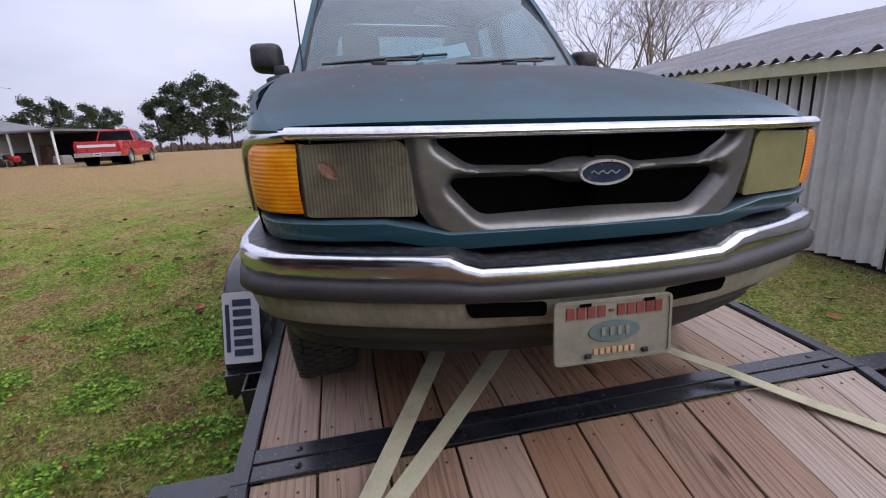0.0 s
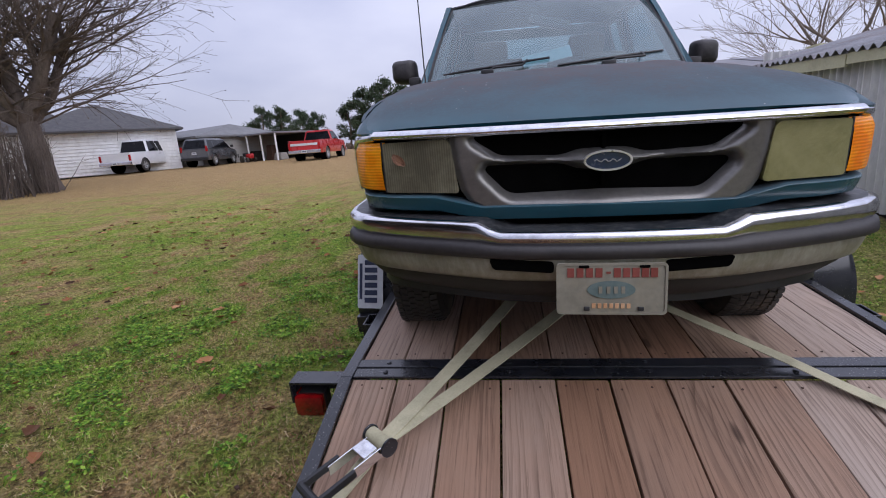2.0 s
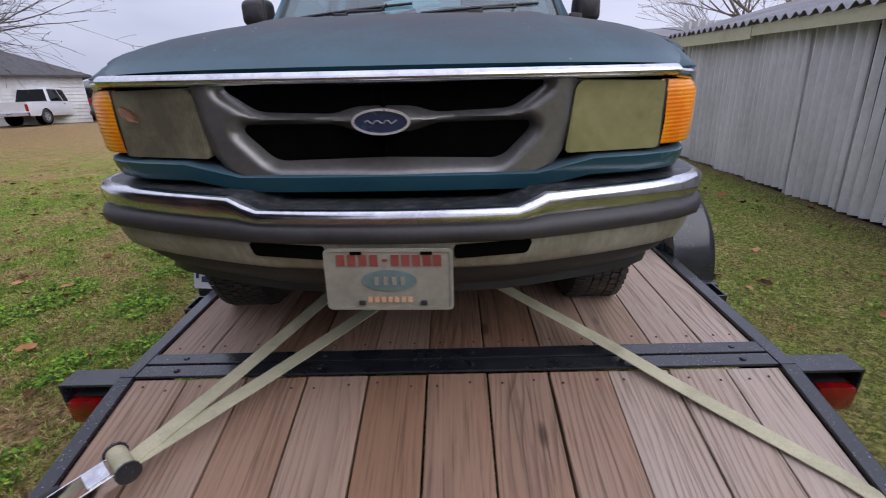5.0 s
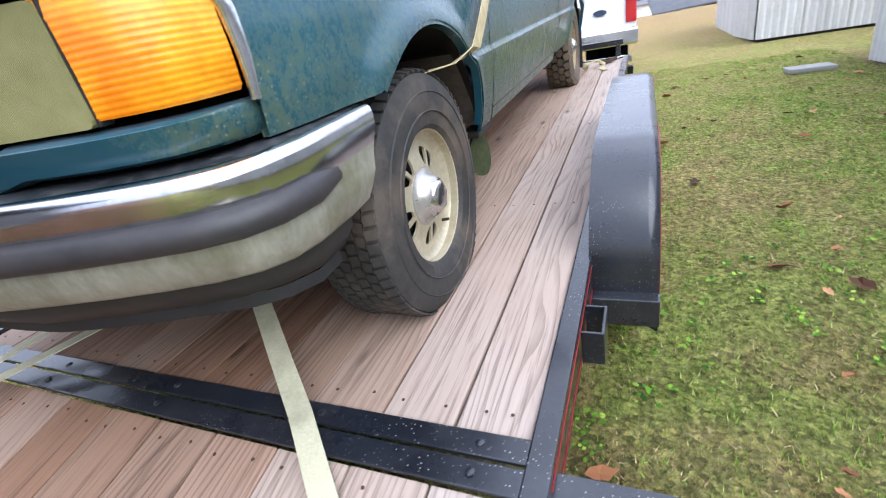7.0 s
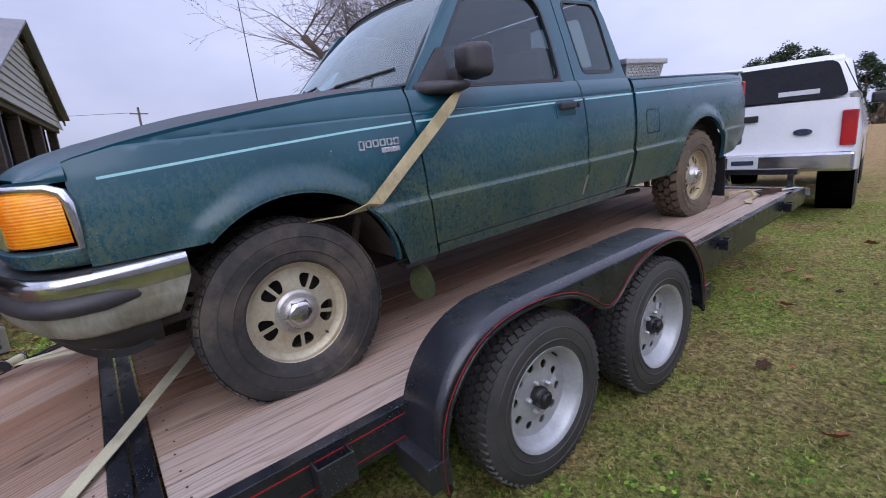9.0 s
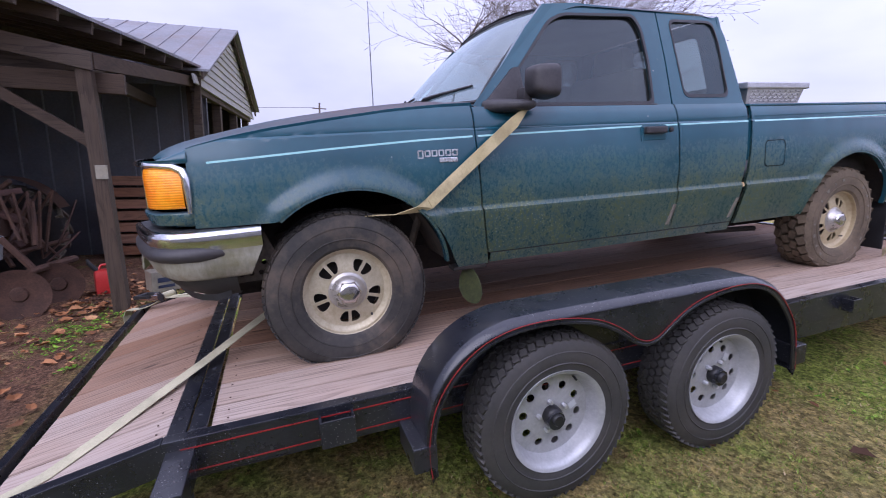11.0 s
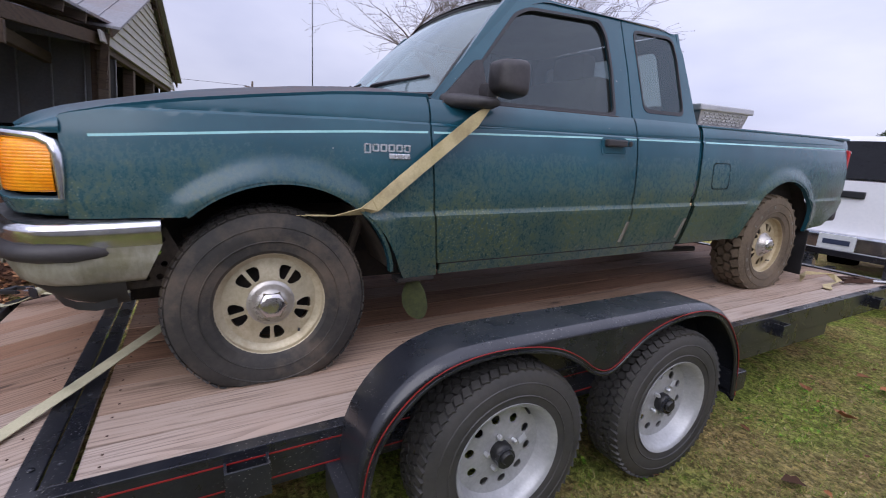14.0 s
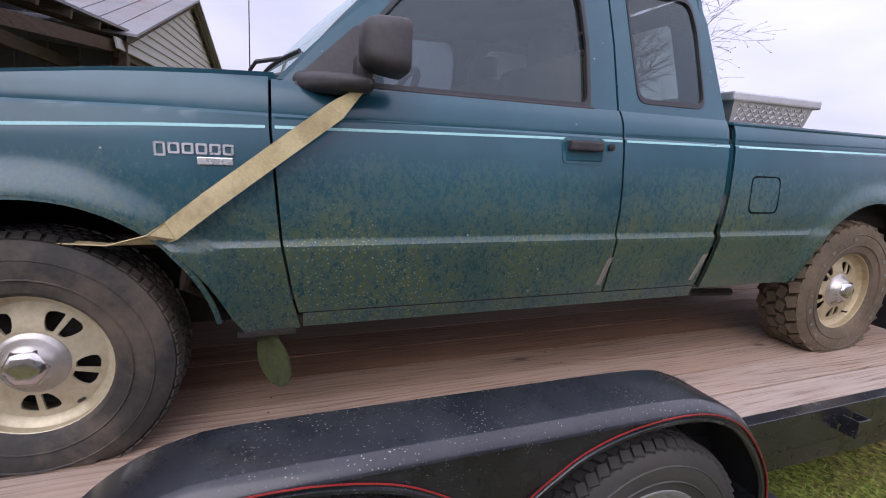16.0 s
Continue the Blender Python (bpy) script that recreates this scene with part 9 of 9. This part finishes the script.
def bare_tree(name, label, x, y, height, stems, seed, reach=1.0, depth=6, lean=(0, 0), balls=False, trunk_r=0.3, z0=None, first=0.34, bark=None):
    rnd = random.Random(seed)
    t = thing(name, label, "tree", Matrix.Translation((x, y, (ground_z(x, y) if z0 is None else z0) - 0.1)))
    wood, twig, ball = MB(), MB(), MB()

    def grow(p, d, length, r, lev):
        n = 5 if lev < 3 else 3
        pts, rad = [p], [r]
        q, dd = p.copy(), d.copy()
        for i in range(n):
            dd = (dd + Vector((rnd.gauss(0, 0.13), rnd.gauss(0, 0.13), rnd.gauss(0.03, 0.10)))).normalized()
            q = q + dd * (length / n)
            pts.append(q.copy())
            rad.append(max(0.0065, r * (1 - 0.42 * (i + 1) / n)))
        (wood if lev < 3 else twig).tube(pts, rad, 8 if lev < 2 else (5 if lev < 3 else 3), cap=False)
        if lev >= depth:
            if balls and rnd.random() < 0.5:
                e = pts[-1]
                s = 0.022
                ball.add([(e.x + s, e.y, e.z), (e.x - s, e.y, e.z), (e.x, e.y + s, e.z), (e.x, e.y - s, e.z), (e.x, e.y, e.z + s), (e.x, e.y, e.z - s)], [(0, 2, 4), (2, 1, 4), (1, 3, 4), (3, 0, 4), (2, 0, 5), (1, 2, 5), (3, 1, 5), (0, 3, 5)])
            return
        kids = 3 if lev < 2 else rnd.choice((2, 3, 3, 4) if balls else (2, 3, 3))
        for k in range(kids):
            f = 1.0 if k == 0 else rnd.uniform(0.35, 0.95)
            i = min(n, max(1, int(round(f * n))))
            base = pts[i]
            a = rnd.uniform(0, 2 * math.pi)
            spread = rnd.uniform(0.35, 0.95) if k else rnd.uniform(0.1, 0.4)
            side = Vector((math.cos(a), math.sin(a), rnd.uniform(-0.25, 0.5)))
            nd = (dd * (1 - 0.35 * spread) + side * spread * reach).normalized()
            grow(base, nd, length * rnd.uniform(0.66, 0.88), rad[i] * rnd.uniform(0.55, 0.75), lev + 1)
    for s in range(stems):
        a = 2 * math.pi * s / max(1, stems) + rnd.uniform(-0.4, 0.4)
        tilt = 0.0 if stems == 1 else rnd.uniform(0.18, 0.42)
        d = Vector((math.cos(a) * tilt + lean[0], math.sin(a) * tilt + lean[1], 1)).normalized()
        grow(Vector((0.18 * math.cos(a), 0.18 * math.sin(a), 0)) if stems > 1 else Vector((0, 0, 0)), d, height * first, trunk_r * (1 if stems == 1 else 0.72), 0)
    part("trunk", wood, bark or BARK, t, smooth=True)
    part("crown", twig, bark or BARK, t, "bare twigs")
    if ball.v:
        part("seed_cluster", ball, bark or BARK, t, "small dark seed balls")
    return t




def lopped_tree(x, y, seed):
    """An old tree whose thick limbs were once cut back, each stub carrying long arching twigs with seed balls."""
    rnd = random.Random(seed)
    t = thing("bare_tree", "large bare tree with lopped limbs and seed balls on long twigs", "tree", Matrix.Translation((x, y, ground_z(x, y) - 0.1)))
    wood, twig, ball = MB(), MB(), MB()
    trunk = [Vector(q) for q in ((0, 0, 0), (-0.05, 0, 0.6), (-0.10, 0.02, 1.6), (-0.25, 0.05, 2.7), (-0.30, 0.05, 3.4))]
    wood.tube(trunk, [0.60, 0.46, 0.42, 0.40, 0.35], 14)
    limbs = [([(-0.25, 0, 2.9), (0.35, 0.1, 3.9), (0.75, 0.15, 4.5), (1.35, 0.25, 5.7), (2.0, 0.4, 7.0)], 0.34, 0.24),
             ([(-0.3, 0, 3.1), (-0.55, 0.1, 4.5), (-0.75, 0.1, 6.0), (-0.80, 0.2, 8.2)], 0.36, 0.22),
             ([(-0.3, 0.05, 2.9), (-1.2, -0.2, 4.2), (-2.2, -0.4, 5.6), (-3.0, -0.5, 7.4)], 0.34, 0.22),
             ([(0.75, 0.15, 4.5), (0.62, 0.3, 5.6), (0.40, 0.3, 7.2), (0.45, 0.4, 8.6)], 0.17, 0.10),
             ([(-0.2, 0.1, 2.8), (0.3, 1.0, 4.2), (0.5, 1.9, 6.2)], 0.28, 0.18),
             ([(-0.3, -0.05, 2.9), (-1.6, -1.5, 4.4), (-2.9, -3.1, 6.0), (-3.7, -4.5, 7.8)], 0.32, 0.20),
             ([(-0.25, 0, 2.8), (0.1, -1.2, 4.3), (0.2, -2.3, 6.4)], 0.28, 0.18)]

    def shoot(p, d, length, r, lev):
        n = 7 if lev == 0 else 4
        pts, rad, q, dd = [p], [r], p.copy(), d.normalized()
        for i in range(n):
            droop = -0.03 if lev else 0.02
            dd = (dd + Vector((rnd.gauss(0, 0.08), rnd.gauss(0, 0.08), rnd.gauss(droop, 0.07)))).normalized()
            q = q + dd * (length / n)
            pts.append(q.copy())
            rad.append(max(0.006, r * (1 - 0.8 * (i + 1) / n)))
        twig.tube(pts, rad, 4 if lev == 0 else 3, cap=False)
        if lev == 2:
            if rnd.random() < 0.55:
                e, k = pts[-1], 0.030
                ball.add([(e.x + k, e.y, e.z), (e.x - k, e.y, e.z), (e.x, e.y + k, e.z), (e.x, e.y - k, e.z), (e.x, e.y, e.z + k), (e.x, e.y, e.z - k)], [(0, 2, 4), (2, 1, 4), (1, 3, 4), (3, 0, 4), (2, 0, 5), (1, 2, 5), (3, 1, 5), (0, 3, 5)])
            return
        for k in range(7 if lev == 0 else 4):
            i = rnd.randint(1, n)
            side = Vector((rnd.gauss(0, 1), rnd.gauss(0, 1), rnd.gauss(0.1, 0.8))).normalized()
            nd = (pts[i] - pts[i - 1]).normalized() + 0.75 * side
            shoot(pts[i], nd, length * rnd.uniform(0.28, 0.48), max(0.009, rad[i] * 0.7), lev + 1)
    for way, r0, r1 in limbs:
        way = [Vector(q) for q in way]
        n = len(way)
        fine, rads = [], []
        for i in range(n - 1):
            for k in range(4):
                f = k / 4
                fine.append(way[i].lerp(way[i + 1], f) + Vector((rnd.gauss(0, 0.03), rnd.gauss(0, 0.03), 0)))
                rads.append(0.85 * (r0 + (r1 - r0) * (i + f) / (n - 1)) * rnd.uniform(0.93, 1.10))
        fine.append(way[-1])
        rads.append(r1 * 1.08)
        wood.tube(fine, rads, 10)
        for k in range(34 if r0 > 0.2 else 12):
            f = rnd.random() ** 0.6
            i = min(len(fine) - 1, int(f * len(fine)))
            a = rnd.uniform(0, 2 * math.pi)
            up = rnd.uniform(0.1, 1.1)
            d = Vector((math.cos(a), 0.85 * math.sin(a), up))
            shoot(fine[i] + d.normalized() * rads[i] * 0.8, d, rnd.uniform(2.6, 6.2), rnd.uniform(0.03, 0.06), 0)
    part("trunk", wood, BARK, t, smooth=True)
    part("crown", twig, BARK, t, "bare twigs")
    part("seed_cluster", ball, BARK, t, "small dark seed balls")


lopped_tree(-18.3, 17.4, 8)
bare_tree("bare_tree", "tall leafless tree behind the metal shed", 13.6, 19.0, 12.0, 3, 11, 1.0, 6, (0, 0), False, 0.24, None, 0.24, BARK_PALE)
bare_tree("bare_tree", "leafless tree behind the sheds", 16.7, 21.0, 12.0, 2, 23, 1.0, 6, (0, 0), False, 0.24, None, 0.24, BARK_PALE)
bare_tree("bare_tree", "distant leafless tree by the field", 6.0, 60.0, 12.0, 1, 31, 0.8, 5, (0, 0), False, 0.25)


def brush(x, y, r, h, n, seed, label):
    rnd = random.Random(seed)
    mb = MB()
    for k in range(n):
        a, d = rnd.uniform(0, 2 * math.pi), r * rnd.random() ** 0.6
        p = Vector((x + d * math.cos(a), y + d * math.sin(a), ground_z(x, y) - 0.05))
        q = p + Vector((rnd.gauss(0, 0.35), rnd.gauss(0, 0.35), h * rnd.uniform(0.4, 1.0)))
        m = (p + q) / 2 + Vector((rnd.gauss(0, 0.1), rnd.gauss(0, 0.1), 0.1))
        mb.tube([p, m, q], [0.02, 0.012, 0.005], 3, cap=False)
        for j in range(3):
            b = m.lerp(q, rnd.random())
            mb.tube([b, b + Vector((rnd.gauss(0, 0.25), rnd.gauss(0, 0.25), rnd.uniform(0.1, 0.4)))], [0.008, 0.003], 3, cap=False)
    ob = part("bare_bush", mb, BARK, None)
    tagged(ob, label, "bush")


brush(-18.3, 15.9, 1.5, 3.4, 190, 3, "tangle of bare grey stems at the tree's foot")
brush(-19.3, 16.2, 1.2, 2.6, 110, 8, "bare grey shrub beside the big tree")


def pine(x, y, height, seed, crown_from=0.45, wide=0.28, label="tall pine with a ragged dark crown"):
    rnd = random.Random(seed)
    t = thing("pine_tree", label, "tree", Matrix.Translation((x, y, ground_z(x, y) - 0.2)), "distant pines")
    part("trunk", MB().tube([(0, 0, 0), (rnd.gauss(0, 0.15), rnd.gauss(0, 0.15), height * 0.5), (rnd.gauss(0, 0.3), rnd.gauss(0, 0.3), height * 0.97)], [height * 0.022, height * 0.016, height * 0.004], 7), BARKP, t, smooth=True)
    lim, nd = MB(), MB()
    n = 26
    for k in range(n):
        f = crown_from + (1 - crown_from) * (k + 0.5) / n
        a = rnd.uniform(0, 2 * math.pi)
        shape = math.sin(math.pi * min(1, 0.22 + 0.80 * (f - crown_from) / (1 - crown_from)))
        ln = height * wide * (0.35 + 0.75 * shape) * rnd.uniform(0.55, 1.1)
        p = Vector((0, 0, f * height))
        e = p + Vector((math.cos(a) * ln, math.sin(a) * ln, height * rnd.uniform(-0.01, 0.07)))
        lim.tube([p, (p + e) / 2 + Vector((0, 0, -0.02 * height)), e], [height * 0.006, height * 0.004, height * 0.002], 4, cap=False)
        for j in range(6):
            c = p.lerp(e, 0.30 + 0.6 * rnd.random()) + Vector((rnd.gauss(0, 0.03), rnd.gauss(0, 0.03), rnd.gauss(0.01, 0.02))) * height
            rr = height * rnd.uniform(0.055, 0.09)
            for i in range(46):
                d = Vector((rnd.gauss(0, 1), rnd.gauss(0, 1), rnd.gauss(0.15, 0.7)))
                d.normalize()
                b = c + d * rr * rnd.uniform(0.2, 1.0)
                s = d.cross(Vector((rnd.gauss(0, 1), rnd.gauss(0, 1), rnd.gauss(0, 1)))).normalized() * height * 0.013
                tip = b + d * height * 0.026
                nd.add([tuple(b + s), tuple(b - s), tuple(tip)], [(0, 1, 2)])
    part("limbs", lim, BARKP, t)
    part("crown", nd, NEEDLE, t)
    return t


def at_az(az, dist, x0=1.0, y0=0.6):
    return x0 + dist * math.sin(radians(az)), y0 + dist * math.cos(radians(az))


for az, d, h, sd in ((-11.6, 105, 11.0, 1), (-14.2, 100, 11.4, 2), (-16.6, 103, 10.6, 3), (-18.6, 106, 8.6, 14), (-24.0, 108, 8.0, 4), (-26.2, 104, 8.2, 5), (-28.3, 108, 8.6, 6), (-22.3, 112, 7.4, 7),
                     (-7.2, 112, 6.5, 8), (-3.0, 110, 11.0, 9), (-0.5, 105, 12.0, 10), (1.8, 100, 12.0, 11), (4.0, 104, 13.0, 12), (-9.0, 112, 10.0, 13), (7.0, 108, 12.0, 15)):
    xx, yy = at_az(az, d, 2.0 if az > -10 else 0.8, 1.0)
    pine(xx, yy, h * (1.12 if az < -3.5 else 1.02), sd, (0.22 if h < 11.5 else 0.42) if az < -3.5 else 0.58, 0.40 if az < -3.5 else 0.24)


def scrub():
    rnd = random.Random(77)
    v, f = [], []
    for k in range(24000):
        az = rnd.uniform(-75, 50) if k < 16000 else rnd.uniform(-7, 14)
        d = rnd.uniform(118, 150) if k < 16000 else rnd.uniform(90, 100)
        if -48 < az < -18 and rnd.random() < 0.6:
            continue
        x, y = at_az(az, d)
        hgt = (3.0 + 2.2 * noise.noise((az * 0.35, 0, 0)) + 1.4 * noise.noise((az * 1.7, 3, 0))) * (2.5 if az > -6.5 else 1.3 if az > -9 else 0.5)
        z = 1.1 + rnd.uniform(0, max(0.4, hgt))
        s = rnd.uniform(0.2, 0.55)
        a = rnd.uniform(0, 6.28)
        o = len(v)
        v += [(x - s * math.cos(a), y - s * math.sin(a), z - s), (x + s * math.cos(a), y + s * math.sin(a), z - s * 0.6), (x + rnd.gauss(0, 0.2), y, z + s * 1.4)]
        f.append((o, o + 1, o + 2))
    mb = MB()
    mb.v, mb.f = v, f
    ob = part("far_scrub", mb, SCRUB, None)
    tagged(ob, "brown winter scrub along the far side of the fields", "scrub", kind="stuff")


scrub()

# ---- grass, leaves ----


def grass(name, label, material, dry, seed):
    rng = np.random.default_rng(seed)
    zones = ((-7.0, 0.30, 1.2, 9.0, 46000), (-2.8, 0.30, 1.2, 5.0, 34000), (2.45, 5.05, 0.2, 10.0, 46000), (-1.2, 2.2, -2.6, 0.6, 2000), (0.4, 2.5, 2.6, 7.2, 4000), (-14, -7, 4, 16, 6000))
    V, F = [], []
    cnt = 0
    for x0, x1, y0, y1, n in zones:
        x, y = rng.uniform(x0, x1, n), rng.uniform(y0, y1, n)
        for px, py in zip(x, y):
            v = greenness(px, py)
            if rng.random() > ((0.30 * (1 - v) + 0.06 if dry else 0.10 + v * v * 0.75) if px < 2.2 else (0.08 + 0.28 * (1 - v) if dry else 0.16 + v * 0.5)):
                continue
            g = ground_z(px, py) + 0.018 * noise.noise((px * 1.3, py * 1.3, 0)) + 0.010 * noise.noise((px * 4.1, py * 4.1, 3))
            for k in range(4):
                a, t = rng.uniform(0, 6.28), rng.uniform(0, 6.28)
                l, w = rng.uniform(0.010, 0.034) * (0.7 if px > 2.2 else 1.0), rng.uniform(0.0016, 0.0036)
                dx, dy = rng.normal(0, 0.018), rng.normal(0, 0.018)
                bx, by = px + dx, py + dy
                lean = rng.uniform(0.5, 2.2 if dry else 1.2) * l
                top = l * (0.45 if dry else 1.0)
                V += [(bx - w * math.cos(a), by - w * math.sin(a), g - 0.004), (bx + w * math.cos(a), by + w * math.sin(a), g - 0.004), (bx + lean * math.cos(t), by + lean * math.sin(t), g + top)]
                F.append((cnt, cnt + 1, cnt + 2))
                cnt += 3
    me = bpy.data.meshes.new(name)
    me.from_pydata(V, [], F)
    ob = part(name, me, material, None)
    tagged(ob, label, "grass", kind="stuff")


def leaves():
    rng = random.Random(9)
    V, F = [], []
    zones = ((-7.0, 0.2, 1.2, 10.0, 680), (2.5, 5.0, 0.4, 9.5, 130), (-1.6, 2.0, -2.4, 0.9, 620), (-3.2, -0.7, 0.2, 1.4, 160), (-1.7, -0.6, 0.3, 1.0, 110))
    for x0, x1, y0, y1, n in zones:
        for k in range(n):
            x, y = rng.uniform(x0, x1), rng.uniform(y0, y1)
            g = ground_z(x, y) + 0.022
            s, a = 0.016 + 0.040 * rng.random() ** 1.6, rng.uniform(0, 6.28)
            o = len(V)
            m = Matrix.Translation((x, y, g)) @ Matrix.Rotation(a, 4, "Z") @ Matrix.Rotation(rng.uniform(-0.5, 0.5), 4, "X")
            loop = [(1.15 + rng.uniform(-0.2, 0.2), 0), (0.75, 0.30), (0.40, 0.58 + rng.uniform(-0.15, 0.15)), (-0.05, 0.50), (-0.45, 0.56), (-0.75, 0.28), (-1.0, 0), (-0.75, -0.28), (-0.45, -0.5), (-0.05, -0.46), (0.40, -0.58 + rng.uniform(-0.15, 0.15)), (0.75, -0.30)]
            curl, bend = rng.uniform(0.2, 1.3), rng.uniform(-0.1, 0.4)
            c = m @ Vector((0, 0, 0.0))
            V.append(tuple(c))
            for p, q in loop:
                V.append(tuple(m @ Vector((p * s, q * s, s * (curl * q * q + bend * p * p + rng.uniform(0, 0.22))))))
            F += [(o, o + 1 + i, o + 1 + (i + 1) % 12) for i in range(12)]
    me = bpy.data.meshes.new("leaves")
    me.from_pydata(V, [], F)
    ob = part("fallen_leaves", me, LEAF, None)
    tagged(ob, "curled brown fallen leaves on the lawn", "leaves", kind="stuff")


def clover():
    """Small round-leaved weeds in patches."""
    rng = random.Random(21)
    V, F = [], []
    for x0, x1, y0, y1, n in ((-6.0, 0.25, 1.2, 7.5, 15000), (-2.6, 0.30, 1.4, 4.6, 15000), (2.5, 5.0, 0.3, 8.0, 3500), (-0.9, 0.6, 0.35, 1.3, 900)):
        for k in range(n):
            x, y = rng.uniform(x0, x1), rng.uniform(y0, y1)
            if greenness(x, y) < rng.uniform(0.55, 1.05):
                continue
            g = ground_z(x, y) + 0.018 * noise.noise((x * 1.3, y * 1.3, 0)) + rng.uniform(0.012, 0.03)
            for j in range(5):
                cx, cy, r, a = x + rng.gauss(0, 0.018), y + rng.gauss(0, 0.018), rng.uniform(0.005, 0.0115), rng.uniform(0, 6)
                tx, ty = rng.uniform(-0.4, 0.4), rng.uniform(-0.4, 0.4)
                o = len(V)
                V += [(cx + r * math.cos(a + q * 1.2566), cy + r * math.sin(a + q * 1.2566), g + r * (tx * math.cos(a + q * 1.2566) + ty * math.sin(a + q * 1.2566))) for q in range(5)]
                F.append(tuple(range(o, o + 5)))
    me = bpy.data.meshes.new("clover")
    me.from_pydata(V, [], F)
    ob = part("clover", me, CLOVER, None)
    tagged(ob, "patches of small green clover and weeds", "weeds", kind="stuff")


grass("grass", "short green winter grass in patches", GRASS, False, 5)
grass("dry_grass", "flattened straw-coloured dead grass", STRAW, True, 6)
clover()
leaves()
